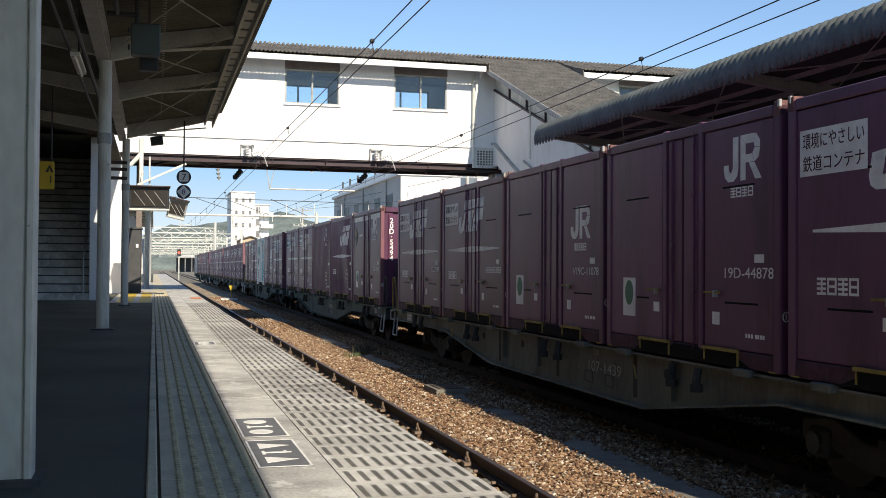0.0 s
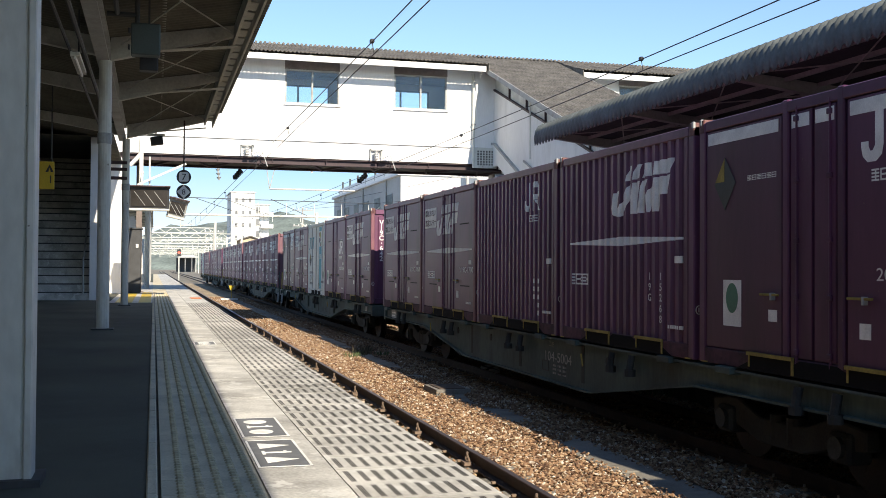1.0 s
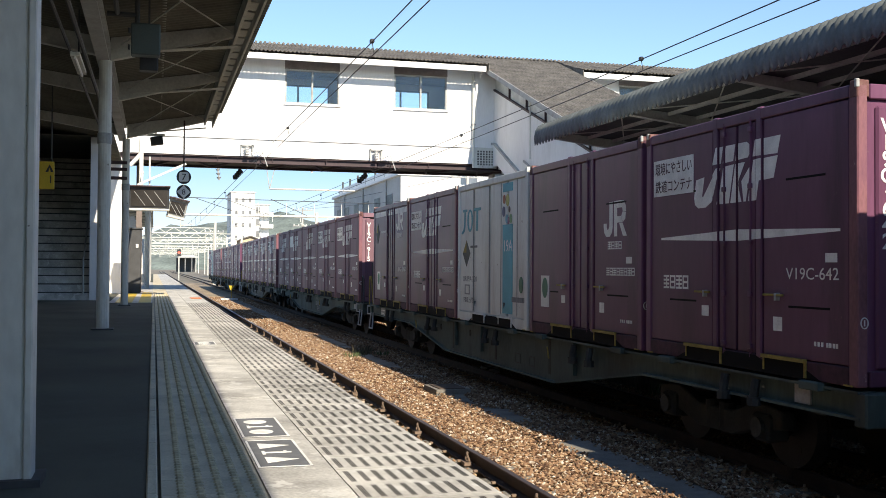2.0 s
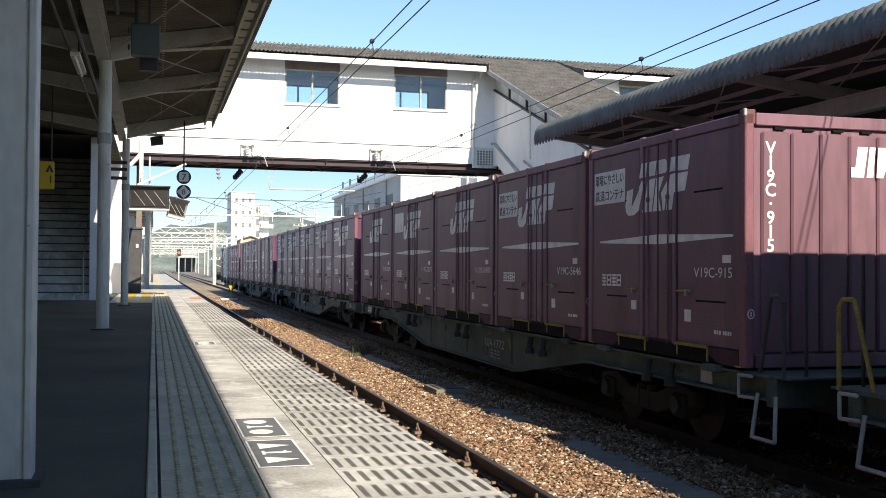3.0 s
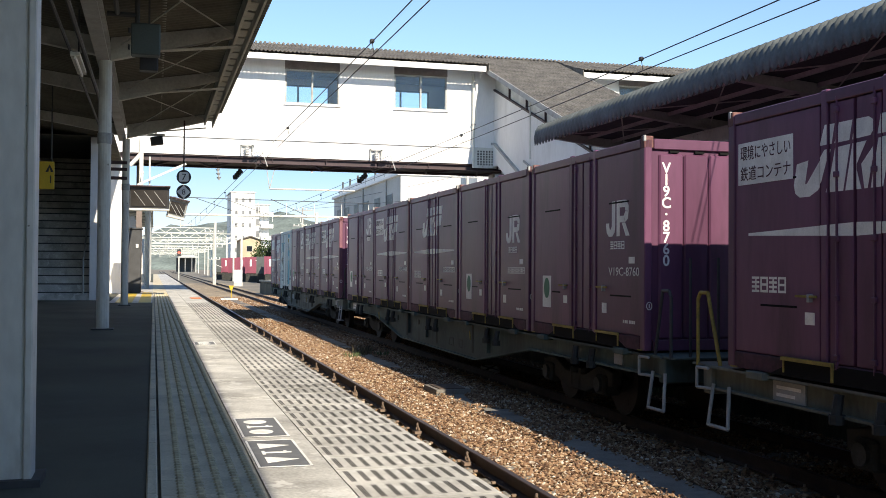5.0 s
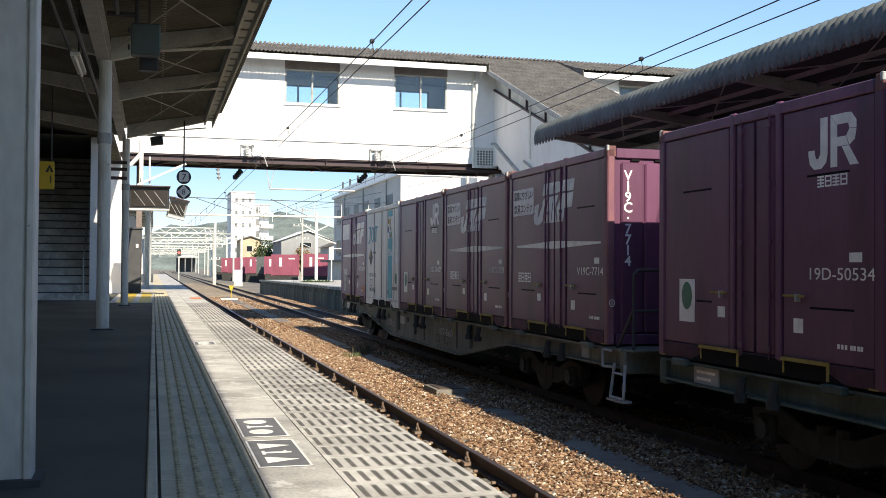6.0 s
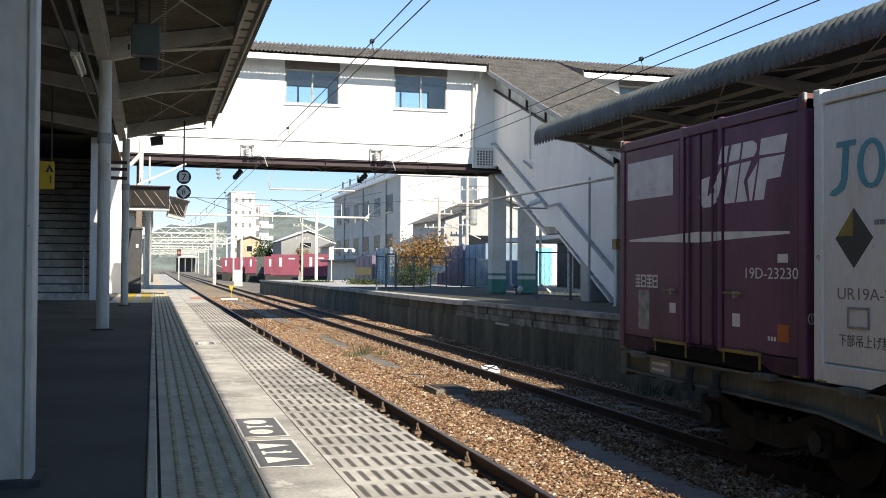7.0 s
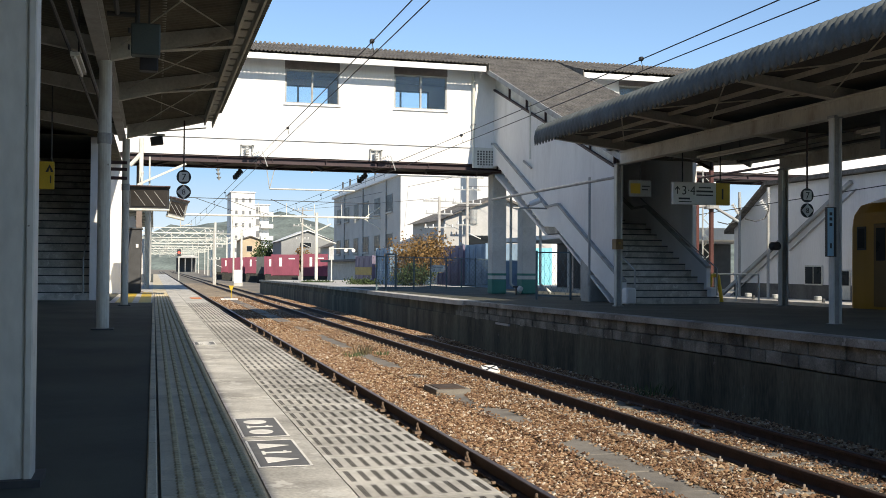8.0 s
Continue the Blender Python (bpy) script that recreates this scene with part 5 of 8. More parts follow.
            quad(bm, [(ub + rb_ * 0.8 * math.cos(a * math.pi / 9), zb + rb_ * math.sin(a * math.pi / 9)) for a in range(18)], xs + 0.012 - 0.001 * k)
            part("printed_ball", bm, BALLS[k], c, "faded printed ball")
        bm = bmesh.new()
        quad(bm, [(3.5 + 0.09 * math.cos(a * math.pi / 9), 0.7 + 0.13 * math.sin(a * math.pi / 9)) for a in range(18)], xs + 0.008)
        part("emblem", bm, mat("emblem_green", (0.1, 0.2, 0.13), 0.6), c, "small green emblem")
        part("writing_bars", boxes(*[(xs + 0.012, xs + 0.03, hy - a - 0.07, hy - a, 0.42, 0.5) for a in (3.05, 3.14, 3.23, 3.32, 3.41, 3.5, 3.59)], *[(xs + 0.012, xs + 0.03, hy - a - 0.05, hy - a, 1.33, 1.37) for a in (0.78, 0.85, 0.92, 0.99, 1.06, 1.13)]), mat("bar_grey", (0.25, 0.25, 0.25), 0.7), c, "grey bars")
        bm = bmesh.new()
        for ub, zb in ((1.12, 0.28), (2.72, 0.3)):
            quad(bm, [(ub - 0.05, zb + 0.1), (ub, zb), (ub + 0.05, zb + 0.1)], xs - 0.006)
        part("arrow_mark", bm, mat("arrow_ink", (0.05, 0.09, 0.1), 0.7), c, "small dark triangle")
        diamond(c, 0.52, 1.23, 0.24, 0.25, -1.2065)
        side_word("UR19A-220", 0.14, 0.3, 0.72, c, mat("pencil_grey", (0.25, 0.25, 0.25), 0.7), 0.85, "number", -1.207)
        side_word("下部吊上げ禁止", 0.11, 0.32, 0.34, c, mat("ink_grey", (0.15, 0.15, 0.15), 0.7), 0.75, "notice", -1.207)
        part("stencil_box", boxes((xs + 0.01, xs + 0.03, hy - 0.72, hy - 0.44, 0.48, 0.50), (xs + 0.01, xs + 0.03, hy - 0.72, hy - 0.44, 0.64, 0.66), (xs + 0.01, xs + 0.03, hy - 0.72, hy - 0.70, 0.50, 0.64), (xs + 0.01, xs + 0.03, hy - 0.46, hy - 0.44, 0.50, 0.64)), mat("stencil_grey", (0.3, 0.3, 0.3), 0.7), c)
        plate(2.6, 3.08, 0.22, 1.68, TURQ, "turquoise_panel", "faded turquoise poster panel")
        plate(2.6, 3.08, 2.22, 2.36, TURQ, "turquoise_panel", "small turquoise square")
        side_word("19A", 0.27, 2.63, 1.24, c, LETTER, 0.4, "figure", -1.2145)
    tagged(c, {"board": "wine-red steel container with white slogan board, mark and stripe", "blank": "wine-red steel container with plain white board and mark", "none": "wine-red steel container with slanted white mark and stripe",
               "tail": "wine-red steel container with white board at the train's tail", "jr": "wine-red steel container with a small upright white mark", "jrlow": "wine-red steel container with the white mark set low", "ribbed_jr": "wine-red ribbed container with a small upright white mark",
               "ribbed_mark": "wine-red ribbed container with slanted white mark and stripe", "stripe": "wine-red container with white top band and hazard diamond", "white": "dirty white container with teal lettering and turquoise panel"}[kind])
    return c


def diamond(c, u, z, w, h, x=-1.2195):
    bm = bmesh.new()
    quad(bm, [(u, z - h), (u + w, z), (u, z + h), (u - w, z)], x)
    d = part("hazard_diamond", bm, mat("diamond_dark", (0.06, 0.065, 0.06), 0.6, var=0.2), c, "dark hazard diamond")
    bm = bmesh.new()
    quad(bm, [(u - 0.008, z + 0.02), (u - 0.004, z + h * 0.97), (u - w * 0.9, z + 0.02)], x - 0.002)
    part("diamond_field", bm, YELLOW, d, "yellow field")
    return d


PROTO = {}
UNIT = 3.915
WAGONS = [
    (0.0, "107-560", False, True, [("tail", "19D-23230"), ("white", ""), ("jr", "19D-50425"), ("board", "V19C-1509"), ("board", "V19C-7714")]),
    (20.85, "", False, True, [("jr", "19D-50534"), ("board", "19D-34480"), ("none", ""), ("jrlow", ""), ("jrlow", "V19C-8760")]),
    (42.15, "107-954", True, False, [("board", "V19C-4812"), ("board", "V19C-4810"), ("board", "V19C-5178"), ("board", ""), ("board", "V19C-80054")]),
    (62.65, "104-1772", False, True, [("none", "V19C-2535"), ("blank", "V19C-3075"), ("none", "V19B-6490"), ("board", "V19C-5646"), ("board", "V19C-915")]),
    (84.15, "", True, False, [("stripe", "20G-3368"), ("board", ""), ("white", ""), ("jrlow", ""), ("board", "V19C-642")]),
    (105.2, "104-5004", False, True, [("board", "V19C-3858"), ("board", "V19C-1700"), ("ribbed_jr", ""), ("ribbed_mark", "19G-15268"), ("stripe", "20D-5494")]),
    (126.61, "107-1439", True, False, [("board", "V19C-2989"), ("board", ""), ("jrlow", "V19C-11078"), ("jr", "19D-44878"), ("board", "")]),
]


def stacked(text):
    return "\n".join(text.replace("-", "·"))


def load_containers():
    for s0, wagon_number, _, _, load in WAGONS:
        faded = wagon_number == "104-1772"
        for i, (kind, number) in enumerate(load):
            key = (kind, faded)
            if key not in PROTO:
                c = PROTO[key] = container(kind, faded)
                if faded:
                    c["label"] = c["label"].replace("wine-red", "faded mauve")
            else:
                c = copy_thing(PROTO[key], Matrix())
                for o in [o for o in c.children_recursive if o.name.startswith("serial")]:
                    bpy.data.objects.remove(o)
            if kind == "ribbed_mark":
                lettering("serial_number", "1\n9\nG", 0.122, LETTER, c, side_at(-1.2155, -0.86, 0.84), align="CENTER")
                lettering("serial_number", "\n".join(number[4:]), 0.122, LETTER, c, side_at(-1.2155, -1.13, 0.84), align="CENTER")
            elif kind == "ribbed_jr":
                part("serial_bars", boxes(*[(-1.2155, -1.2, -0.95 - 0.03, -0.95 + 0.03, 0.5 + 0.12 * k, 0.57 + 0.12 * k) for k in range(3)], *[(-1.2155, -1.2, -1.14 - 0.03, -1.14 + 0.03, 0.26 + 0.12 * k, 0.33 + 0.12 * k) for k in range(5)]), LETTER, c, "upright row of white bars")
            elif not number and kind != "white":
                part("serial_bars", maker_bars(2.78, 0.88, RIBBED if kind.startswith("ribbed") else DOORED, 0.82, 0.1, 8), LETTER, c, "white bars")
            elif number:
                side_word(number, 0.15, 2.78, 0.88, c, width=0.86 if len(number) > 8 else 0.76, name="serial_number")
            if kind == "ribbed_mark" or kind == "white":
                pass
            elif i == 4 and number:
                o = lettering("serial_number", stacked(number), 0.18, LETTER, c, front_at(-0.94, -1.8945, 2.1), align="CENTER", bold=0.02, gap=0.76)
            MOVING.append((c, s0 + UNIT * i + 1.9, 1.01))


load_containers()


def wheelset():
    bm = bmesh.new()
    rod(bm, (-0.75, 0, 0), (0.75, 0, 0), 0.07, 10)
    for sx in (-1, 1):
        x = sx * 0.565
        rod(bm, (x - 0.06, 0, 0), (x + 0.05, 0, 0), 0.43, 24)
        rod(bm, (x - sx * 0.075 - 0.012, 0, 0), (x - sx * 0.075 + 0.012, 0, 0), 0.455, 24)
        rod(bm, (x + sx * 0.05, 0, 0), (x + sx * 0.12, 0, 0), 0.12, 12)
        for k in range(4):
            a = k * math.pi / 2
            rod(bm, (x + sx * 0.055, 0.27 * math.cos(a), 0.27 * math.sin(a)), (x + sx * 0.064, 0.27 * math.cos(a), 0.27 * math.sin(a)), 0.05, 8)
    return mesh_of("wheelset", bm, WHEEL)


AXLECAP = mat("grimy_axle_cap", (0.05, 0.052, 0.048), 0.8, var=0.4, scale=6)
WHEELSET = wheelset()
WHEELS = []


def bogie(parent, y):
    b = part("bogie", boxes((-0.5, 0.5, y - 0.2, y + 0.2, 0.42, 0.72)), BOGIE, parent, "grimy dark bogie", bevel=0.02)
    for sx in (-1, 1):
        x = sx * 0.86
        bm = bmesh.new()
        prism(bm, [(y - 1.25, 0.42), (y - 1.25, 0.6), (y - 0.8, 0.66), (y - 0.35, 0.5), (y + 0.35, 0.5), (y + 0.8, 0.66), (y + 1.25, 0.6), (y + 1.25, 0.42), (y + 0.75, 0.36), (y + 0.35, 0.25), (y - 0.35, 0.25), (y - 0.75, 0.36)], "x", x - 0.07, x + 0.07)
        part("side_frame", bm, BOGIE, b, bevel=0.015)
        for dy in (-0.95, 0.95):
            part("axle_box", boxes((x - 0.13, x + 0.13, y + dy - 0.15, y + dy + 0.15, 0.28, 0.55)), BOGIE, b, bevel=0.03)
            part("axle_cap", rods(0.1, ((x + sx * 0.13, y + dy, 0.42), (x + sx * 0.17, y + dy, 0.42)), seg=14), AXLECAP, b, "round axle cap")
        for dy in (-0.14, 0.14):
            part("coil_spring", rods(0.085, ((x, y + dy, 0.3), (x, y + dy, 0.56)), seg=10), BOGIE, b)
        part("brake_rod", rods(0.03, ((x, y - 0.55, 0.35), (x, y + 0.55, 0.3)), seg=6), BOGIE, b)
    for dy in (-0.95, 0.95):
        w = shared("wheelset", WHEELSET, b, pose(0, y + dy, 0.43))
        WHEELS.append((w, y + dy))
    return b


def wagon(number, rear_deck, front_deck):
    """A container flat wagon; its loading edge begins at y = 0 and runs to y = -19.4."""
    grey = number.startswith("107")
    coat = WAGONGREY if grey else WAGON
    w = thing("flat_wagon", (0, 0, 0), "grey container flat wagon with deep fish-bellied side beams" if grey else "blue-green container flat wagon with deep fish-bellied side beams", "railway wagon", "wagons of the train")
    r_end, f_end = (0.75 if rear_deck else 0.25), (-20.15 if front_deck else -19.75)
    for sx in (-1, 1):
        bm = bmesh.new()
        prism(bm, [(r_end - 0.3, 0.96), (r_end - 0.3, 0.76), (-4.0, 0.74), (-6.9, 0.36), (-12.7, 0.34), (-15.5, 0.74), (f_end + 0.3, 0.76), (f_end + 0.3, 0.96)], "x", sx * 1.13 - 0.012, sx * 1.13 + 0.012)
        part("side_beam", bm, coat, w)
        part("top_flange", boxes((sx * 1.13 - 0.09, sx * 1.13 + 0.09, f_end + 0.3, r_end - 0.3, 0.955, 0.98)), coat, w)
        bm = bmesh.new()
        for (ya, za), (yb, zb) in zip([(r_end - 0.3, 0.75), (-4.0, 0.73), (-6.9, 0.35), (-12.7, 0.33), (-15.5, 0.73)], [(-4.0, 0.73), (-6.9, 0.35), (-12.7, 0.33), (-15.5, 0.73), (f_end + 0.3, 0.75)]):
            bar(bm, (sx * 1.13, ya, za), (sx * 1.13, yb, zb), 0.16, 0.025)
        part("bottom_flange", bm, coat, w)
        for y in (() if number[:3] == "104" else (-5.4, -7.6, -9.2, -13.4)):
            part("rib", boxes((sx * 1.13 - 0.07, sx * 1.13 + 0.07, y - 0.012, y + 0.012, 0.5, 0.95)), coat, w)
    part("centre_sill", boxes((-0.3, 0.3, f_end, r_end, 0.55, 0.9)), BOGIE, w)
    for y in (r_end - 0.3, f_end + 0.3):
        part("end_beam", boxes((-1.2, 1.2, y - 0.08, y + 0.08, 0.68, 0.97)), coat, w, bevel=0.015)
    for i in range(6):
        y = -0.6 - i * 3.64
        part("cross_beam", boxes((-1.12, 1.12, y - 0.1, y + 0.1, 0.7, 0.94)), BOGIE, w)
    for i in range(5):
        y0 = -UNIT * i
        for dy in (-0.55, -3.2):
            for sx in (-1, 1):
                part("lock_bracket", boxes((sx * 1.2 - 0.08, sx * 1.2 + 0.08, y0 + dy - 0.14, y0 + dy + 0.14, 0.93, 1.005)), coat, w, "worn container bracket", bevel=0.008)
        for dy in (-1.75, -2.3):
            bm = bmesh.new()
            rod(bm, (-1.22, y0 + dy, 0.93), (-1.25, y0 + dy, 0.74), 0.045, 8)
            rod(bm, (-1.24, y0 + dy, 0.76), (-1.24, y0 + dy, 0.68), 0.07, 8)
            part("locking_lever", bm, BOGIE, w)
        if i in (1, 3):
            part("lever_grip", rods(0.012, ((-1.28, y0 - 0.9, 0.84), (-1.28, y0 - 0.96, 0.68)), seg=6), YELLOW, w, "yellow lever grip")
    for y in ((r_end if rear_deck else None), (f_end if front_deck else None)):
        if y is None:
            continue
        s = 1 if y > 0 else -1
        part("deck_plate", boxes((-1.2, 1.2, min(y, y - s * 0.8), max(y, y - s * 0.8), 0.965, 0.985)), coat, w)
        yr = y - s * 0.1
        rail_paint = YELLOW if rear_deck and y > 0 else DARKSTEEL
        if number != "107-560":
            part("hand_rail", rods(0.02, ((-1.19, yr, 0.96), (-1.19, yr, 1.66)), ((-1.19, yr, 1.66), (-1.19, yr - s * 0.05, 1.73)), ((-1.19, yr - s * 0.05, 1.73), (-1.19, yr - s * 0.2, 1.73)), ((-1.19, yr - s * 0.2, 1.73), (-1.17, yr - s * 0.42, 0.98)), seg=7), rail_paint, w, "narrow bent pipe hand rail")
            part("brake_post", rods(0.018, ((-0.95, yr, 0.98), (-0.95, yr, 2.1)), seg=6), DARKSTEEL, w)
        else:
            part("hand_rail", rods(0.022, ((-1.15, yr, 0.98), (-1.15, yr, 1.9)), ((-1.15, yr, 1.9), (-1.09, yr, 1.96)), ((-1.09, yr, 1.96), (-0.3, yr, 1.96)), ((-0.3, yr, 1.96), (-0.24, yr, 1.9)), ((-0.24, yr, 1.9), (-0.24, yr, 0.98)), ((-1.15, yr, 1.46), (-0.24, yr, 1.46)), ((-1.15, yr, 1.46), (-1.15, yr - s * 0.45, 0.98)), seg=7), rail_paint, w, "bent pipe hand rail")
        ys = y - (0.62 if s > 0 else -0.33)
        part("step", rods(0.02, ((-1.22, ys - 0.15, 0.8), (-1.26, ys - 0.19, 0.38)), ((-1.22, ys + 0.15, 0.8), (-1.26, ys + 0.19, 0.38)), ((-1.26, ys - 0.19, 0.38), (-1.26, ys + 0.19, 0.38)), seg=7), GREYSTEEL, w, "pale steel foot step")
        if number == "107-560":
            part("step_rung", rods(0.016, ((-1.235, ys - 0.16, 0.68), (-1.235, ys + 0.16, 0.68)), seg=6), GREYSTEEL, w)
            part("step_plate", boxes((-1.3, -1.16, ys - 0.22, ys + 0.22, 0.34, 0.365)), GREYSTEEL, w)
        part("grab_handle", rods(0.018, ((-1.24, ys + 0.22, 0.95), (-1.26, ys + 0.42, 0.95)), ((-1.26, ys + 0.42, 0.95), (-1.26, ys + 0.42, 0.74)), ((-1.26, ys + 0.42, 0.74), (-1.2, ys + 0.22, 0.74)), seg=6), GREYSTEEL, w, "pale grab handle")
    for y, s in ((r_end, 1), (f_end, -1)):
        part("coupler", boxes((-0.13, 0.13, min(y, y + s * 0.45), max(y, y + s * 0.45), 0.74, 1.0), (-0.2, 0.12, min(y + s * 0.25, y + s * 0.45), max(y + s * 0.25, y + s * 0.45), 0.72, 1.0)), BOGIE, w, bevel=0.03)
        part("brake_hose", rods(0.025, ((0.35, y, 0.75), (0.35, y + s * 0.15, 0.5)), ((0.35, y + s * 0.15, 0.5), (0.3, y + s * 0.45, 0.42)), seg=6), DARKSTEEL, w)
    bm = bmesh.new()
    rod(bm, (-0.7, -8.2, 0.55), (-0.7, -9.2, 0.55), 0.17, 12)
    part("air_tank", bm, BOGIE, w)
    part("brake_gear", boxes((-0.9, -0.5, -10.4, -9.6, 0.3, 0.6)), BOGIE, w, bevel=0.02)
    dp_ = part("data_plate", boxes((-1.165, -1.145, -1.2, -0.7, 0.76, 0.94)), GREYSTEEL, w, "pale data plate")
    part("bars", boxes((-1.168, -1.165, -1.14, -0.76, 0.87, 0.9), (-1.168, -1.165, -1.05, -0.76, 0.8, 0.83)), LETTER, dp_)
    part("data_plate", boxes((-1.165, -1.145, -18.73, -18.5, 0.78, 0.95)), GREYSTEEL, w, "pale data plate")
    if number[:3] == "104":
        part("load_table", boxes(*[(-1.147, -1.1415, -11.42 - 0.19 * k, -11.3 - 0.19 * k, 0.44 + 0.055 * r, 0.47 + 0.055 * r) for k in range(3) for r in range(3)]), FADEDMARK, w, "faded table of white bars")
    for y in (-6.4, -8.4, -13.2):
        part("lightening_hole", rods(0.06, ((-1.15, y, 0.78), (-1.141, y, 0.78)), seg=12), BOGIE, w, "dark round hole")
    for y in (-7.3, -9.9, -12.4):
        part("drain_streak", boxes((-1.146, -1.143, y - 0.05, y + 0.05, 0.42, 0.93)), BOGIE, w, "dark oil streak")
    for u in (11.0, 11.65):
        y = -u
        part("stencil_box", boxes((-1.148, -1.143, y - 0.13, y + 0.13, 0.46, 0.475), (-1.148, -1.143, y - 0.13, y + 0.13, 0.60, 0.615), (-1.148, -1.143, y - 0.13, y - 0.115, 0.475, 0.60), (-1.148, -1.143, y + 0.115, y + 0.13, 0.475, 0.60)), GROOVE, w)
    if number == "107-560":
        lettering("notice", "突放禁止", 0.2, FADED, w, side_at(-1.147, -6.1, 0.56), width=0.9)
        part("stencil_panel", boxes((-1.147, -1.143, -8.1, -7.5, 0.66, 0.84)), GREYSTEEL, w, "pale stencil panel")
    if number:
        if number == "107-954":
            bm = slanted_logo(10.4, 0.6, FLAT, 0.38)
            part("operator_mark", bm, LETTER, w, "faded slanted white mark")
        lettering("wagon_number", number, 0.2, FADED, w, side_at(-1.147, -11.05 if number == "107-560" else -10.95, 0.62), width=1.0 if len(number) > 6 else 0.8)
        lettering("wagon_class", "コキ", 0.1, FADED, w, side_at(-1.147, -11.15, 0.83))
    bogie(w, -2.7)
    bogie(w, -16.7)
    return w


for s0, number, rd, fd, _ in WAGONS:
    MOVING.append((wagon(number, rd, fd), s0, 0.0))

# ---- signs and fittings on the near platform ----
BLACKSIGN = mat("black_sign_paint", (0.03, 0.03, 0.032), 0.5, var=0.15)
WHITESIGN = mat("white_sign_paint", (0.72, 0.72, 0.7), 0.5, var=0.08)
YELLOWSIGN = mat("yellow_sign_paint", (0.6, 0.4, 0.03), 0.5, var=0.1)
LAMPTUBE = mat("unlit_lamp_tube", (0.7, 0.7, 0.68), 0.4, var=0.05)


def car_stop_sign(x, y, z7, r, hang, label):
    s = thing("car_stop_sign", (x, y, 0), label, "hanging sign", "hanging car-stop signs")
    part("hanger", rods(0.018, ((0, 0, z7 + r), (0, 0, hang))), MAROON, s, "thin maroon hanger pipe")
    z8 = z7 - 2.1 * r
    d = part("disc", rods(r, ((0, -0.012, z7), (0, 0.012, z7)), seg=28), BLACKSIGN, s, "black disc with a white rounded square")
    k = r * 0.66
    part("field", prism(bmesh.new(), [(-k, z7 - k * 0.75), (-k * 0.75, z7 - k), (k * 0.75, z7 - k), (k, z7 - k * 0.75), (k, z7 + k * 0.75), (k * 0.75, z7 + k), (-k * 0.75, z7 + k), (-k, z7 + k * 0.75)], "y", -0.016, -0.012), WHITESIGN, d)
    lettering("figure", "7", r * 1.35, BLACKSIGN, d, front_at(0, -0.018, z7 - r * 0.47), align="CENTER")
    d = part("disc", rods(r, ((0, -0.012, z8), (0, 0.012, z8)), seg=28), BLACKSIGN, s, "black disc with a white diamond")
    k = r * 0.93
    part("field", prism(bmesh.new(), [(-k, z8), (0, z8 - k), (k, z8), (0, z8 + k)], "y", -0.016, -0.012), WHITESIGN, d)
    lettering("figure", "8", r * 1.1, BLACKSIGN, d, front_at(0, -0.018, z8 - r * 0.38), align="CENTER")
    return s


car_stop_sign(0.65, 24.78, 4.04, 0.165, 5.35, "black and white discs numbered seven and eight under the near canopy")
car_stop_sign(11.83, 17.0, 3.38, 0.135, 4.8, "black and white discs numbered seven and eight under the island canopy")

eb = thing("junction_box", (-0.12, 13.0, 4.69), "grey-green electrical junction box fixed under the canopy", "junction box")
part("case", boxes((-0.17, 0.17, -0.1, 0.1, -0.19, 0.19)), mat("box_green_grey", (0.065, 0.09, 0.09), 0.5, var=0.15), eb, bevel=0.015)
part("hinge", rods(0.015, ((-0.19, -0.1, 0.12), (-0.19, -0.1, 0.06))), DARKSTEEL, eb)
part("hinge", rods(0.015, ((-0.19, -0.1, -0.08), (-0.19, -0.1, -0.14))), DARKSTEEL, eb)
part("conduit", rods(0.03, ((-0.1, 0, 0.19), (-0.1, 0, 0.55)), ((-0.45, 0, 0.3), (-0.1, 0, 0.3))), DARKSTEEL, eb)
sp = thing("loudspeaker_box", (-0.085, 13.4, 4.48), "small dark loudspeaker box hung below the junction box", "loudspeaker")
part("case", boxes((-0.11, 0.11, -0.08, 0.08, -0.09, 0.09)), BLACKSIGN, sp, bevel=0.01)
part("bracket", boxes((-0.012, 0.012, -0.01, 0.01, 0.09, 0.95)), DARKSTEEL, sp)
sp = thing("loudspeaker_box", (0.02, 24.9, 4.98), "dark loudspeaker box on a pale bracket at the canopy end", "loudspeaker")
bm = boxes((-0.14, 0.14, -0.1, 0.1, -0.21, -0.02))
bmesh.ops.rotate(bm, cent=(0, 0, 0), matrix=Matrix.Rotation(radians(-9), 3, "Y"), verts=bm.verts)
part("case", bm, BLACKSIGN, sp, bevel=0.012)
part("bracket", boxes((-0.2, 0.2, -0.05, 0.05, 0.0, 0.05), (-0.02, 0.02, -0.02, 0.02, 0.05, 0.3)), WHITESTEEL, sp)


def tube_lamp(at, along, length, label, stem=0.8):
    l = thing("tube_lamp", at, label, "lamp", "unlit tube lamps")
    d = Vector(along).normalized() * length / 2
    part("housing", bars(0.11, 0.05, (-d, d)), WHITESTEEL, l)
    part("tube", rods(0.02, (-d * 0.95 + Vector((0, 0, -0.045)), d * 0.95 + Vector((0, 0, -0.045)))), LAMPTUBE, l)
    part("stem", rods(0.012, ((0, 0, 0.02), (0, 0, stem))), DARKSTEEL, l)
    return l


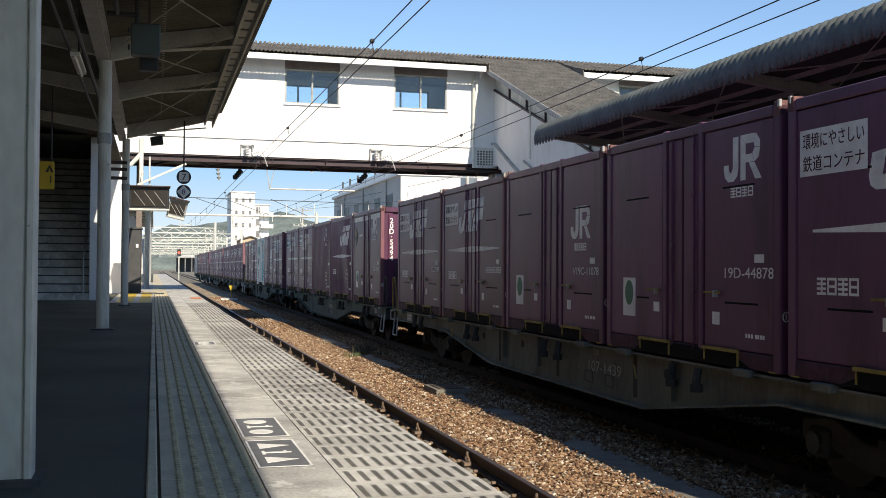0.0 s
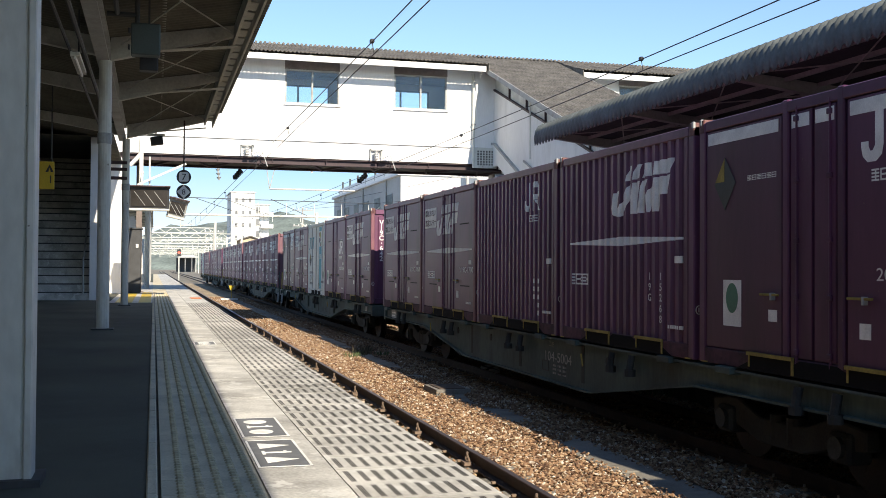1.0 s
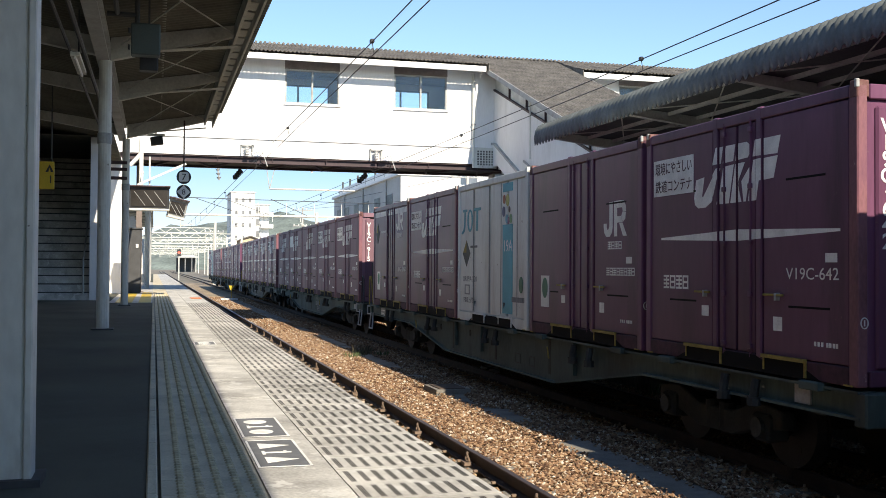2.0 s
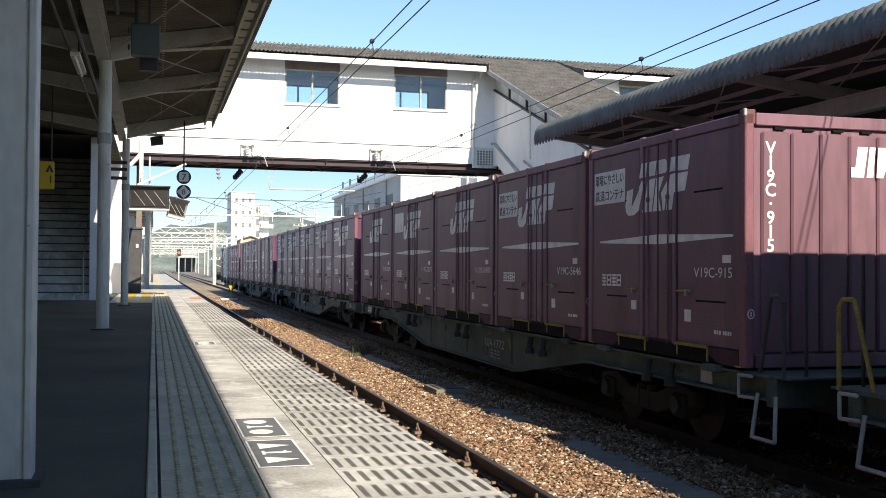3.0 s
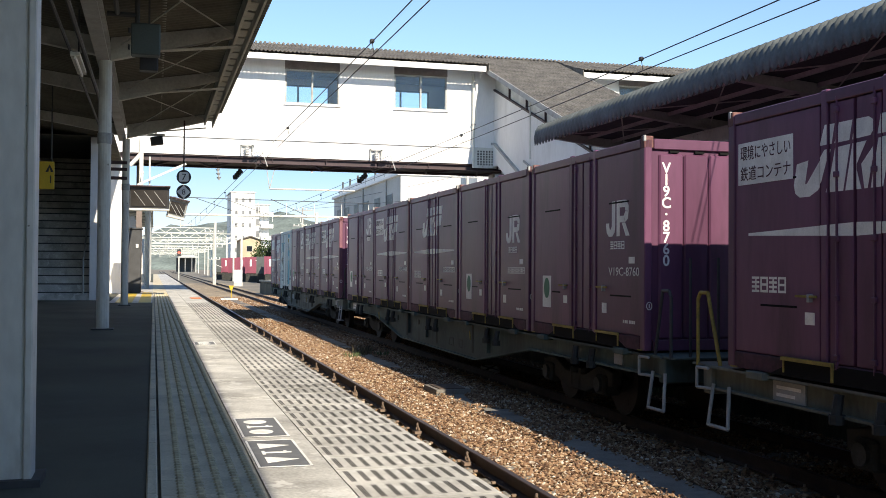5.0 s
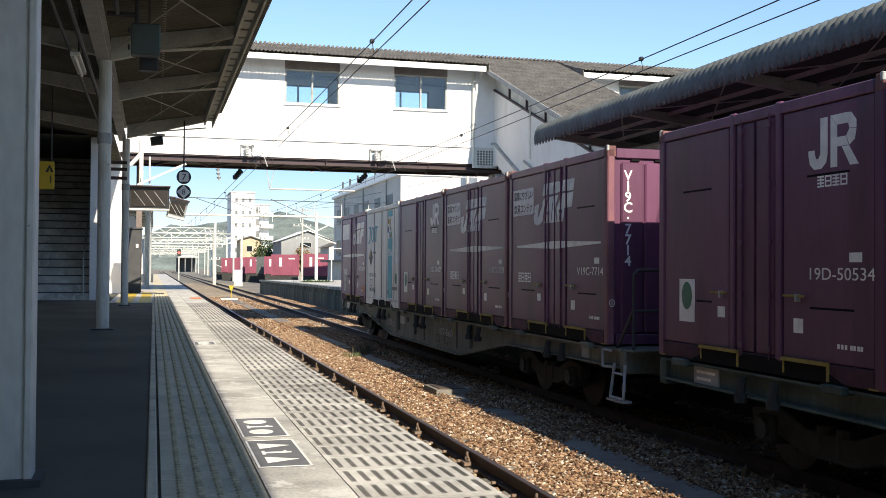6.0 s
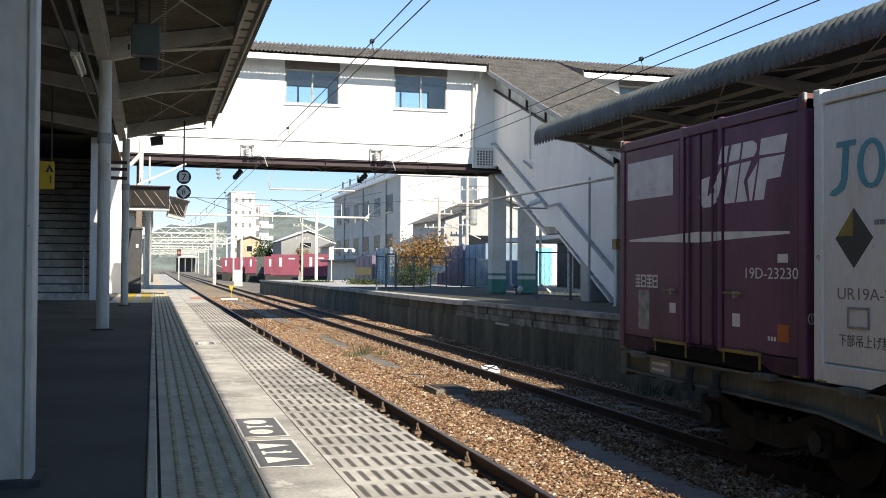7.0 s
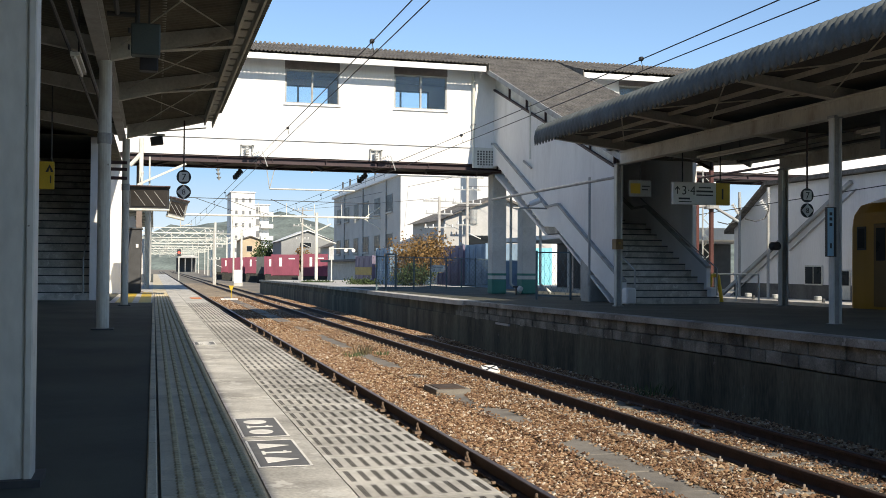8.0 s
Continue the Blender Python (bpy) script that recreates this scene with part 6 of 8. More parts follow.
tube_lamp((-0.95, 14.0, 4.55), (0.0, 1, 0), 1.3, "unlit white tube lamp under the near canopy")
tube_lamp((-1.6, 8.0, 4.6), (0.0, 1, 0), 1.3, "unlit white tube lamp under the near canopy")
tube_lamp((11.25, 18.4, 4.38), (0.0, 1, 0), 3.2, "unlit white tube lamp under the island canopy", 0.45)
tube_lamp((11.9, 14.0, 4.4), (0.0, 1, 0), 3.2, "unlit white tube lamp under the island canopy", 0.45)
ys = thing("exit_sign", (-1.9, 20.0, 3.6), "yellow guide sign with a dark arrow and figure one", "hanging sign")
part("board", boxes((-0.45, 0.15, -0.02, 0.02, -0.25, 0.25)), YELLOWSIGN, ys, bevel=0.004)
part("arrow", prism(bmesh.new(), [(0.0, 0.06), (0.05, 0.06), (0.07, 0.14), (0.09, 0.06), (0.14, 0.06), (0.07, 0.2)], "y", -0.026, -0.02), BLACKSIGN, ys)
lettering("figure", "1", 0.2, BLACKSIGN, ys, front_at(0.04, -0.024, -0.14))
part("hanger", rods(0.012, ((-0.35, 0, 0.25), (-0.35, 0, 1.85))), DARKSTEEL, ys)
part("hanger", rods(0.012, ((0.1, 0, 0.25), (0.1, 0, 1.85))), DARKSTEEL, ys)
# pipes along the near canopy
cp = thing("canopy_conduits", (0, 0, 0), "dark conduits clipped along the near canopy", "conduit")
part("conduit", rods(0.03, ((-0.9, -10, 4.75), (-0.9, 24.5, 4.75))), DARKSTEEL, cp)
part("conduit", rods(0.022, ((-1.05, -10, 4.7), (-1.05, 24.5, 4.7))), DARKSTEEL, cp)
part("conduit", rods(0.03, ((-0.45, 9.5, 5.0), (-0.45, 13.0, 5.0))), DARKSTEEL, cp)
for i, (z, w) in enumerate(((4.3, 0.5), (4.15, 0.35), (3.95, 0.45))):
    part("bracket_arm", bars(0.05, 0.07, ((-1.1, 24.5, z), (-0.6, 24.5, z))), MAROON, cp)
# far canopy of the near platform beyond the footbridge
def far_canopy():
    c = tagged(thing("canopy_far", (0, 0, 0), "dark butterfly canopy beyond the footbridge", "platform canopy"), kind="structure")
    y0, y1 = 42.0, 78.0
    part("fascia", boxes((-2.95, -0.35, y0 - 0.05, y0, 4.78, 5.0)), MAROON, c, "dark maroon fascia")
    bm = corrugated(y0, y1, [(-3.0, 4.95), (-0.1, 4.86)], 0.3, 0.02, sub=4)
    bmesh.ops.transform(bm, matrix=Matrix(((0, 1, 0, 0), (1, 0, 0, 0), (0, 0, 1, 0), (0, 0, 0, 1))), verts=bm.verts)
    solid(part("roof_sheet", bm, SHEET, c, "grey corrugated roofing"), 0.02)
    bm = bmesh.new()
    prism(bm, [(-0.1, 4.84), (-0.05, 4.84), (-0.05, 4.6), (-0.1, 4.6)], "y", y0 + 0.3, y1 - 0.3)
    part("gutter", bm, GREYSTEEL, c)
    for k in range(9):
        part("rafter", boxes((-2.9, -0.1, y0 + 0.3 + k * 4, y0 + 0.4 + k * 4, 4.66, 4.8)), WHITESTEEL, c)
    part("beam", boxes((-0.3, -0.15, y0, y1, 4.5, 4.7)), WHITESTEEL, c)
    for k in range(5):
        part("post", rods(0.1, ((-0.26, y0 + 1 + k * 8, ZP), (-0.26, y0 + 1 + k * 8, 4.5)), seg=10), WHITESTEEL, c)


far_canopy()
COLUMNBROWN = mat("brown_grey_column_paint", (0.2, 0.165, 0.15), 0.75, var=0.2, scale=3, stain=((0.1, 0.075, 0.06), 0.6, 3.0))
GLASSDARK = mat("dark_monitor_glass", (0.05, 0.045, 0.042), 0.12, var=0.2, bump=0, spec=0.6)


def monitor_box(x, y, z, w, h, tilt, case, label):
    """A platform monitor under a sloping hood, hung from the pipes above."""
    m = thing("platform_monitor", (x, y, z), label, "monitor", "monitors at the platform end")
    m.matrix_basis = pose(x, y, z, 0, 0, 0) @ Matrix.Rotation(radians(tilt), 4, "Y")
    bm = bmesh.new()
    prism(bm, [(-0.3, h), (0.4, h), (0.4, -h), (-0.05, -h), (-0.05, -h + 0.08), (-0.24, h - 0.06)], "x", -w, w)
    part("case", bm, case, m, bevel=0.015)
    bm = bmesh.new()
    prism(bm, [(-0.26, h - 0.09), (-0.25, h - 0.09), (-0.075, -h + 0.11), (-0.085, -h + 0.11)], "x", -w + 0.05, w - 0.05)
    part("screen", bm, GLASSDARK, m, "dark glass screen")
    part("hood", boxes((-w - 0.03, w + 0.03, -0.38, 0.42, h, h + 0.03)), MAROON, m, "dark red-brown hood")
    part("bottom_lip", boxes((-w - 0.01, w + 0.01, -0.1, -0.04, -h - 0.015, -h + 0.05)), WHITESTEEL, m, "pale rounded lip", bevel=0.02)
    # grey diagonal bars drawn as the reflections in the glass
    for k in (-0.5, 0.0, 0.5):
        part("reflector_bar", bars(0.012, 0.012, ((k * w - 0.14, -0.24, h * 0.6), (k * w + 0.16, -0.11, -h * 0.6))), GREYSTEEL, m)
    part("hanger", rods(0.025, ((0, 0.15, h + 0.02), (0, 0.15, h + 0.9))), WHITESTEEL, m)
    return m


monitor_box(-0.14, 31.0, 3.9, 0.55, 0.33, 0, DARKSTEEL, "dark hooded platform monitor with a red-brown top edge")
monitor_box(0.64, 31.2, 3.63, 0.26, 0.27, 13, GREYSTEEL, "smaller grey hooded monitor hung askew beside the larger one")
bc = thing("steel_column", (-0.5, 37.2, ZP), "brown-grey steel column under the footbridge", "column")
part("shaft", boxes((-0.1, 0.1, -0.1, 0.1, 0, 4.36)), COLUMNBROWN, bc, bevel=0.012)
part("base_plate", boxes((-0.17, 0.17, -0.17, 0.17, 0, 0.03)), COLUMNBROWN, bc)
part("collar", boxes((-0.13, 0.13, -0.13, 0.13, 2.9, 2.96), (-0.13, 0.13, -0.13, 0.13, 3.4, 3.46)), COLUMNBROWN, bc)
kb = thing("equipment_cabinet", (-0.62, 36.0, ZP), "tall dark metal equipment cabinet on the platform", "cabinet")
part("case", boxes((-0.2, 0.22, -0.3, 0.3, 0, 2.1)), DARKSTEEL, kb, bevel=0.02)
part("hood", boxes((-0.24, 0.26, -0.34, 0.34, 2.1, 2.16)), DARKSTEEL, kb, bevel=0.01)
part("label_plate", boxes((0.05, 0.13, -0.305, -0.30, 1.5, 1.62)), WHITESIGN, kb)
wp = thing("downpipe", (-0.42, 34.88, 0), "white bent rainwater pipe on the footbridge", "pipe")
part("pipe", rods(0.07, ((0, 0, 4.35), (0, 0, 6.1)), ((0, 0, 5.6), (-0.35, 0, 5.2))), WHITESTEEL, wp)
part("arm", bars(0.06, 0.06, ((-0.05, -3.85, 4.3), (1.3, -3.85, 4.95)), ((0.05, -3.85, 4.2), (0.05, 0, 5.0))), WHITESTEEL, wp)
# white boards added past the stair to fill its overexposed bright patch
for i, (x, y, w, h) in enumerate(((-0.95, 40.0, 0.35, 2.6), (-1.3, 46.0, 0.5, 3.0), (-0.75, 52.0, 0.3, 2.2))):
    b = thing("notice_board", (x, y, ZP), "white framed notice board in the sun on the platform", "notice board", "notice boards on the near platform")
    part("panel", boxes((-w, w, -0.03, 0.03, 0.5, h)), TRIM, b, bevel=0.01)
    part("leg", boxes((-w, -w + 0.06, -0.03, 0.03, 0, 0.5)), GREYSTEEL, b)
    part("leg", boxes((w - 0.06, w, -0.03, 0.03, 0, 0.5)), GREYSTEEL, b)
    part("sheet", boxes((-w * 0.8, w * 0.8, -0.035, -0.03, 0.8, h - 0.3)), mat("paper_sheet", (0.6, 0.6, 0.58), 0.6, var=0.3, scale=5), b)
structure("platform_near_yellow", boxes((-0.9, -0.5, 26.5, 36.5, ZP + 0.001, ZP + 0.004), (-0.35, -0.05, 26.5, 36.5, ZP + 0.001, ZP + 0.004)), YELLOWSIGN, "yellow guide tiles on the sunlit platform")
structure("platform_near_sunlit", boxes((-1.05, -0.02, 26.4, 60, ZP - 0.01, ZP + 0.0005)), CONCRETE, "pale concrete platform beyond the canopy")

# ---- overhead line ----
WIRE = mat("wire_copper_black", (0.03, 0.03, 0.032), 0.5, 0.3)
PORCELAIN = mat("white_porcelain", (0.7, 0.7, 0.68), 0.3, var=0.06)


def overhead(x, label):
    w = tagged(thing("overhead_wire", (0, 0, 0), label, "overhead wire", "overhead wires"), kind="structure")
    part("messenger_wire", rods(0.008, ((x, -10, 5.12), (x, 14, 5.03)), ((x, 14, 5.03), (x, 34, 5.08)), ((x, 34, 5.08), (x, 50, 5.12)), ((x, 50, 5.12), (x, 100, 5.75)), ((x, 100, 5.75), (x, 135, 5.2)), ((x, 135, 5.2), (x, 170, 5.75)), ((x, 170, 5.75), (x, 330, 5.6)), seg=6), WIRE, w)
    part("contact_wire", rods(0.0075, ((x + 0.03, -10, 4.88), (x + 0.03, 36, 4.86)), ((x + 0.03, 36, 4.86), (x, 330, 4.95)), seg=6), WIRE, w)
    for y in (3.0, 13.8, 23.0, 30.5, 44, 52, 60, 68, 76, 84, 92):
        z = 5.04 if y < 50 else 5.12 + (y - 50) * 0.0126
        d = part("dropper", rods(0.006, ((x, y, z), (x + 0.03, y, 4.87)), seg=5), WIRE, w)
        part("clamp", boxes((x - 0.03, x + 0.03, y - 0.035, y + 0.035, z - 0.03, z + 0.03)), WIRE, d, bevel=0.012)
    return w


overhead(2.82, "black catenary wires over the near track")
overhead(6.82, "black catenary wires over the goods train's track")


def insulator(bm, a, b, n, r):
    a, b = Vector(a), Vector(b)
    for k in range(n):
        c = a + (b - a) * ((k + 0.2) / n)
        d = a + (b - a) * ((k + 0.7) / n)
        rod(bm, c, d, r, 10, r * 0.5)
    rod(bm, a, b, r * 0.35, 6)


def bridge_fitting(x):
    f = thing("wire_support", (x, 34.85, 5.85), "white wire support with porcelain insulators on the footbridge front", "wire support", "wire supports on the footbridge")
    part("bracket", boxes((-0.26, -0.22, -0.02, 0.1, -0.15, 0.16), (-0.26, 0.2, -0.02, 0.1, 0.12, 0.16), (0.12, 0.16, -0.02, 0.1, -0.12, 0.16)), GREYSTEEL, f)
    bm = bmesh.new()
    insulator(bm, (-0.05, -0.08, 0.1), (-0.05, -0.08, -0.22), 4, 0.09)
    part("insulator", bm, PORCELAIN, f)
    bm = bmesh.new()
    insulator(bm, (0.1, -0.1, -0.16), (0.4, -0.15, -0.05), 4, 0.07)
    part("insulator", bm, PORCELAIN, f)
    part("strut", bars(0.03, 0.03, ((0.45, -0.1, -0.05), (0.62, -0.12, -0.55))), GREYSTEEL, f)
    bm = bmesh.new()
    insulator(bm, (-0.15, 1.2, -0.6), (-0.35, 1.6, -0.85), 4, 0.1)
    part("lower_insulator", bm, DARKSTEEL, f, "dark insulator under the girder")


bridge_fitting(2.98)
bridge_fitting(7.33)


def gantry(y, x0, x1, z, label, truss=True, posts=True):
    """A portal over the tracks with a lattice beam."""
    g = thing("overhead_gantry", (0, y, 0), label, "gantry", "gantries over the tracks")
    if truss:
        part("chord", bars(0.09, 0.09, ((x0, 0, z), (x1, 0, z))), WHITESTEEL, g)
        part("chord", bars(0.09, 0.09, ((x0, 0, z + 0.6), (x1, 0, z + 0.6))), WHITESTEEL, g)
        n = int((x1 - x0) / 0.9)
        bm = bmesh.new()
        for i in range(n):
            a = x0 + (x1 - x0) * i / n
            b = x0 + (x1 - x0) * (i + 1) / n
            bar(bm, (a, 0, z + (0 if i % 2 else 0.6)), (b, 0, z + (0.6 if i % 2 else 0)), 0.06, 0.06)
        part("lacing", bm, WHITESTEEL, g)
    else:
        part("beam", rods(0.09, ((x0, 0, z), (x1, 0, z)), seg=10), WHITESTEEL, g)
    if posts:
        for x in (x0, x1):
            part("post", rods(0.15, ((x, 0, -0.45), (x, 0, z + 1.3)), seg=10, ), WHITESTEEL, g)
    for x in (2.8, 6.8):
        if x0 < x < x1:
            part("drop_arm", rods(0.04, ((x - 0.8, 0, z), (x - 0.8, 0, z - 1.1)), ((x - 0.8, 0, z - 0.9), (x + 0.1, 0, z - 0.75)), seg=6), WHITESTEEL, g)
    return g


for i, (y, x0, x1, z) in enumerate(((128, -3.5, 7.1, 6.0), (150, -3.5, 12, 6.0), (172, -4, 12.5, 5.7), (196, -4, 13, 6.1), (222, -4, 12, 5.6), (250, -4, 13, 6.0), (285, -4, 14, 6.0), (325, -5, 15, 6.2), (370, -5, 15, 6.2), (420, -6, 16, 6.4))):
    gantry(y, x0, x1, z, "white lattice gantry over the tracks in the distance")
# pipe gantry with a white post on the island platform's far end
g = gantry(84, 2.0, 20.0, 6.05, "white pipe beam carrying catenary arms", truss=False, posts=False)
part("post", rods(0.13, ((12.7, 0, 0.4), (12.7, 0, 6.4)), seg=10), WHITESTEEL, g)
part("arm", rods(0.06, ((12.7, 0, 4.8), (11.4, 0, 5.5)), ((12.7, 0, 4.9), (13.9, 0, 5.5)), ((12.7, 0, 4.5), (14.3, 0, 3.9)), seg=6), WHITESTEEL, g)
for i in range(11):
    x = 6.9 + i * 1.12
    part("dropper", rods(0.03, ((x, 0, 6.05), (x, 0, 7.1 if i % 2 else 5.6)), seg=6), WHITESTEEL, g)
part("span_wire", rods(0.03, ((-3, 0, 7.45), (20, 0, 7.2)), seg=6), DARKSTEEL, g)
part("tie", rods(0.025, ((5.2, 0, 7.4), (9.0, 0, 6.1)), ((9.0, 0, 7.4), (12.0, 0, 6.1)), ((3.0, 0, 7.4), (6.0, 0, 6.4)), seg=6), DARKSTEEL, g)
part("end_arm", rods(0.05, ((16.6, 0, 6.0), (18.8, 0, 7.6)), ((16.6, 0, 6.0), (18.8, 0, 4.6)), seg=6), WHITESTEEL, g)
# short cantilever seen under the footbridge
ca = thing("catenary_bracket", (0, 52, 0), "white cantilever bracket with insulators over the near track", "catenary bracket")
part("drop_pipe", bars(0.04, 0.04, ((5.2, 0, 7.9), (5.5, 0, 5.85)), ((6.0, 0, 7.9), (5.5, 0, 5.85))), GREYSTEEL, ca)
part("arm", rods(0.04, ((5.5, 0, 5.85), (9.8, 0, 5.85))), WHITESTEEL, ca)
bm = bmesh.new()
insulator(bm, (7.6, 0, 7.7), (7.6, 0, 6.7), 5, 0.12)
part("insulator", bm, PORCELAIN, ca)
bm = bmesh.new()
insulator(bm, (2.9, 0, 7.4), (3.05, 0, 6.2), 6, 0.12)
part("insulator", bm, GREYSTEEL, ca)
part("post", rods(0.14, ((-1.6, 0, ZP), (-1.6, 0, 8.3)), seg=10), GREYSTEEL, ca)
part("beam", rods(0.07, ((-1.6, 0, 7.95), (9.4, 0, 7.95)), seg=8), GREYSTEEL, ca)

# ---- trackside small things ----
ym = thing("track_marker", (4.86, 68.6, -0.15), "yellow triangular marker on a thin post beside the track", "track marker")
part("post", rods(0.025, ((0, 0, 0), (0, 0, 0.62))), YELLOWSIGN, ym)
part("triangle", prism(bmesh.new(), [(-0.17, 0.9), (0.17, 0.9), (0.04, 0.58), (-0.04, 0.58)], "y", -0.02, 0.02), YELLOWSIGN, ym)
part("foot", boxes((-0.66, 0.42, -0.14, 0.14, -0.05, 0.06)), TRIM, ym, "white board at its foot")
wbx = thing("relay_box", (10.0, 130, -0.42), "white trackside relay box", "relay box")
part("case", boxes((-0.5, 0.5, -0.4, 0.4, 0.4, 2.0)), TRIM, wbx, bevel=0.02)
part("plinth", boxes((-0.55, 0.55, -0.45, 0.45, 0, 0.4)), CONCRETE, wbx)
sg = thing("signal", (3.4, 150, -0.42), "small trackside signal showing red", "signal")
part("post", rods(0.08, ((0, 0, 0), (0, 0, 4.2))), WHITESTEEL, sg)
part("head", boxes((-0.25, 0.25, -0.15, 0.15, 3.8, 4.8)), BLACKSIGN, sg)
red = mat("red_lens", (0.6, 0.02, 0.02), 0.3)
rb = red.node_tree.nodes["Principled BSDF"]
rb.inputs["Emission Color"].default_value, rb.inputs["Emission Strength"].default_value = (1, 0.08, 0.05, 1), 3.0
part("lens", rods(0.16, ((0, -0.16, 4.3), (0, -0.2, 4.3)), seg=12), red, sg)


def weeds(name, at, n, h, spread, colours, label, seed):
    rng = random.Random(seed)
    bm = bmesh.new()
    for i in range(n):
        a, d = rng.uniform(0, 6.28), rng.uniform(0, spread)
        x, y = d * math.cos(a), d * math.sin(a)
        lean = rng.uniform(0.1, 0.6)
        hh = h * rng.uniform(0.4, 1.0)
        tx, ty = x + hh * lean * math.cos(a), y + hh * lean * math.sin(a)
        w = 0.007
        v = [bm.verts.new(p) for p in ((x - w, y, 0), (x + w, y, 0), ((x + tx) / 2 + w, (y + ty) / 2, hh * 0.6), (tx, ty, hh), ((x + tx) / 2 - w, (y + ty) / 2, hh * 0.6))]
        bm.faces.new(v)
    ob = tagged(new(name, mesh_of(name, bm, colours)), label, "weeds", kind="stuff")
    ob.location = at
    return ob


GRASS = mat("weed_green", (0.07, 0.1, 0.04), 0.85, var=0.3, island=0.4)
DRY = mat("dry_weed", (0.11, 0.09, 0.055), 0.9, var=0.3, island=0.4)
weeds("weed_tuft", (4.95, 25.0, -0.15), 70, 0.3, 0.22, DRY, "dry weed tuft growing in the ballast", 1)
weeds("weed_tuft", (4.6, 24.3, -0.14), 40, 0.15, 0.24, GRASS, "small green weeds in the ballast", 2)
weeds("weed_tuft", (5.32, 24.7, -0.14), 30, 0.13, 0.2, GRASS, "small green weeds in the ballast", 3)
weeds("weed_tuft", (8.1, 16.0, -0.15), 60, 0.25, 0.5, GRASS, "small weeds along the platform wall", 4)

# ---- island platform things ----
def fence(pts, h, label, posts=7, mesh_panel=True):
    f = thing("mesh_fence", (0, 0, 0), label, "fence", "fences on the island platform")
    (xa, ya, za), (xb, yb, zb) = pts
    n = posts
    P = [Vector((xa + (xb - xa) * i / n, ya + (yb - ya) * i / n, za + (zb - za) * i / n)) for i in range(n + 1)]
    for p in P:
        part("post", rods(0.035, (p, p + Vector((0, 0, h))), seg=7), BLUEFENCE, f)
    for a, b in zip(P, P[1:]):
        for zz in (h - 0.05, 0.12):
            part("rail", rods(0.022, (a + Vector((0, 0, zz)), b + Vector((0, 0, zz))), seg=6), BLUEFENCE, f)
        if mesh_panel:
            bm = bmesh.new()
            d = b - a
            m = max(4, int(d.length / 0.16))
            up = Vector((0, 0, h - 0.2))
            for k in range(-m, m):
                for s in (1, -1):
                    t0, t1 = k / m, (k + m * 0.55) / m
                    u0, u1 = 0.0, 1.0
                    if t1 <= 0 or t0 >= 1:
                        continue
                    if t0 < 0:
                        u0 = -t0 / (t1 - t0)
                        t0 = 0
                    if t1 > 1:
                        u1 = u0 + (1 - u0) * (1 - t0) / (t1 - t0)
                        t1 = 1
                    if s < 0:
                        u0, u1 = 1 - u0, 1 - u1
                    bar(bm, a + d * t0 + up * u0 + Vector((0, 0, 0.12)), a + d * t1 + up * u1 + Vector((0, 0, 0.12)), 0.006, 0.006)
            part("wire_mesh", bm, BLUEFENCE, f)
    return f


BLUEFENCE = mat("blue_grey_fence_paint", (0.1, 0.15, 0.17), 0.6, var=0.15)
fence([(8.7, 41.3, 1.02), (16.3, 50.0, 1.02)], 1.45, "blue-grey wire mesh fence across the island platform")
fence([(10.95, 29.0, 1.05), (12.7, 28.0, 1.05)], 1.45, "blue-grey wire mesh fence beside the stair", posts=2)
nb = thing("fence_notice", (12.4, 45.42, 1.93), "small white notice tied to the mesh fence", "notice")
part("plate", boxes((-0.3, 0.3, -0.02, 0.0, -0.15, 0.17)), WHITESIGN, nb)
part("bars", boxes((-0.22, 0.22, -0.024, -0.02, 0.03, 0.07), (-0.22, 0.15, -0.024, -0.02, -0.07, -0.03)), GREYSTEEL, nb)
rp = thing("platform_repeater", (13.28, 80, 0.93), "white cranked post with two small round lamps", "signal")
part("post", rods(0.05, ((0, 0, 0), (0, 0, 2.5)), ((0, 0, 2.5), (1.72, 0, 2.5))), WHITESTEEL, rp)
for k in (1.12, 1.72):
    part("disc", rods(0.14, ((k, -0.05, 2.36), (k, 0.05, 2.36)), seg=12), WHITESIGN, rp)
gp = thing("gate_post", (9.15, 41.6, 1.02), "blue-grey gate frame on the island platform", "gate")
part("frame", rods(0.04, ((0, 0, 0), (0, 0, 1.5)), ((0.55, 0.6, 0), (0.55, 0.6, 1.5)), ((0, 0, 1.5), (0.55, 0.6, 1.5)), seg=7), BLUEFENCE, gp)
pr = thing("conduit_rail", (0, 0, 0), "grey pipe running level from the pier to the canopy column", "pipe")
part("pipe", rods(0.035, ((10.27, 31.2, 4.14), (10.5, 22.35, 4.14)), seg=8), GREYSTEEL, pr)
part("hanger", rods(0.035, ((11.2, 25.7, 4.42), (11.2, 25.7, 1.1)), seg=8), GREYSTEEL, pr)
cab = thing("equipment_cabinet", (11.95, 26.9, ZP - 0.02), "grey steel equipment cabinet below the stair", "cabinet")
part("case", boxes((-0.35, 0.35, -0.3, 0.3, 0.0, 1.25)), GREYSTEEL, cab, bevel=0.015)
part("door", boxes((-0.38, -0.352, -0.26, 0.26, 0.1, 1.15)), GREYSTEEL, cab)
wl = thing("wall_lamp", (10.9, 29.5, 3.9), "white wall lamp on the pier bracket", "lamp")
part("head", rods(0.09, ((0, 0, 0), (0.3, -0.1, 0.14)), seg=10), PORCELAIN, wl)
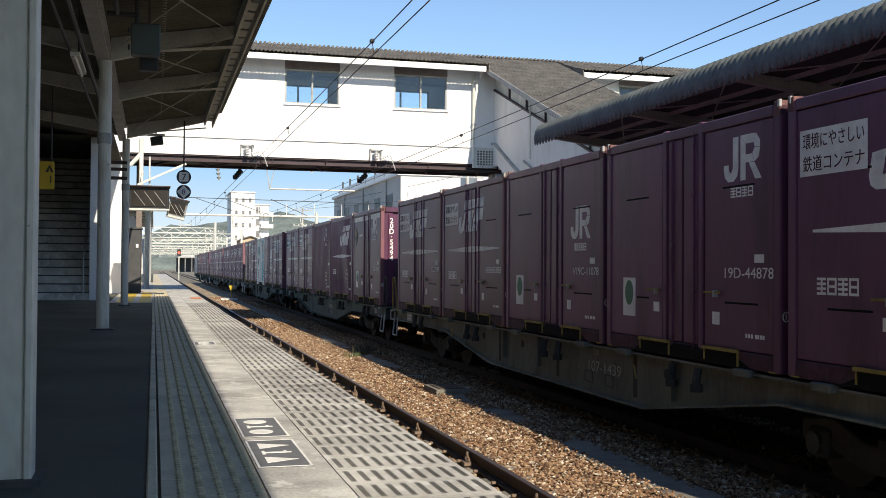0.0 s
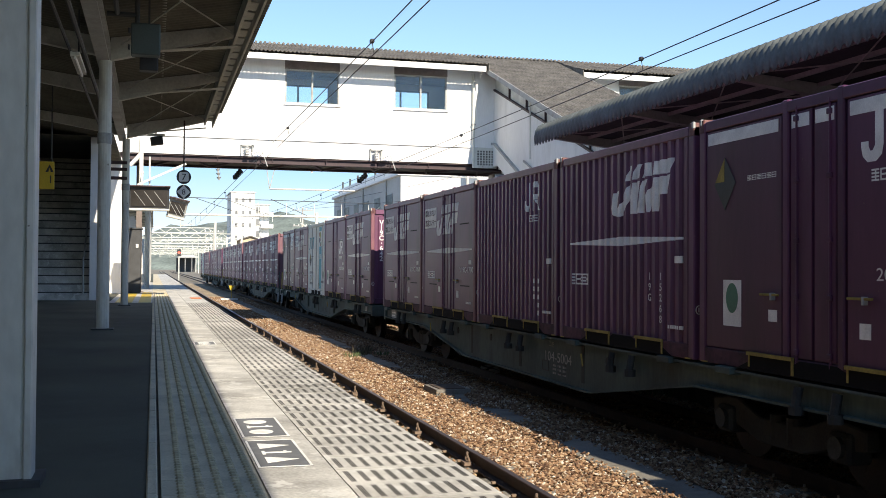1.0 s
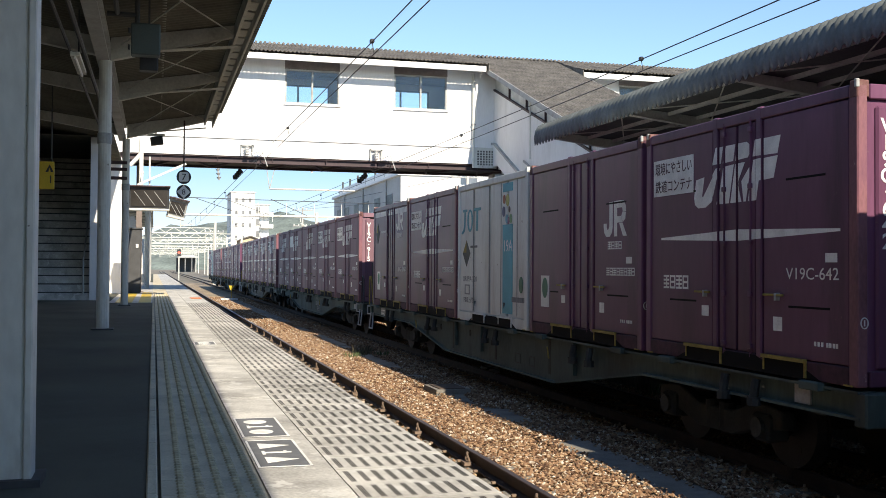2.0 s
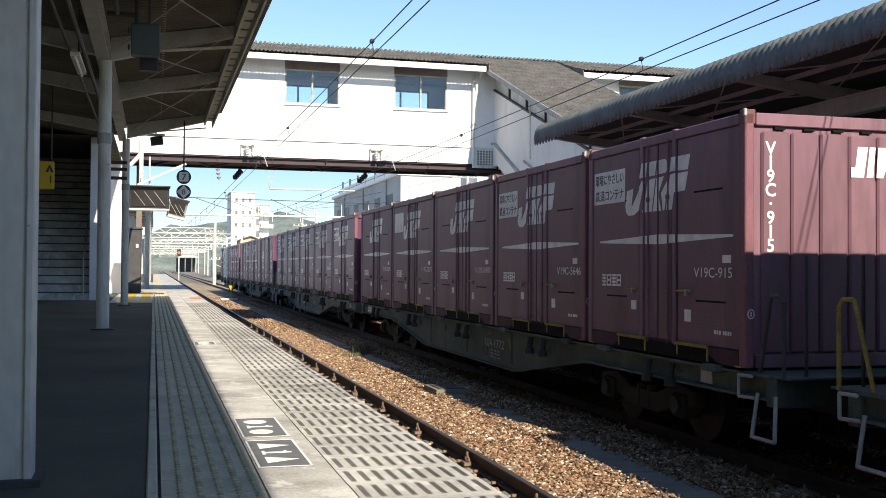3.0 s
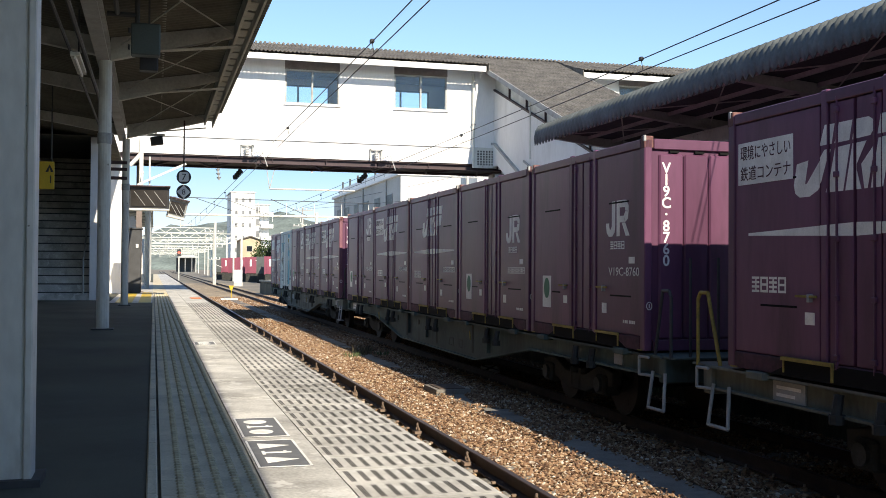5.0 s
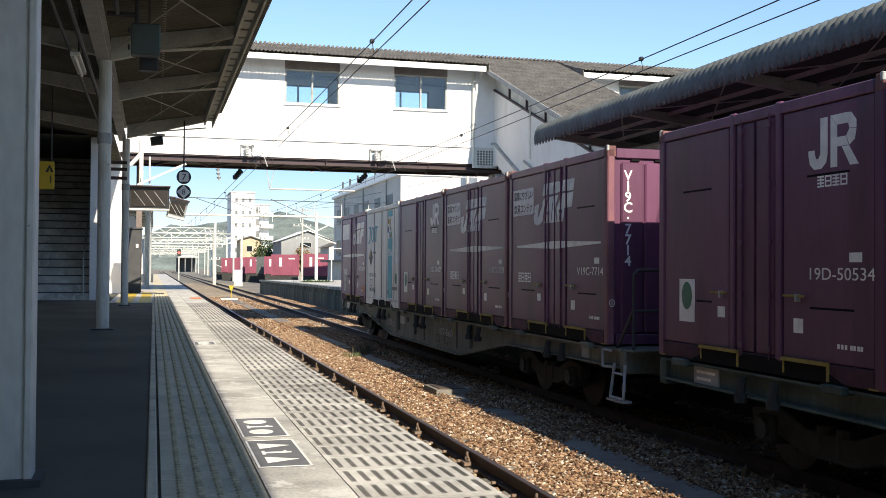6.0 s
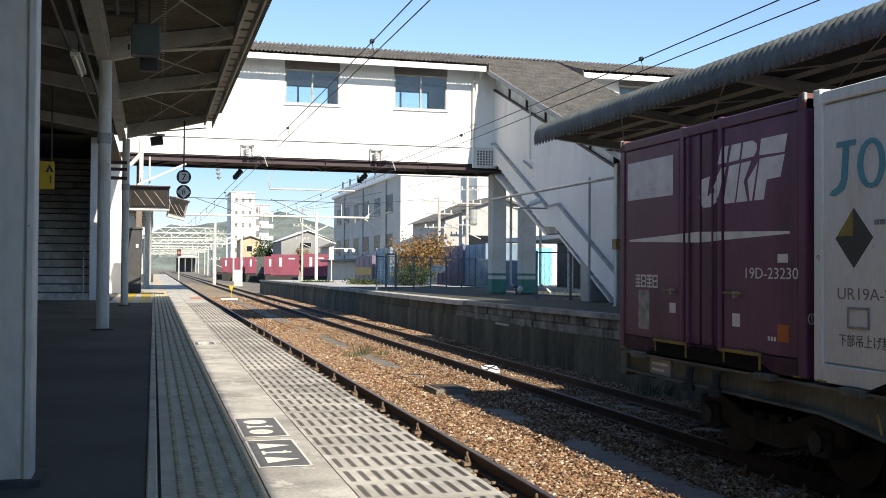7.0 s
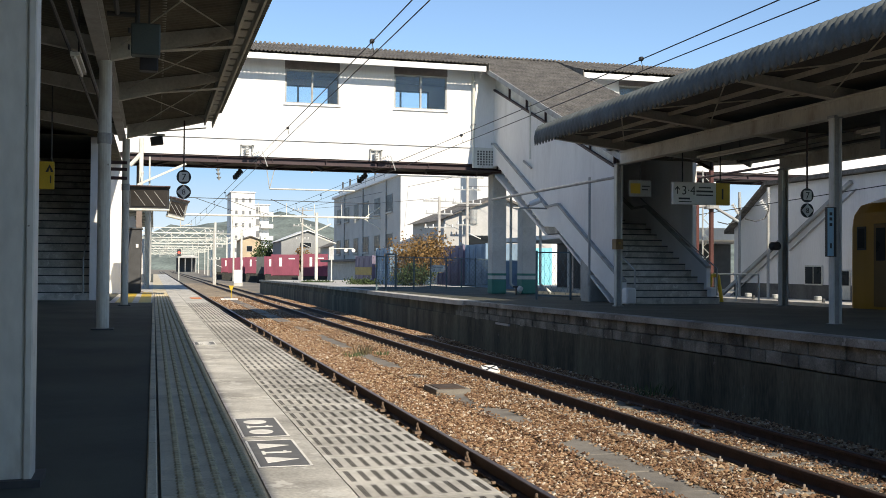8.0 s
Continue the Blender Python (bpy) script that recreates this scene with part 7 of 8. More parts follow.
part("arm", rods(0.025, ((0, 0, 0), (0.0, 0.2, -0.1)), ((-0.5, 0.1, -0.1), (0.9, 0.1, -0.1))), GREYSTEEL, wl)


def guide_sign():
    s = thing("platform_sign", (11.9, 21.0, 3.68), "white hanging sign to platforms three and four with a yellow end", "hanging sign")
    part("board", boxes((-0.75, 0.32, -0.05, 0.05, -0.25, 0.25)), WHITESIGN, s, bevel=0.006)
    part("yellow_end", boxes((0.32, 0.67, -0.05, 0.05, -0.25, 0.25)), YELLOWSIGN, s, "yellow way-out panel", bevel=0.006)
    lettering("words", "3·4", 0.28, BLACKSIGN, s, front_at(-0.55, -0.054, -0.03))
    part("up_arrow", prism(bmesh.new(), [(-0.66, -0.02), (-0.64, -0.02), (-0.64, 0.11), (-0.6, 0.07), (-0.585, 0.085), (-0.65, 0.155), (-0.715, 0.085), (-0.70, 0.07), (-0.66, 0.11)], "y", -0.054, -0.05), BLACKSIGN, s)
    part("small_writing", boxes((-0.18, 0.24, -0.053, -0.05, 0.03, 0.07), (-0.18, 0.24, -0.053, -0.05, -0.05, -0.02), (-0.12, 0.18, -0.053, -0.05, 0.12, 0.15), (-0.62, -0.34, -0.053, -0.05, -0.14, -0.1), (-0.62, -0.3, -0.053, -0.05, -0.2, -0.18)), BLACKSIGN, s, "dark bars")
    part("arrow", boxes((0.46, 0.5, -0.054, -0.05, -0.12, 0.12)), BLACKSIGN, s)
    part("hanger", rods(0.015, ((-0.5, 0, 0.25), (-0.5, 0, 1.15))), DARKSTEEL, s)
    part("hanger", rods(0.015, ((0.45, 0, 0.25), (0.45, 0, 1.12))), DARKSTEEL, s)


guide_sign()
s = thing("notice_sign", (10.95, 22.2, 3.86), "small pale sign with a yellow square over the stair foot", "hanging sign")
part("board", boxes((-0.28, 0.28, -0.02, 0.02, -0.19, 0.19)), GREYSTEEL, s, bevel=0.004)
part("yellow_square", boxes((-0.25, 0.0, -0.024, -0.02, -0.12, 0.12)), YELLOWSIGN, s)
part("bars", boxes((0.04, 0.24, -0.024, -0.02, 0.04, 0.07), (0.04, 0.2, -0.024, -0.02, -0.04, -0.01)), BLACKSIGN, s)
part("hanger", rods(0.012, ((0, 0, 0.19), (0, 0, 1.04))), DARKSTEEL, s)
s = thing("station_name_sign", (10.3, 14.2, 2.2), "narrow pale blue upright name sign strapped to the column", "sign")
part("board", boxes((-0.055, 0.055, -0.02, 0.0, 0.0, 0.76)), mat("pale_blue_sign", (0.3, 0.5, 0.62), 0.5, var=0.08), s, bevel=0.004)
part("border", boxes((-0.065, 0.11, -0.01, 0.04, -0.012, 0.772)), BLACKSIGN, s)
part("bars", boxes((-0.025, 0.025, -0.023, -0.02, 0.64, 0.69), (-0.025, 0.025, -0.023, -0.02, 0.56, 0.61), (-0.025, 0.025, -0.023, -0.02, 0.47, 0.52), (-0.015, 0.015, -0.023, -0.02, 0.12, 0.2)), BLACKSIGN, s, "dark bars")
s = thing("push_button_box", (10.4, 22.19, 2.55), "small brown switch box on the column", "switch box")
part("case", boxes((-0.09, 0.09, -0.06, 0.16, -0.12, 0.12)), mat("brown_box", (0.2, 0.12, 0.05), 0.6, var=0.2), s, bevel=0.01)
part("button", rods(0.03, ((0, -0.06, 0.02), (0, -0.08, 0.02))), YELLOW, s)
s = thing("platform_mirror", (14.6, 21.95, 2.55), "small round mirror on a bracket on the far column", "mirror")
part("dish", rods(0.1, ((-0.2, -0.1, 0), (-0.23, 0.1, 0)), seg=18), DARKSTEEL, s)
part("bracket", rods(0.02, ((-0.21, 0.1, 0), (0.12, 0.2, -0.05))), DARKSTEEL, s)
s = thing("clock_box", (11.1, 13.6, 4.15), "yellow and dark sign box beside the column", "hanging sign")
part("case", boxes((-0.3, 0.05, -0.06, 0.06, -0.3, 0.3)), BLACKSIGN, s, bevel=0.01)
part("face", boxes((0.05, 0.2, -0.06, 0.06, -0.3, 0.3)), YELLOWSIGN, s)
part("hanger", rods(0.02, ((-0.1, 0, 0.3), (-0.1, 0, 0.73))), DARKSTEEL, s)
bar_ = thing("barrier", (0, 0, 0), "white pipe barrier at the platform's far side", "barrier")
part("frame", rods(0.025, ((15.5, 26.6, 1.1), (15.5, 26.6, 1.85)), ((15.5, 26.6, 1.85), (15.5, 24.4, 1.85)), ((15.5, 24.4, 1.85), (15.5, 24.4, 1.1)), ((15.5, 25.5, 1.1), (15.5, 25.5, 1.85)), seg=7), PORCELAIN, bar_)
yb = thing("barrier", (15.3, 26.3, ZP - 0.02), "yellow pipe frame beside the stair", "barrier")
part("frame", rods(0.055, ((-0.18, 0, 0), (-0.12, 0, 0.75)), ((-0.12, 0, 0.75), (0.1, 0, 0.75)), ((0.1, 0, 0.75), (0.22, 0, 0.0)), seg=8), YELLOWSIGN, yb)
structure("canopy_pipe_run", rods(0.03, ((12.2, 0, 4.53), (12.2, 22, 4.53)), ((13.4, 0, 4.54), (13.4, 22, 4.54))), DARKSTEEL, "dark pipes under the island canopy")


# ---- yellow local train ----
def yellow_train():
    t = thing("railcar", (17.35, 0, 0), "yellow local railcar standing at the far platform edge", "train")
    paint = mat("mustard_train_paint", (0.42, 0.22, 0.02), 0.45, var=0.12, scale=1.0, stain=((0.25, 0.13, 0.02), 0.4, 1.5))
    prof = [(-1.4, 0.95), (-1.42, 1.2), (-1.42, 3.05), (-1.38, 3.32), (-1.2, 3.55), (-0.6, 3.74), (0, 3.78), (0.6, 3.74), (1.2, 3.55), (1.38, 3.32), (1.42, 3.05), (1.42, 1.2), (1.4, 0.95)]
    ends = [(21.25, 0.94), (21.12, 0.985), (20.7, 1.0), (2.0, 1.0), (1.65, 0.97), (1.5, 0.9)]
    bm = bmesh.new()
    rings = []
    for y, k in ends:
        rings.append([bm.verts.new((x * k, y, 0.95 + (z - 0.95) * (k if z > 3 else 1))) for x, z in prof])
    for a, b in zip(rings, rings[1:]):
        for i in range(len(prof)):
            j = (i + 1) % len(prof)
            bm.faces.new((a[i], a[j], b[j], b[i]))
    bm.faces.new(rings[0])
    bm.faces.new(rings[-1][::-1])
    part("body", bm, paint, t)
    def win(y0, y1, z0, z1, name, mm, label=""):
        f = part(name, boxes((-1.432, -1.4, y0, y1, z0, z1)), BLACKSIGN, t, label, bevel=0.006)
        part("pane", boxes((-1.436, -1.431, y0 + 0.05, y1 - 0.05, z0 + 0.05, z1 - 0.05)), mm, f)
    win(20.62, 20.95, 2.45, 3.0, "side_window", WINDOW)
    d = part("door", boxes((-1.438, -1.41, 19.3, 20.35, 1.15, 3.05)), mat("door_brown", (0.16, 0.09, 0.02), 0.5, var=0.15), t, "darker door leaf", bevel=0.01)
    part("pane", boxes((-1.444, -1.437, 19.95, 20.25, 2.2, 2.95)), WINDOW, d)
    part("pane", boxes((-1.444, -1.437, 19.4, 19.75, 2.2, 2.95)), WINDOW, d)
    for k in range(8):
        win(3.0 + k * 1.95, 4.6 + k * 1.95, 2.1, 2.95, "side_window", WINDOW)
    part("underframe", boxes((-1.2, 1.2, 1.8, 21.0, 0.45, 0.95)), BOGIE, t)
    for y in (4.5, 18.0):
        b = part("bogie", boxes((-1.0, 1.0, y - 1.4, y + 1.4, 0.3, 0.6)), BOGIE, t)
        for dy in (-1.05, 1.05):
            part("wheelset", rods(0.43, ((-0.6, y + dy, 0.43), (0.6, y + dy, 0.43)), seg=20), WHEEL, b)
    part("roof_vent", boxes((-0.4, 0.4, 12, 14, 3.68, 3.95)), GREYSTEEL, t, bevel=0.05)


yellow_train()

# ---- white building with a stair beyond the far track ----
structure("platform_far", boxes((19.0, 27.5, 5, 60, -0.5, 1.0)), CONCRETE, "pale concrete platform beyond the far track")


def stair_house():
    h = thing("stair_building", (0, 0, 0), "white-walled stair building with grey base and a slanting stringer", "building")
    bm = bmesh.new()
    prism(bm, [(34.7, 1.0), (34.7, 3.55), (32.3, 4.95), (24.0, 4.95), (24.0, 1.0)], "x", 21.0, 21.3)
    part("wall", bm, PLASTER, h)
    part("base", boxes((20.97, 21.0, 24.0, 34.68, 1.0, 1.5)), OLDWALL, h, "grey rendered base")
    bm = bmesh.new()
    bar(bm, (20.93, 35.4, 1.06), (20.93, 31.67, 2.96), 0.12, 0.12)
    bar(bm, (20.93, 31.67, 2.96), (20.93, 31.17, 2.96), 0.12, 0.12)
    bar(bm, (20.93, 31.17, 2.96), (20.93, 27.8, 4.74), 0.12, 0.12)
    part("stringer", bm, GREYSTEEL, h)
    bm = bmesh.new()
    bar(bm, (20.96, 34.9, 1.0), (20.96, 31.7, 2.62), 0.05, 0.03)
    bar(bm, (20.96, 31.1, 2.64), (20.96, 27.6, 4.5), 0.05, 0.03)
    part("string_line", bm, GREYSTEEL, h)
    w = part("window", boxes((20.95, 21.0, 29.3, 30.25, 1.48, 2.14)), WHITESTEEL, h, bevel=0.01)
    part("pane", boxes((20.94, 20.952, 29.35, 29.75, 1.53, 2.09)), WINDOW, w)
    part("pane", boxes((20.94, 20.952, 29.8, 30.2, 1.53, 2.09)), WINDOW, w)
    w = part("window", boxes((20.95, 21.0, 27.9, 28.5, 1.05, 2.0)), WHITESTEEL, h, bevel=0.01)
    part("pane", boxes((20.94, 20.952, 27.95, 28.45, 1.5, 1.95)), WINDOW, w)
    bm = bmesh.new()
    prism(bm, [(35.0, 3.45), (32.3, 5.1), (23.5, 5.12), (23.5, 4.98), (32.3, 4.97), (35.0, 3.32)], "x", 20.75, 24.5)
    part("roof", bm, SLATE, h)
    part("back_wall", boxes((24.0, 24.3, 24.0, 34.7, 1.0, 3.2)), PLASTER, h)


stair_house()
for y in (31.0, 29.4, 33.6, 27.2):
    p = thing("floodlight", (19.3, y, 1.0), "small pale trackside lamp on the far platform edge", "lamp", "lamps along the far platform edge")
    part("head", boxes((-0.1, 0.1, -0.09, 0.09, 0.05, 0.2)), GREYSTEEL, p, bevel=0.03)
    part("foot", rods(0.05, ((0.2, 0, 0), (0.2, 0, 0.12))), DARKSTEEL, p)
sw = thing("signal_wires", (0, 0, 0), "black wires and white insulators beyond the island canopy", "wire")
part("wire", rods(0.015, ((19.5, 35, 4.0), (20, 22, 4.5)), ((20, 22, 4.5), (19, 12, 6.2)), ((19.6, 35, 5.2), (19.6, 8, 5.3)), seg=6), WIRE, sw)
part("feeder", rods(0.04, ((17.4, 34, 5.0), (17.4, 5, 5.05)), seg=6), MAROON, sw)
part("post", rods(0.08, ((17.36, 31, 1.0), (17.36, 31, 5.0))), mat("red_brown_post", (0.1, 0.035, 0.03), 0.7, var=0.2), sw)
part("post", rods(0.08, ((17.9, 31, 1.0), (17.9, 31, 5.6))), mat("red_brown_post_b", (0.1, 0.04, 0.035), 0.7, var=0.2), sw)
part("arm", rods(0.05, ((16.6, 31, 4.8), (18.9, 31, 3.6)), ((16.6, 31, 3.9), (18.2, 31, 4.2)), seg=7), GREYSTEEL, sw)
tr = thing("transformer", (17.9, 31, 4.3), "grey pole transformer with white insulators", "transformer")
part("tank", rods(0.25, ((0, 0, -0.3), (0, 0, 0.35)), seg=14), GREYSTEEL, tr)
part("bushing", rods(0.06, ((0.1, 0, 0.35), (0.1, 0, 0.6))), PORCELAIN, tr)
part("bracket", bars(0.06, 0.06, ((0, 0, -0.2), (-1.3, 0, -0.2))), GREYSTEEL, tr)
for x, y in ((20.2, 33.5), (19.9, 31.2)):
    st_ = thing("insulator_string", (x, y, 0), "white porcelain insulators on a bent cable arm", "insulator", "insulators beyond the far track")
    bm = bmesh.new()
    insulator(bm, (0, 0, 4.35), (0.25, 0, 4.0), 5, 0.08)
    insulator(bm, (0.3, 0, 4.6), (0.3, 0, 4.2), 5, 0.07)
    part("insulator", bm, PORCELAIN, st_)
    part("cable", rods(0.02, ((-0.6, 0, 3.7), (-0.2, 0, 3.62)), ((-0.2, 0, 3.62), (0.15, 0, 3.72)), ((0.15, 0, 3.72), (0.3, 0, 4.0)), ((0.3, 0, 4.0), (0.3, 0, 4.6)), seg=6), DARKSTEEL, st_)
    part("post", rods(0.05, ((0.32, 0.06, 0.9), (0.32, 0.06, 4.8)), seg=8), GREYSTEEL, st_)
lp = thing("lattice_post", (18.4, 32.2, 0), "slim grey lattice post beyond the far track", "post")
for dx in (-0.14, 0.14):
    part("leg", boxes((dx - 0.02, dx + 0.02, -0.02, 0.02, -0.45, 5.4)), GREYSTEEL, lp)
part("lacing", bars(0.02, 0.02, *[((-0.14 if i % 2 else 0.14, 0, 1.0 + i * 0.25), (0.14 if i % 2 else -0.14, 0, 1.25 + i * 0.25)) for i in range(17)]), GREYSTEEL, lp)


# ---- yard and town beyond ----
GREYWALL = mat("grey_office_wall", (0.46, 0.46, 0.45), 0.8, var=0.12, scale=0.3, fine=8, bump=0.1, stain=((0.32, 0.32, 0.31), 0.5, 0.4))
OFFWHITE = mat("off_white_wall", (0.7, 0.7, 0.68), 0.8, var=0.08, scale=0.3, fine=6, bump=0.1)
DARKHOUSE = mat("grey_house_wall", (0.27, 0.275, 0.27), 0.85, var=0.15, scale=0.4, fine=5)
TAN = mat("tan_house_wall", (0.5, 0.4, 0.27), 0.8, var=0.15, scale=0.4, fine=6)


def yard_box(name, at, rz, w, l, h, paint, label, mark=True, z0=0.55):
    c = thing(name, at, label, "container", "containers in the yard", rz)
    part("body", boxes((-w / 2 + 0.04, w / 2 - 0.04, 0.04, l - 0.04, z0 + 0.08, z0 + h)), paint, c)
    for sx in (-1, 1):
        for yy in (0, l - 0.12):
            part("corner_post", boxes((sx * w / 2 - 0.06 * (1 + sx), sx * w / 2 + 0.06 * (1 - sx), yy, yy + 0.12, z0, z0 + h + 0.03)), paint, c)
    for k in range(4):
        x = -w * 0.34 + k * w * 0.227
        part("rib", boxes((x - 0.08, x + 0.08, 0.0, 0.05, z0 + 0.1, z0 + h - 0.1)), paint, c)
    for k in range(3):
        part("side_rib", boxes((-w / 2 - 0.0, -w / 2 + 0.05, l * (0.2 + 0.3 * k) - 0.06, l * (0.2 + 0.3 * k) + 0.06, z0 + 0.1, z0 + h - 0.1)), paint, c)
    if mark:
        part("mark", boxes((-w * 0.22, -w * 0.12, -0.012, 0.0, z0 + h * 0.45, z0 + h * 0.85)), LETTER, c, "white upright bars")
        part("mark", boxes((w * 0.12, w * 0.34, -0.012, 0.0, z0 + h * 0.78, z0 + h * 0.84)), LETTER, c, "white bar")
    part("skid", boxes((-w / 2 + 0.1, w / 2 - 0.1, 0.1, l - 0.1, 0.0, z0 + 0.1)), BOGIE, c, "dark flat wagon under the load")
    return c


RED = mat("sunny_red_container", (0.24, 0.055, 0.09), 0.6, var=0.25, scale=0.8, stain=((0.12, 0.04, 0.05), 0.7, 0.9), stretch=(1, 1, 0.3))
DGREY = mat("dark_grey_container", (0.08, 0.09, 0.09), 0.7, var=0.2)
YARD = [(558, 118, 2.9, RED), (505, 126, 3.3, RED), (484, 150, 2.6, RED), (466, 156, 2.0, DGREY), (449, 164, 2.6, RED), (433, 170, 2.3, RED), (418, 178, 2.6, RED), (404, 188, 2.4, RED), (394, 196, 2.2, DGREY)]
for px_, y, w, paint in YARD:
    x = y * math.tan(math.atan((px_ - 784) / 1840.5) + radians(15.54))
    yard_box("freight_container", (x, y, -0.42), -8, w, 3.7, 2.6, paint, "faded red container standing in the sunlit goods yard" if paint is RED else "dark grey container standing in the goods yard", paint is RED, 1.3)
BLUE = mat("dull_blue_container", (0.2, 0.3, 0.4), 0.7, var=0.2, stain=((0.08, 0.1, 0.12), 0.6, 1.0))
PURP = mat("dull_purple_container", (0.17, 0.145, 0.2), 0.7, var=0.2, stain=((0.06, 0.05, 0.06), 0.6, 1.0))
CYAN = mat("bright_cyan_container", (0.2, 0.55, 0.65), 0.6, var=0.1)
yard_box("freight_container", (14.05, 57.4, 0.3), 0, 2.4, 3.9, 2.5, BLUE, "blue container behind the mesh fence", False, 0.3)
yard_box("freight_container", (14.1, 62.6, 0.1), 0, 2.4, 5.5, 2.3, PURP, "grey-purple container with a yellow band behind the bushes", False, 0.3)
single("yellow_band", boxes((12.87, 12.895, 62.7, 68.0, 1.5, 2.0)), YELLOW, "yellow painted band on the container", "band")
yard_box("freight_container", (18.5, 57.9, 0.3), 0, 2.4, 5.6, 2.6, PURP, "dull purple container behind the mesh fence", False, 0.4)
yard_box("freight_container", (18.5, 53.6, 0.3), 0, 2.4, 3.9, 2.6, BLUE, "blue container behind the footbridge piers", False, 0.4)
yard_box("freight_container", (21.9, 58.5, 0.0), 0, 2.34, 3.7, 2.8, CYAN, "bright cyan container in the sun behind the fence", False, 0.4)
sh = thing("platform_shed", (0, 0, 0), "low dark open shed with a pale roof edge behind the stair", "shed")
part("roof", boxes((17.3, 25.0, 43.0, 52.0, 3.3, 3.5)), OFFWHITE, sh, "pale roof slab")
# near-black walls stand in for the shade inside the shed
part("back_wall", boxes((20.81, 25.0, 51.5, 51.8, 0, 3.3)), DARKSTEEL, sh)
part("side_wall", boxes((20.6, 20.8, 46.0, 51.5, 0, 3.3)), DARKSTEEL, sh)
for k in range(3):
    part("column", boxes((17.9 + k * 3, 18.1 + k * 3, 43.3, 43.55, 0, 3.3)), GREYSTEEL, sh)
structure("ground_yard", boxes((15.9, 60, 36, 300, -0.42, -0.05)), FAREARTH, "pale gravel of the goods yard")
ds_ = thing("goods_shed", (0, 0, 0), "low dark open shed with a pale roof beyond the far platform", "shed")
part("roof", boxes((21.8, 28.0, 39.6, 47.0, 3.25, 3.75)), OFFWHITE, ds_, "pale roof edge")
# dark wall added as the unlit inside of the shed
part("back_wall", boxes((21.9, 28.0, 46.6, 46.9, -0.42, 3.25)), DARKSTEEL, ds_)
for x in (22.0, 24.4, 26.8):
    part("column", boxes((x, x + 0.16, 39.8, 39.96, -0.42, 3.25)), GREYSTEEL, ds_)


def facade(name, x0, x1, y0, y1, h, z0, paint, label, windows_side=(), windows_front=(), roof="flat", roofing=None, pane=None):
    """A block of building; its shaded side looks to -x, its sunlit front to -y."""
    b = thing(name, (0, 0, 0), label, "building")
    part("wall", boxes((x0, x1, y0, y1, z0, h)), paint, b)
    for (ya, yb, za, zb) in windows_side:
        w = part("window", boxes((x0 - 0.05, x0 + 0.02, ya, yb, za, zb)), GREYSTEEL, b)
        part("pane", boxes((x0 - 0.06, x0 - 0.045, ya + 0.05, (ya + yb) / 2 - 0.03, za + 0.05, zb - 0.05)), WINDOW, w)
        part("pane", boxes((x0 - 0.06, x0 - 0.045, (ya + yb) / 2 + 0.03, yb - 0.05, za + 0.05, zb - 0.05)), WINDOW, w)
        part("sill", boxes((x0 - 0.14, x0 - 0.05, ya - 0.1, yb + 0.1, za - 0.12, za)), CONCRETE, w)
    for (xa, xb, za, zb) in windows_front:
        w = part("window", boxes((xa, xb, y0 - 0.05, y0 + 0.02, za, zb)), GREYSTEEL, b)
        part("pane", boxes((xa + 0.06, xb - 0.06, y0 - 0.06, y0 - 0.045, za + 0.06, zb - 0.06)), pane or WINDOW, w)
    if roof == "flat":
        part("roof", boxes((x0 - 0.25, x1 + 0.25, y0 - 0.25, y1 + 0.25, h, h + 0.25)), TRIM, b, bevel=0.03)
    elif roof == "gable":
        bm = bmesh.new()
        prism(bm, [(x0 - 0.5, h - 0.1), ((x0 + x1) / 2, h + (x1 - x0) * 0.22), (x1 + 0.5, h - 0.1), ((x0 + x1) / 2, h + (x1 - x0) * 0.22 - 0.2)], "y", y0 - 0.4, y1 + 0.4)
        part("roof", bm, roofing or SLATE, b)
        bm = bmesh.new()
        prism(bm, [(x0, h), (x1, h), ((x0 + x1) / 2, h + (x1 - x0) * 0.2)], "y", y0 + 0.02, y1 - 0.02)
        part("gable", bm, paint, b)
    return b


ws = []
for i in range(6):
    ya = 79.5 + i * 4.7
    ws += [(ya, ya + 2.2, 6.4, 7.8), (ya, ya + 2.2, 3.3, 4.7)]
# walls toned grey as the shaded side; the front gets a whiter copy for sun
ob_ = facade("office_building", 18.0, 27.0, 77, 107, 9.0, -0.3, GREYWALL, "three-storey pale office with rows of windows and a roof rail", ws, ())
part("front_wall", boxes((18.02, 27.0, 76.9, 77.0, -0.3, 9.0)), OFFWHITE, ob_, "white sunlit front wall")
for i in range(7):
    part("roof_post", boxes((18.3, 18.45, 80 + i * 4, 80.15 + i * 4, 9.25, 10.6)), DARKSTEEL, ob_)
part("roof_rail", boxes((18.3, 18.36, 80, 106, 9.25, 9.95)), TRIM, ob_, "white roof parapet rail")
part("penthouse", boxes((20, 27, 80, 90, 9.25, 12.5)), OFFWHITE, ob_)
for y in (81.7, 91.3, 100.6):
    part("drain_pipe", rods(0.06, ((17.93, y, 0.0), (17.93, y, 9.0)), seg=7), GREYSTEEL, ob_)
part("canopy_shed", boxes((16.6, 17.98, 88, 107, 2.5, 2.7)), DARKSTEEL, ob_, "dark lean-to roof")
part("shed_wall", boxes((17.2, 17.97, 90, 106, 0.0, 2.5)), GREYSTEEL, ob_)
facade("annex_building", 23.2, 36, 74, 84, 11.5, -0.3, OFFWHITE, "white building with balconies catching the sun", (), [(25, 27, 8.3, 9.6), (28.5, 30.5, 8.3, 9.6)])
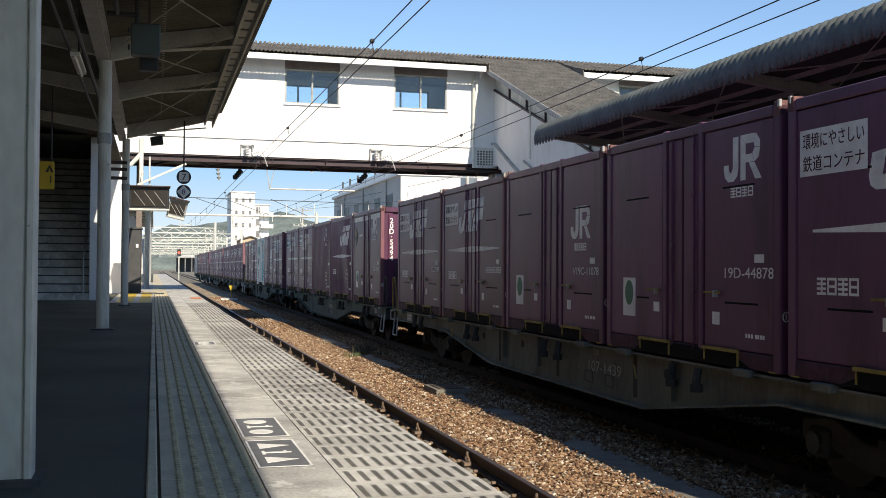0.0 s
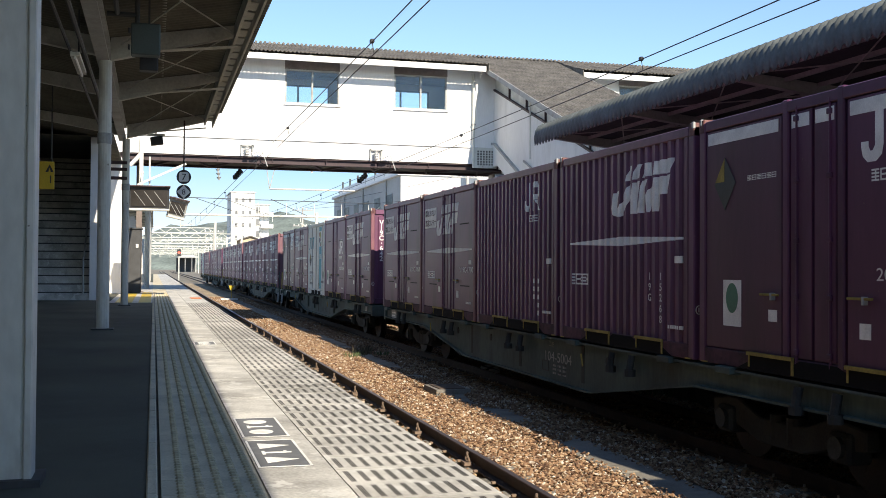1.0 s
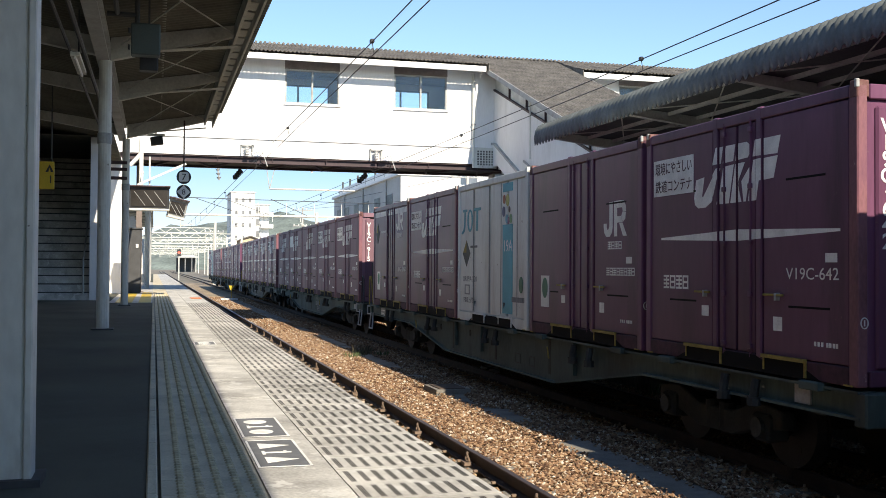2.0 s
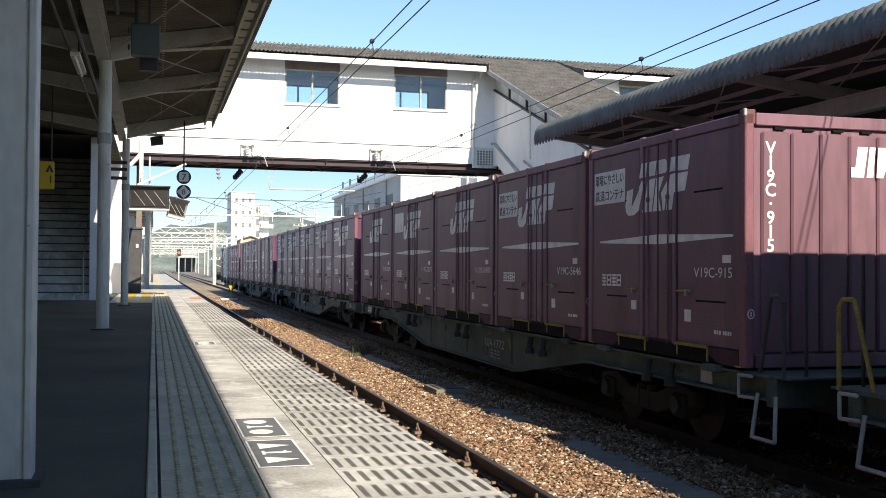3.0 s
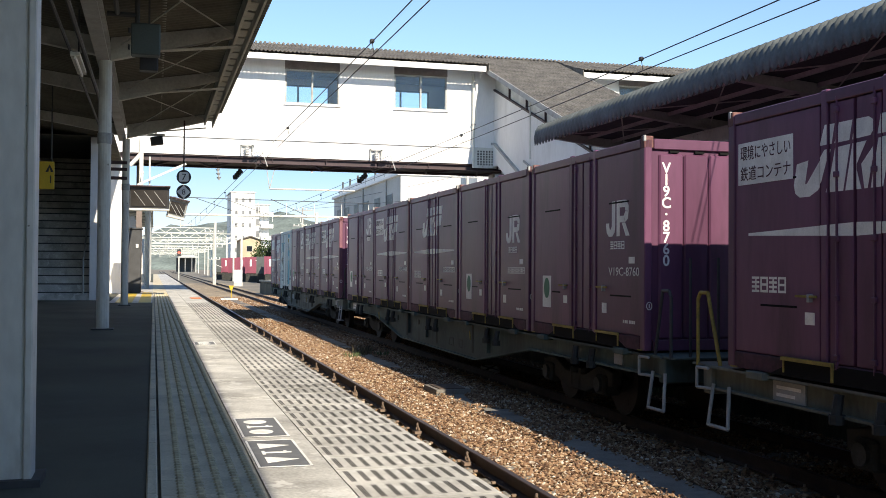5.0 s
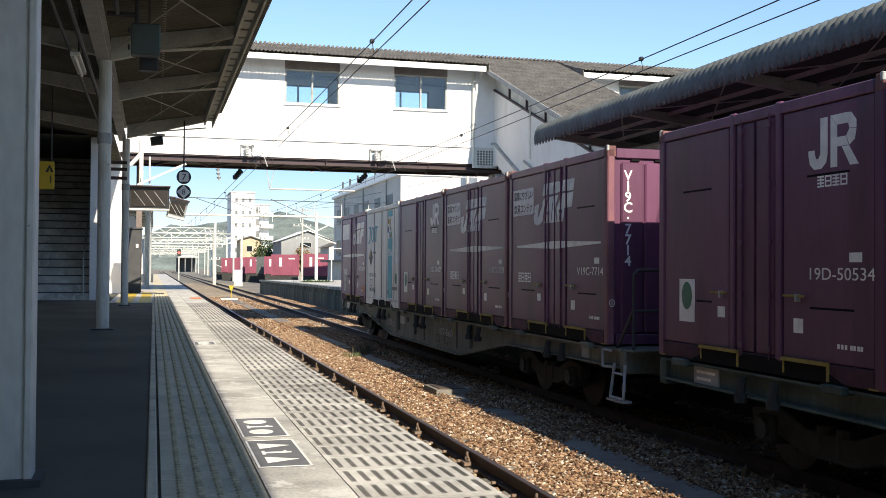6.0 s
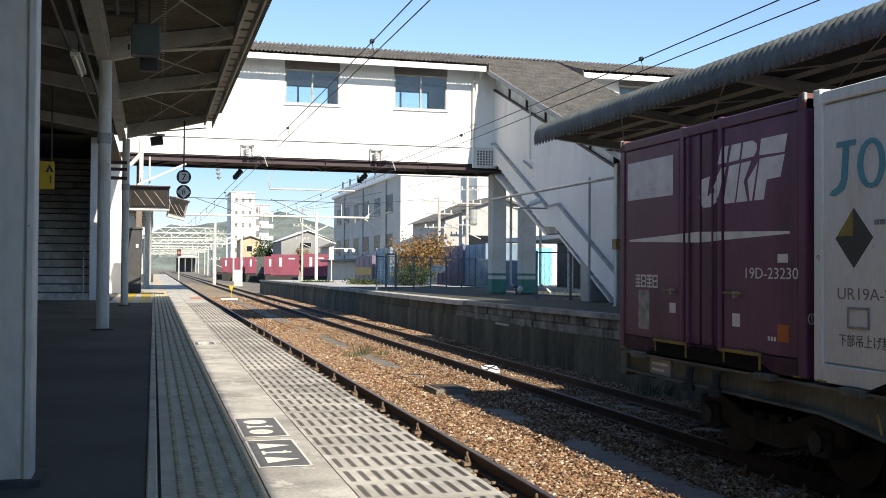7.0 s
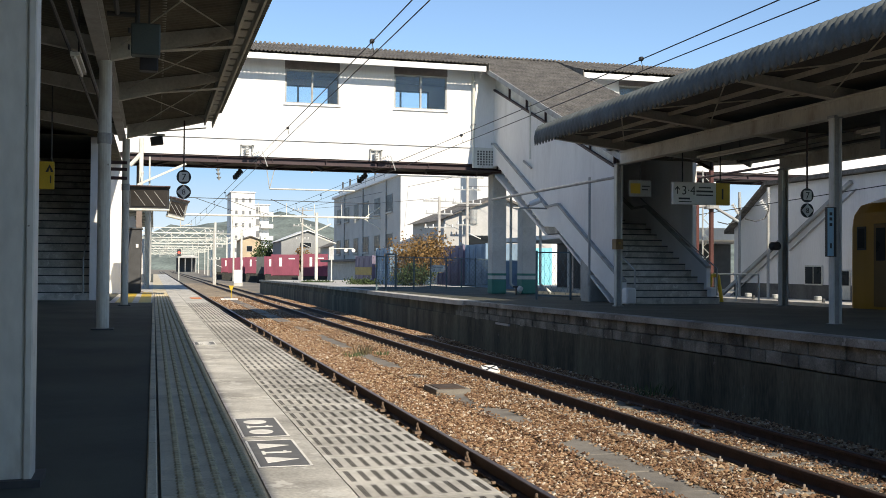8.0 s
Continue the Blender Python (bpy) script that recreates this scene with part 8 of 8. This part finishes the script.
facade("warehouse", 18.4, 26, 66, 74.5, 5.2, -0.3, GREYWALL, "pale low warehouse with a shallow gable roof", [(68, 70, 2.6, 4.2), (71.5, 73.5, 2.6, 4.2)], [(20, 21.5, 3, 4.2)], "gable")
# pane colour lifted to imitate glare washing out the distant windows
WASHEDPANE = mat("washed_out_window", (0.17, 0.175, 0.18), 0.4, var=0.3, scale=0.5)
wt = []
for k in range(5):
    for j in range(3):
        wt.append((16.2 + j * 1.4, 16.75 + j * 1.4, 5.0 + k * 2.6, 5.9 + k * 2.6))
facade("apartment_tower", 15.4, 20.2, 220, 232, 17.4, -0.4, OFFWHITE, "white apartment tower with small curtained windows", (), wt, pane=WASHEDPANE)
tb2 = facade("apartment_wing", 20.25, 23.4, 222, 240, 15.0, -0.4, OFFWHITE, "white apartment wing with stacked balconies", (), [(20.7, 21.5, 3.2 + k * 2.5, 4.6 + k * 2.5) for k in range(5)], pane=WASHEDPANE)
for k in range(5):
    part("balcony", boxes((21.6, 24.2, 220.6, 222, 2.6 + k * 2.5, 3.5 + k * 2.5)), OFFWHITE, tb2)
facade("house", 18.8, 26.8, 160, 172, 6.0, -0.4, DARKHOUSE, "grey house with a pale gable roof beyond the yard", (), [(21.6, 23.4, 4.9, 5.8)], "gable", OFFWHITE)
facade("house", 14.3, 17.8, 182, 190, 6.6, -0.4, TAN, "small tan house with a grey gable roof", (), [(15.4, 16.4, 4.6, 5.6)], "gable")
facade("house", 24.5, 30.0, 150, 158, 5.0, -0.4, GREYWALL, "grey house beside the office", (), [(26, 27.2, 2.8, 4)], "gable")
for i in range(10):
    random.seed(40 + i)
    x = -60 + i * 6.1 if i < 8 else 30 + (i - 8) * 9
    facade("house", x, x + 5, 260 + random.uniform(-20, 40), 310, random.uniform(5, 8), -0.4, random.choice((OFFWHITE, TAN, GREYWALL)), "distant town house beyond the railway", (), [(x + 1, x + 2, 3, 4.2), (x + 3, x + 4, 3, 4.2)], "gable")
# station roof across the tracks in the distance
ds = thing("distant_shed", (0, 0, 0), "dark open railway shed over the distant tracks", "shed")
part("roof", prism(bmesh.new(), [(9.5, 6.0), (12, 6.7), (15.5, 6.6), (18, 6.0), (18, 5.6), (9.5, 5.6)], "y", 440, 470), GREYWALL, ds)
# dark sheet put below the roof in place of the shade there
part("back_wall", boxes((9.5, 18, 469, 470, -0.4, 5.7)), DARKSTEEL, ds)
for i in range(4):
    part("column", boxes((9.6 + i * 2.7, 9.9 + i * 2.7, 440, 440.5, -0.4, 5.7)), DARKHOUSE, ds)


def utility_pole(x, y, h, label):
    p = thing("utility_pole", (x, y, -0.1), label, "utility pole", "utility poles in the yard")
    bm = bmesh.new()
    rod(bm, (0, 0, 0), (0, 0, h), 0.13, 12, 0.09)
    part("shaft", bm, CONCRETE, p)
    for k, w in ((0.3, 1.1), (1.1, 0.9), (2.0, 1.0), (3.4, 0.7)):
        a = part("crossarm", bars(0.08, 0.09, ((-w, 0, h - k), (w, 0, h - k))), GREYSTEEL, p)
        for s in (-w * 0.9, -w * 0.4, w * 0.4, w * 0.9):
            part("insulator", rods(0.05, ((s, 0, h - k + 0.04), (s, 0, h - k + 0.22)), seg=8), PORCELAIN, a)
    if "transformer" in label:
        part("transformer", rods(0.26, ((0.42, 0, h - 3.3), (0.42, 0, h - 2.4)), seg=14), GREYSTEEL, p)
    part("lamp_arm", bars(0.05, 0.05, ((0, 0, h - 3.9), (0.9, -0.1, h - 4.3))), PORCELAIN, p)
    return p


utility_pole(17.8, 65, 6.7, "concrete utility pole with crossarms in the yard")
utility_pole(19.7, 65, 8.3, "taller concrete utility pole with a transformer in the yard")
utility_pole(15.4, 112, 8.5, "concrete utility pole beside the office")
utility_pole(6.6, 121, 6.3, "slim pale pole beside the far tracks")
uw = thing("power_lines", (0, 0, 0), "thin dark power lines between the poles", "wire")
part("wire", rods(0.015, ((17.8, 65, 6.5), (15.4, 112, 8.2)), ((19.7, 65, 8.1), (15.4, 112, 8.3)), ((19.7, 65, 7.3), (30, 58, 7.0)), ((17.8, 65, 5.9), (30, 58, 6.2)), seg=5), WIRE, uw)


# ---- plants and hills ----
def leaf_tree(at, h, spread, trunk_r, leaf_mat, label, seed, n=900, leaf=0.13, base=0.35):
    rng = random.Random(seed)
    t = thing("tree", at, label, "tree")
    bm = bmesh.new()
    rod(bm, (0, 0, 0), (0.05, 0, h * 0.45), trunk_r, 9, trunk_r * 0.6)
    tips = []
    for i in range(9):
        a = i * 2.4
        z0 = h * (0.22 + 0.03 * i)
        e = Vector((spread * 0.75 * math.cos(a) * rng.uniform(0.6, 1), spread * 0.75 * math.sin(a) * rng.uniform(0.6, 1), h * rng.uniform(0.55, 0.95)))
        rod(bm, (0.04, 0, z0), e, trunk_r * 0.45, 6, trunk_r * 0.12)
        tips += [e, e * 0.75 + Vector((0, 0, h * 0.1))]
    part("trunk", bm, mat("bark", (0.1, 0.075, 0.055), 0.9, var=0.3, scale=6), t)
    bm = bmesh.new()
    for i in range(n):
        c = rng.choice(tips) + Vector((rng.gauss(0, spread * 0.24), rng.gauss(0, spread * 0.24), rng.gauss(0, h * 0.1)))
        if c.z < h * base:
            c.z = h * base + rng.uniform(0, 0.3)
        q = Euler((rng.uniform(0, 6.28), rng.uniform(0, 6.28), rng.uniform(0, 6.28))).to_matrix()
        s = leaf * rng.uniform(0.6, 1.3)
        bm.faces.new([bm.verts.new(c + q @ Vector(p) * s) for p in ((-0.5, 0, 0), (0, -0.35, 0.08), (0.6, 0, 0), (0, 0.35, 0.08))])
    part("crown", bm, leaf_mat, t)
    return t


AUTUMN = mat("autumn_leaf", (0.2, 0.12, 0.045), 0.8, var=0.25, scale=2, island=0.5)
LEAF = mat("green_leaf", (0.045, 0.07, 0.025), 0.8, var=0.25, scale=2, island=0.5)
leaf_tree((14.0, 55, 0.2), 3.4, 1.7, 0.1, AUTUMN, "small autumn tree with orange-brown leaves behind the fence", 3, 5200, 0.12, 0.25)
leaf_tree((13.3, 54, 0.2), 1.9, 1.2, 0.06, LEAF, "low dark green shrub under the autumn tree", 4, 2600, 0.1, 0.05)
leaf_tree((11.5, 58, 0.55), 0.75, 1.0, 0.04, LEAF, "low green bush behind the fence", 5, 1000, 0.12, 0.02)
leaf_tree((10.2, 68, 0.5), 0.6, 1.1, 0.04, LEAF, "low green bush beside the yard", 6, 900, 0.12, 0.02)
leaf_tree((17.6, 175, -0.4), 6.0, 2.2, 0.2, LEAF, "round green tree beside the tan house", 7, 1500, 0.4, 0.2)
leaf_tree((21.0, 152, -0.4), 4.8, 2.0, 0.2, AUTUMN, "reddish bush tree behind the yard containers", 8, 1400, 0.35, 0.3)
leaf_tree((27.0, 168, -0.4), 6.5, 2.5, 0.2, LEAF, "green tree beside the gable house", 9, 1500, 0.4, 0.2)


def hills():
    # grey-green tones carry the distance haze in the colour itself
    HILL = mat("hazy_wooded_hill", (0.15, 0.18, 0.16), 0.95, var=0.4, scale=0.06, fine=0.5, bump=0.8, stain=((0.2, 0.225, 0.21), 0.6, 0.04))
    bm = bmesh.new()
    nx, ny = 120, 14
    rows = []
    for j in range(ny + 1):
        row = []
        for i in range(nx + 1):
            x = -500 + i * 10.5
            y = 760 + j * 18
            u = j / ny
            top = 36 + 14 * math.exp(-((x - 90) / 60) ** 2) + 10 * noise.noise((x * 0.012, 2.0, 0)) + 6 * noise.noise((x * 0.04, 5.0, 0))
            if x < 15:
                top -= min(9, (15 - x) * 0.2)
            row.append(bm.verts.new((x, y, -2 + top * math.sin(min(1, u * 1.25) * math.pi / 2) + 2.2 * noise.noise((x * 0.13, y * 0.1, 1)))))
        rows.append(row)
    for a, b in zip(rows, rows[1:]):
        for i in range(nx):
            bm.faces.new((a[i], a[i + 1], b[i + 1], b[i]))
    structure("backdrop_hills", bm, HILL, "low wooded hills beyond the town")


hills()
sl = thing("floor_spotlight", (12.55, 35.3, 1.03), "small white spotlight on a dark bracket beside the pier", "lamp")
part("bracket", rods(0.03, ((0, 0, 0), (0, 0, 0.28)), ((-0.12, 0, 0.28), (0.1, 0, 0.28)), seg=7), DARKSTEEL, sl)
part("head", rods(0.09, ((0.1, -0.02, 0.24), (0.16, -0.12, 0.2)), seg=12), PORCELAIN, sl)


def sky_distance():
    """Pale blue air low over the hills, far behind everything."""
    m = bpy.data.materials.new("distant_sky")
    m.use_nodes = True
    n, ln = m.node_tree.nodes, m.node_tree.links
    n.remove(n["Principled BSDF"])
    em = n.new("ShaderNodeEmission")
    tc = n.new("ShaderNodeTexCoord")
    sep = n.new("ShaderNodeSeparateXYZ")
    ramp = n.new("ShaderNodeValToRGB")
    e = ramp.color_ramp.elements
    e[0].position, e[0].color = 0.2, (0.66, 0.8, 0.92, 1)
    e[1].position, e[1].color = 0.75, (0.3, 0.58, 0.95, 1)
    ln.new(tc.outputs["Generated"], sep.inputs[0])
    ln.new(sep.outputs[2], ramp.inputs[0])
    ln.new(ramp.outputs[0], em.inputs["Color"])
    ln.new(em.outputs[0], n["Material Output"].inputs["Surface"])
    bm = bmesh.new()
    lo, hi = [], []
    for i in range(41):
        a = radians(-35 + i * 2.5)
        lo.append(bm.verts.new((1180 * math.sin(a), 1180 * math.cos(a), -10)))
        hi.append(bm.verts.new((1180 * math.sin(a), 1180 * math.cos(a), 165)))
    for i in range(40):
        bm.faces.new((lo[i], lo[i + 1], hi[i + 1], hi[i]))
    structure("backdrop_sky", bm, m, "pale blue sky low over the hills", smooth=True)


sky_distance()


def motions():
    """The goods train runs past at a steady speed; its wheels turn with it."""
    tail0, speed = 150.54, 19.82
    for ob, s, z in MOVING:
        walk(ob, [(t, pose(TRAIN_X, tail0 - s - speed * t, z)) for t in (0.0, 2.0, 4.0, 6.0, 8.0)])
    step = 1 / 30
    turn = math.degrees(speed * step / 0.43)
    for w, y in WHEELS:
        walk(w, [(k * step, Matrix.Translation((0, y, 0.43)) @ Matrix.Rotation(radians(turn * k), 4, "X")) for k in range(241)])


motions()
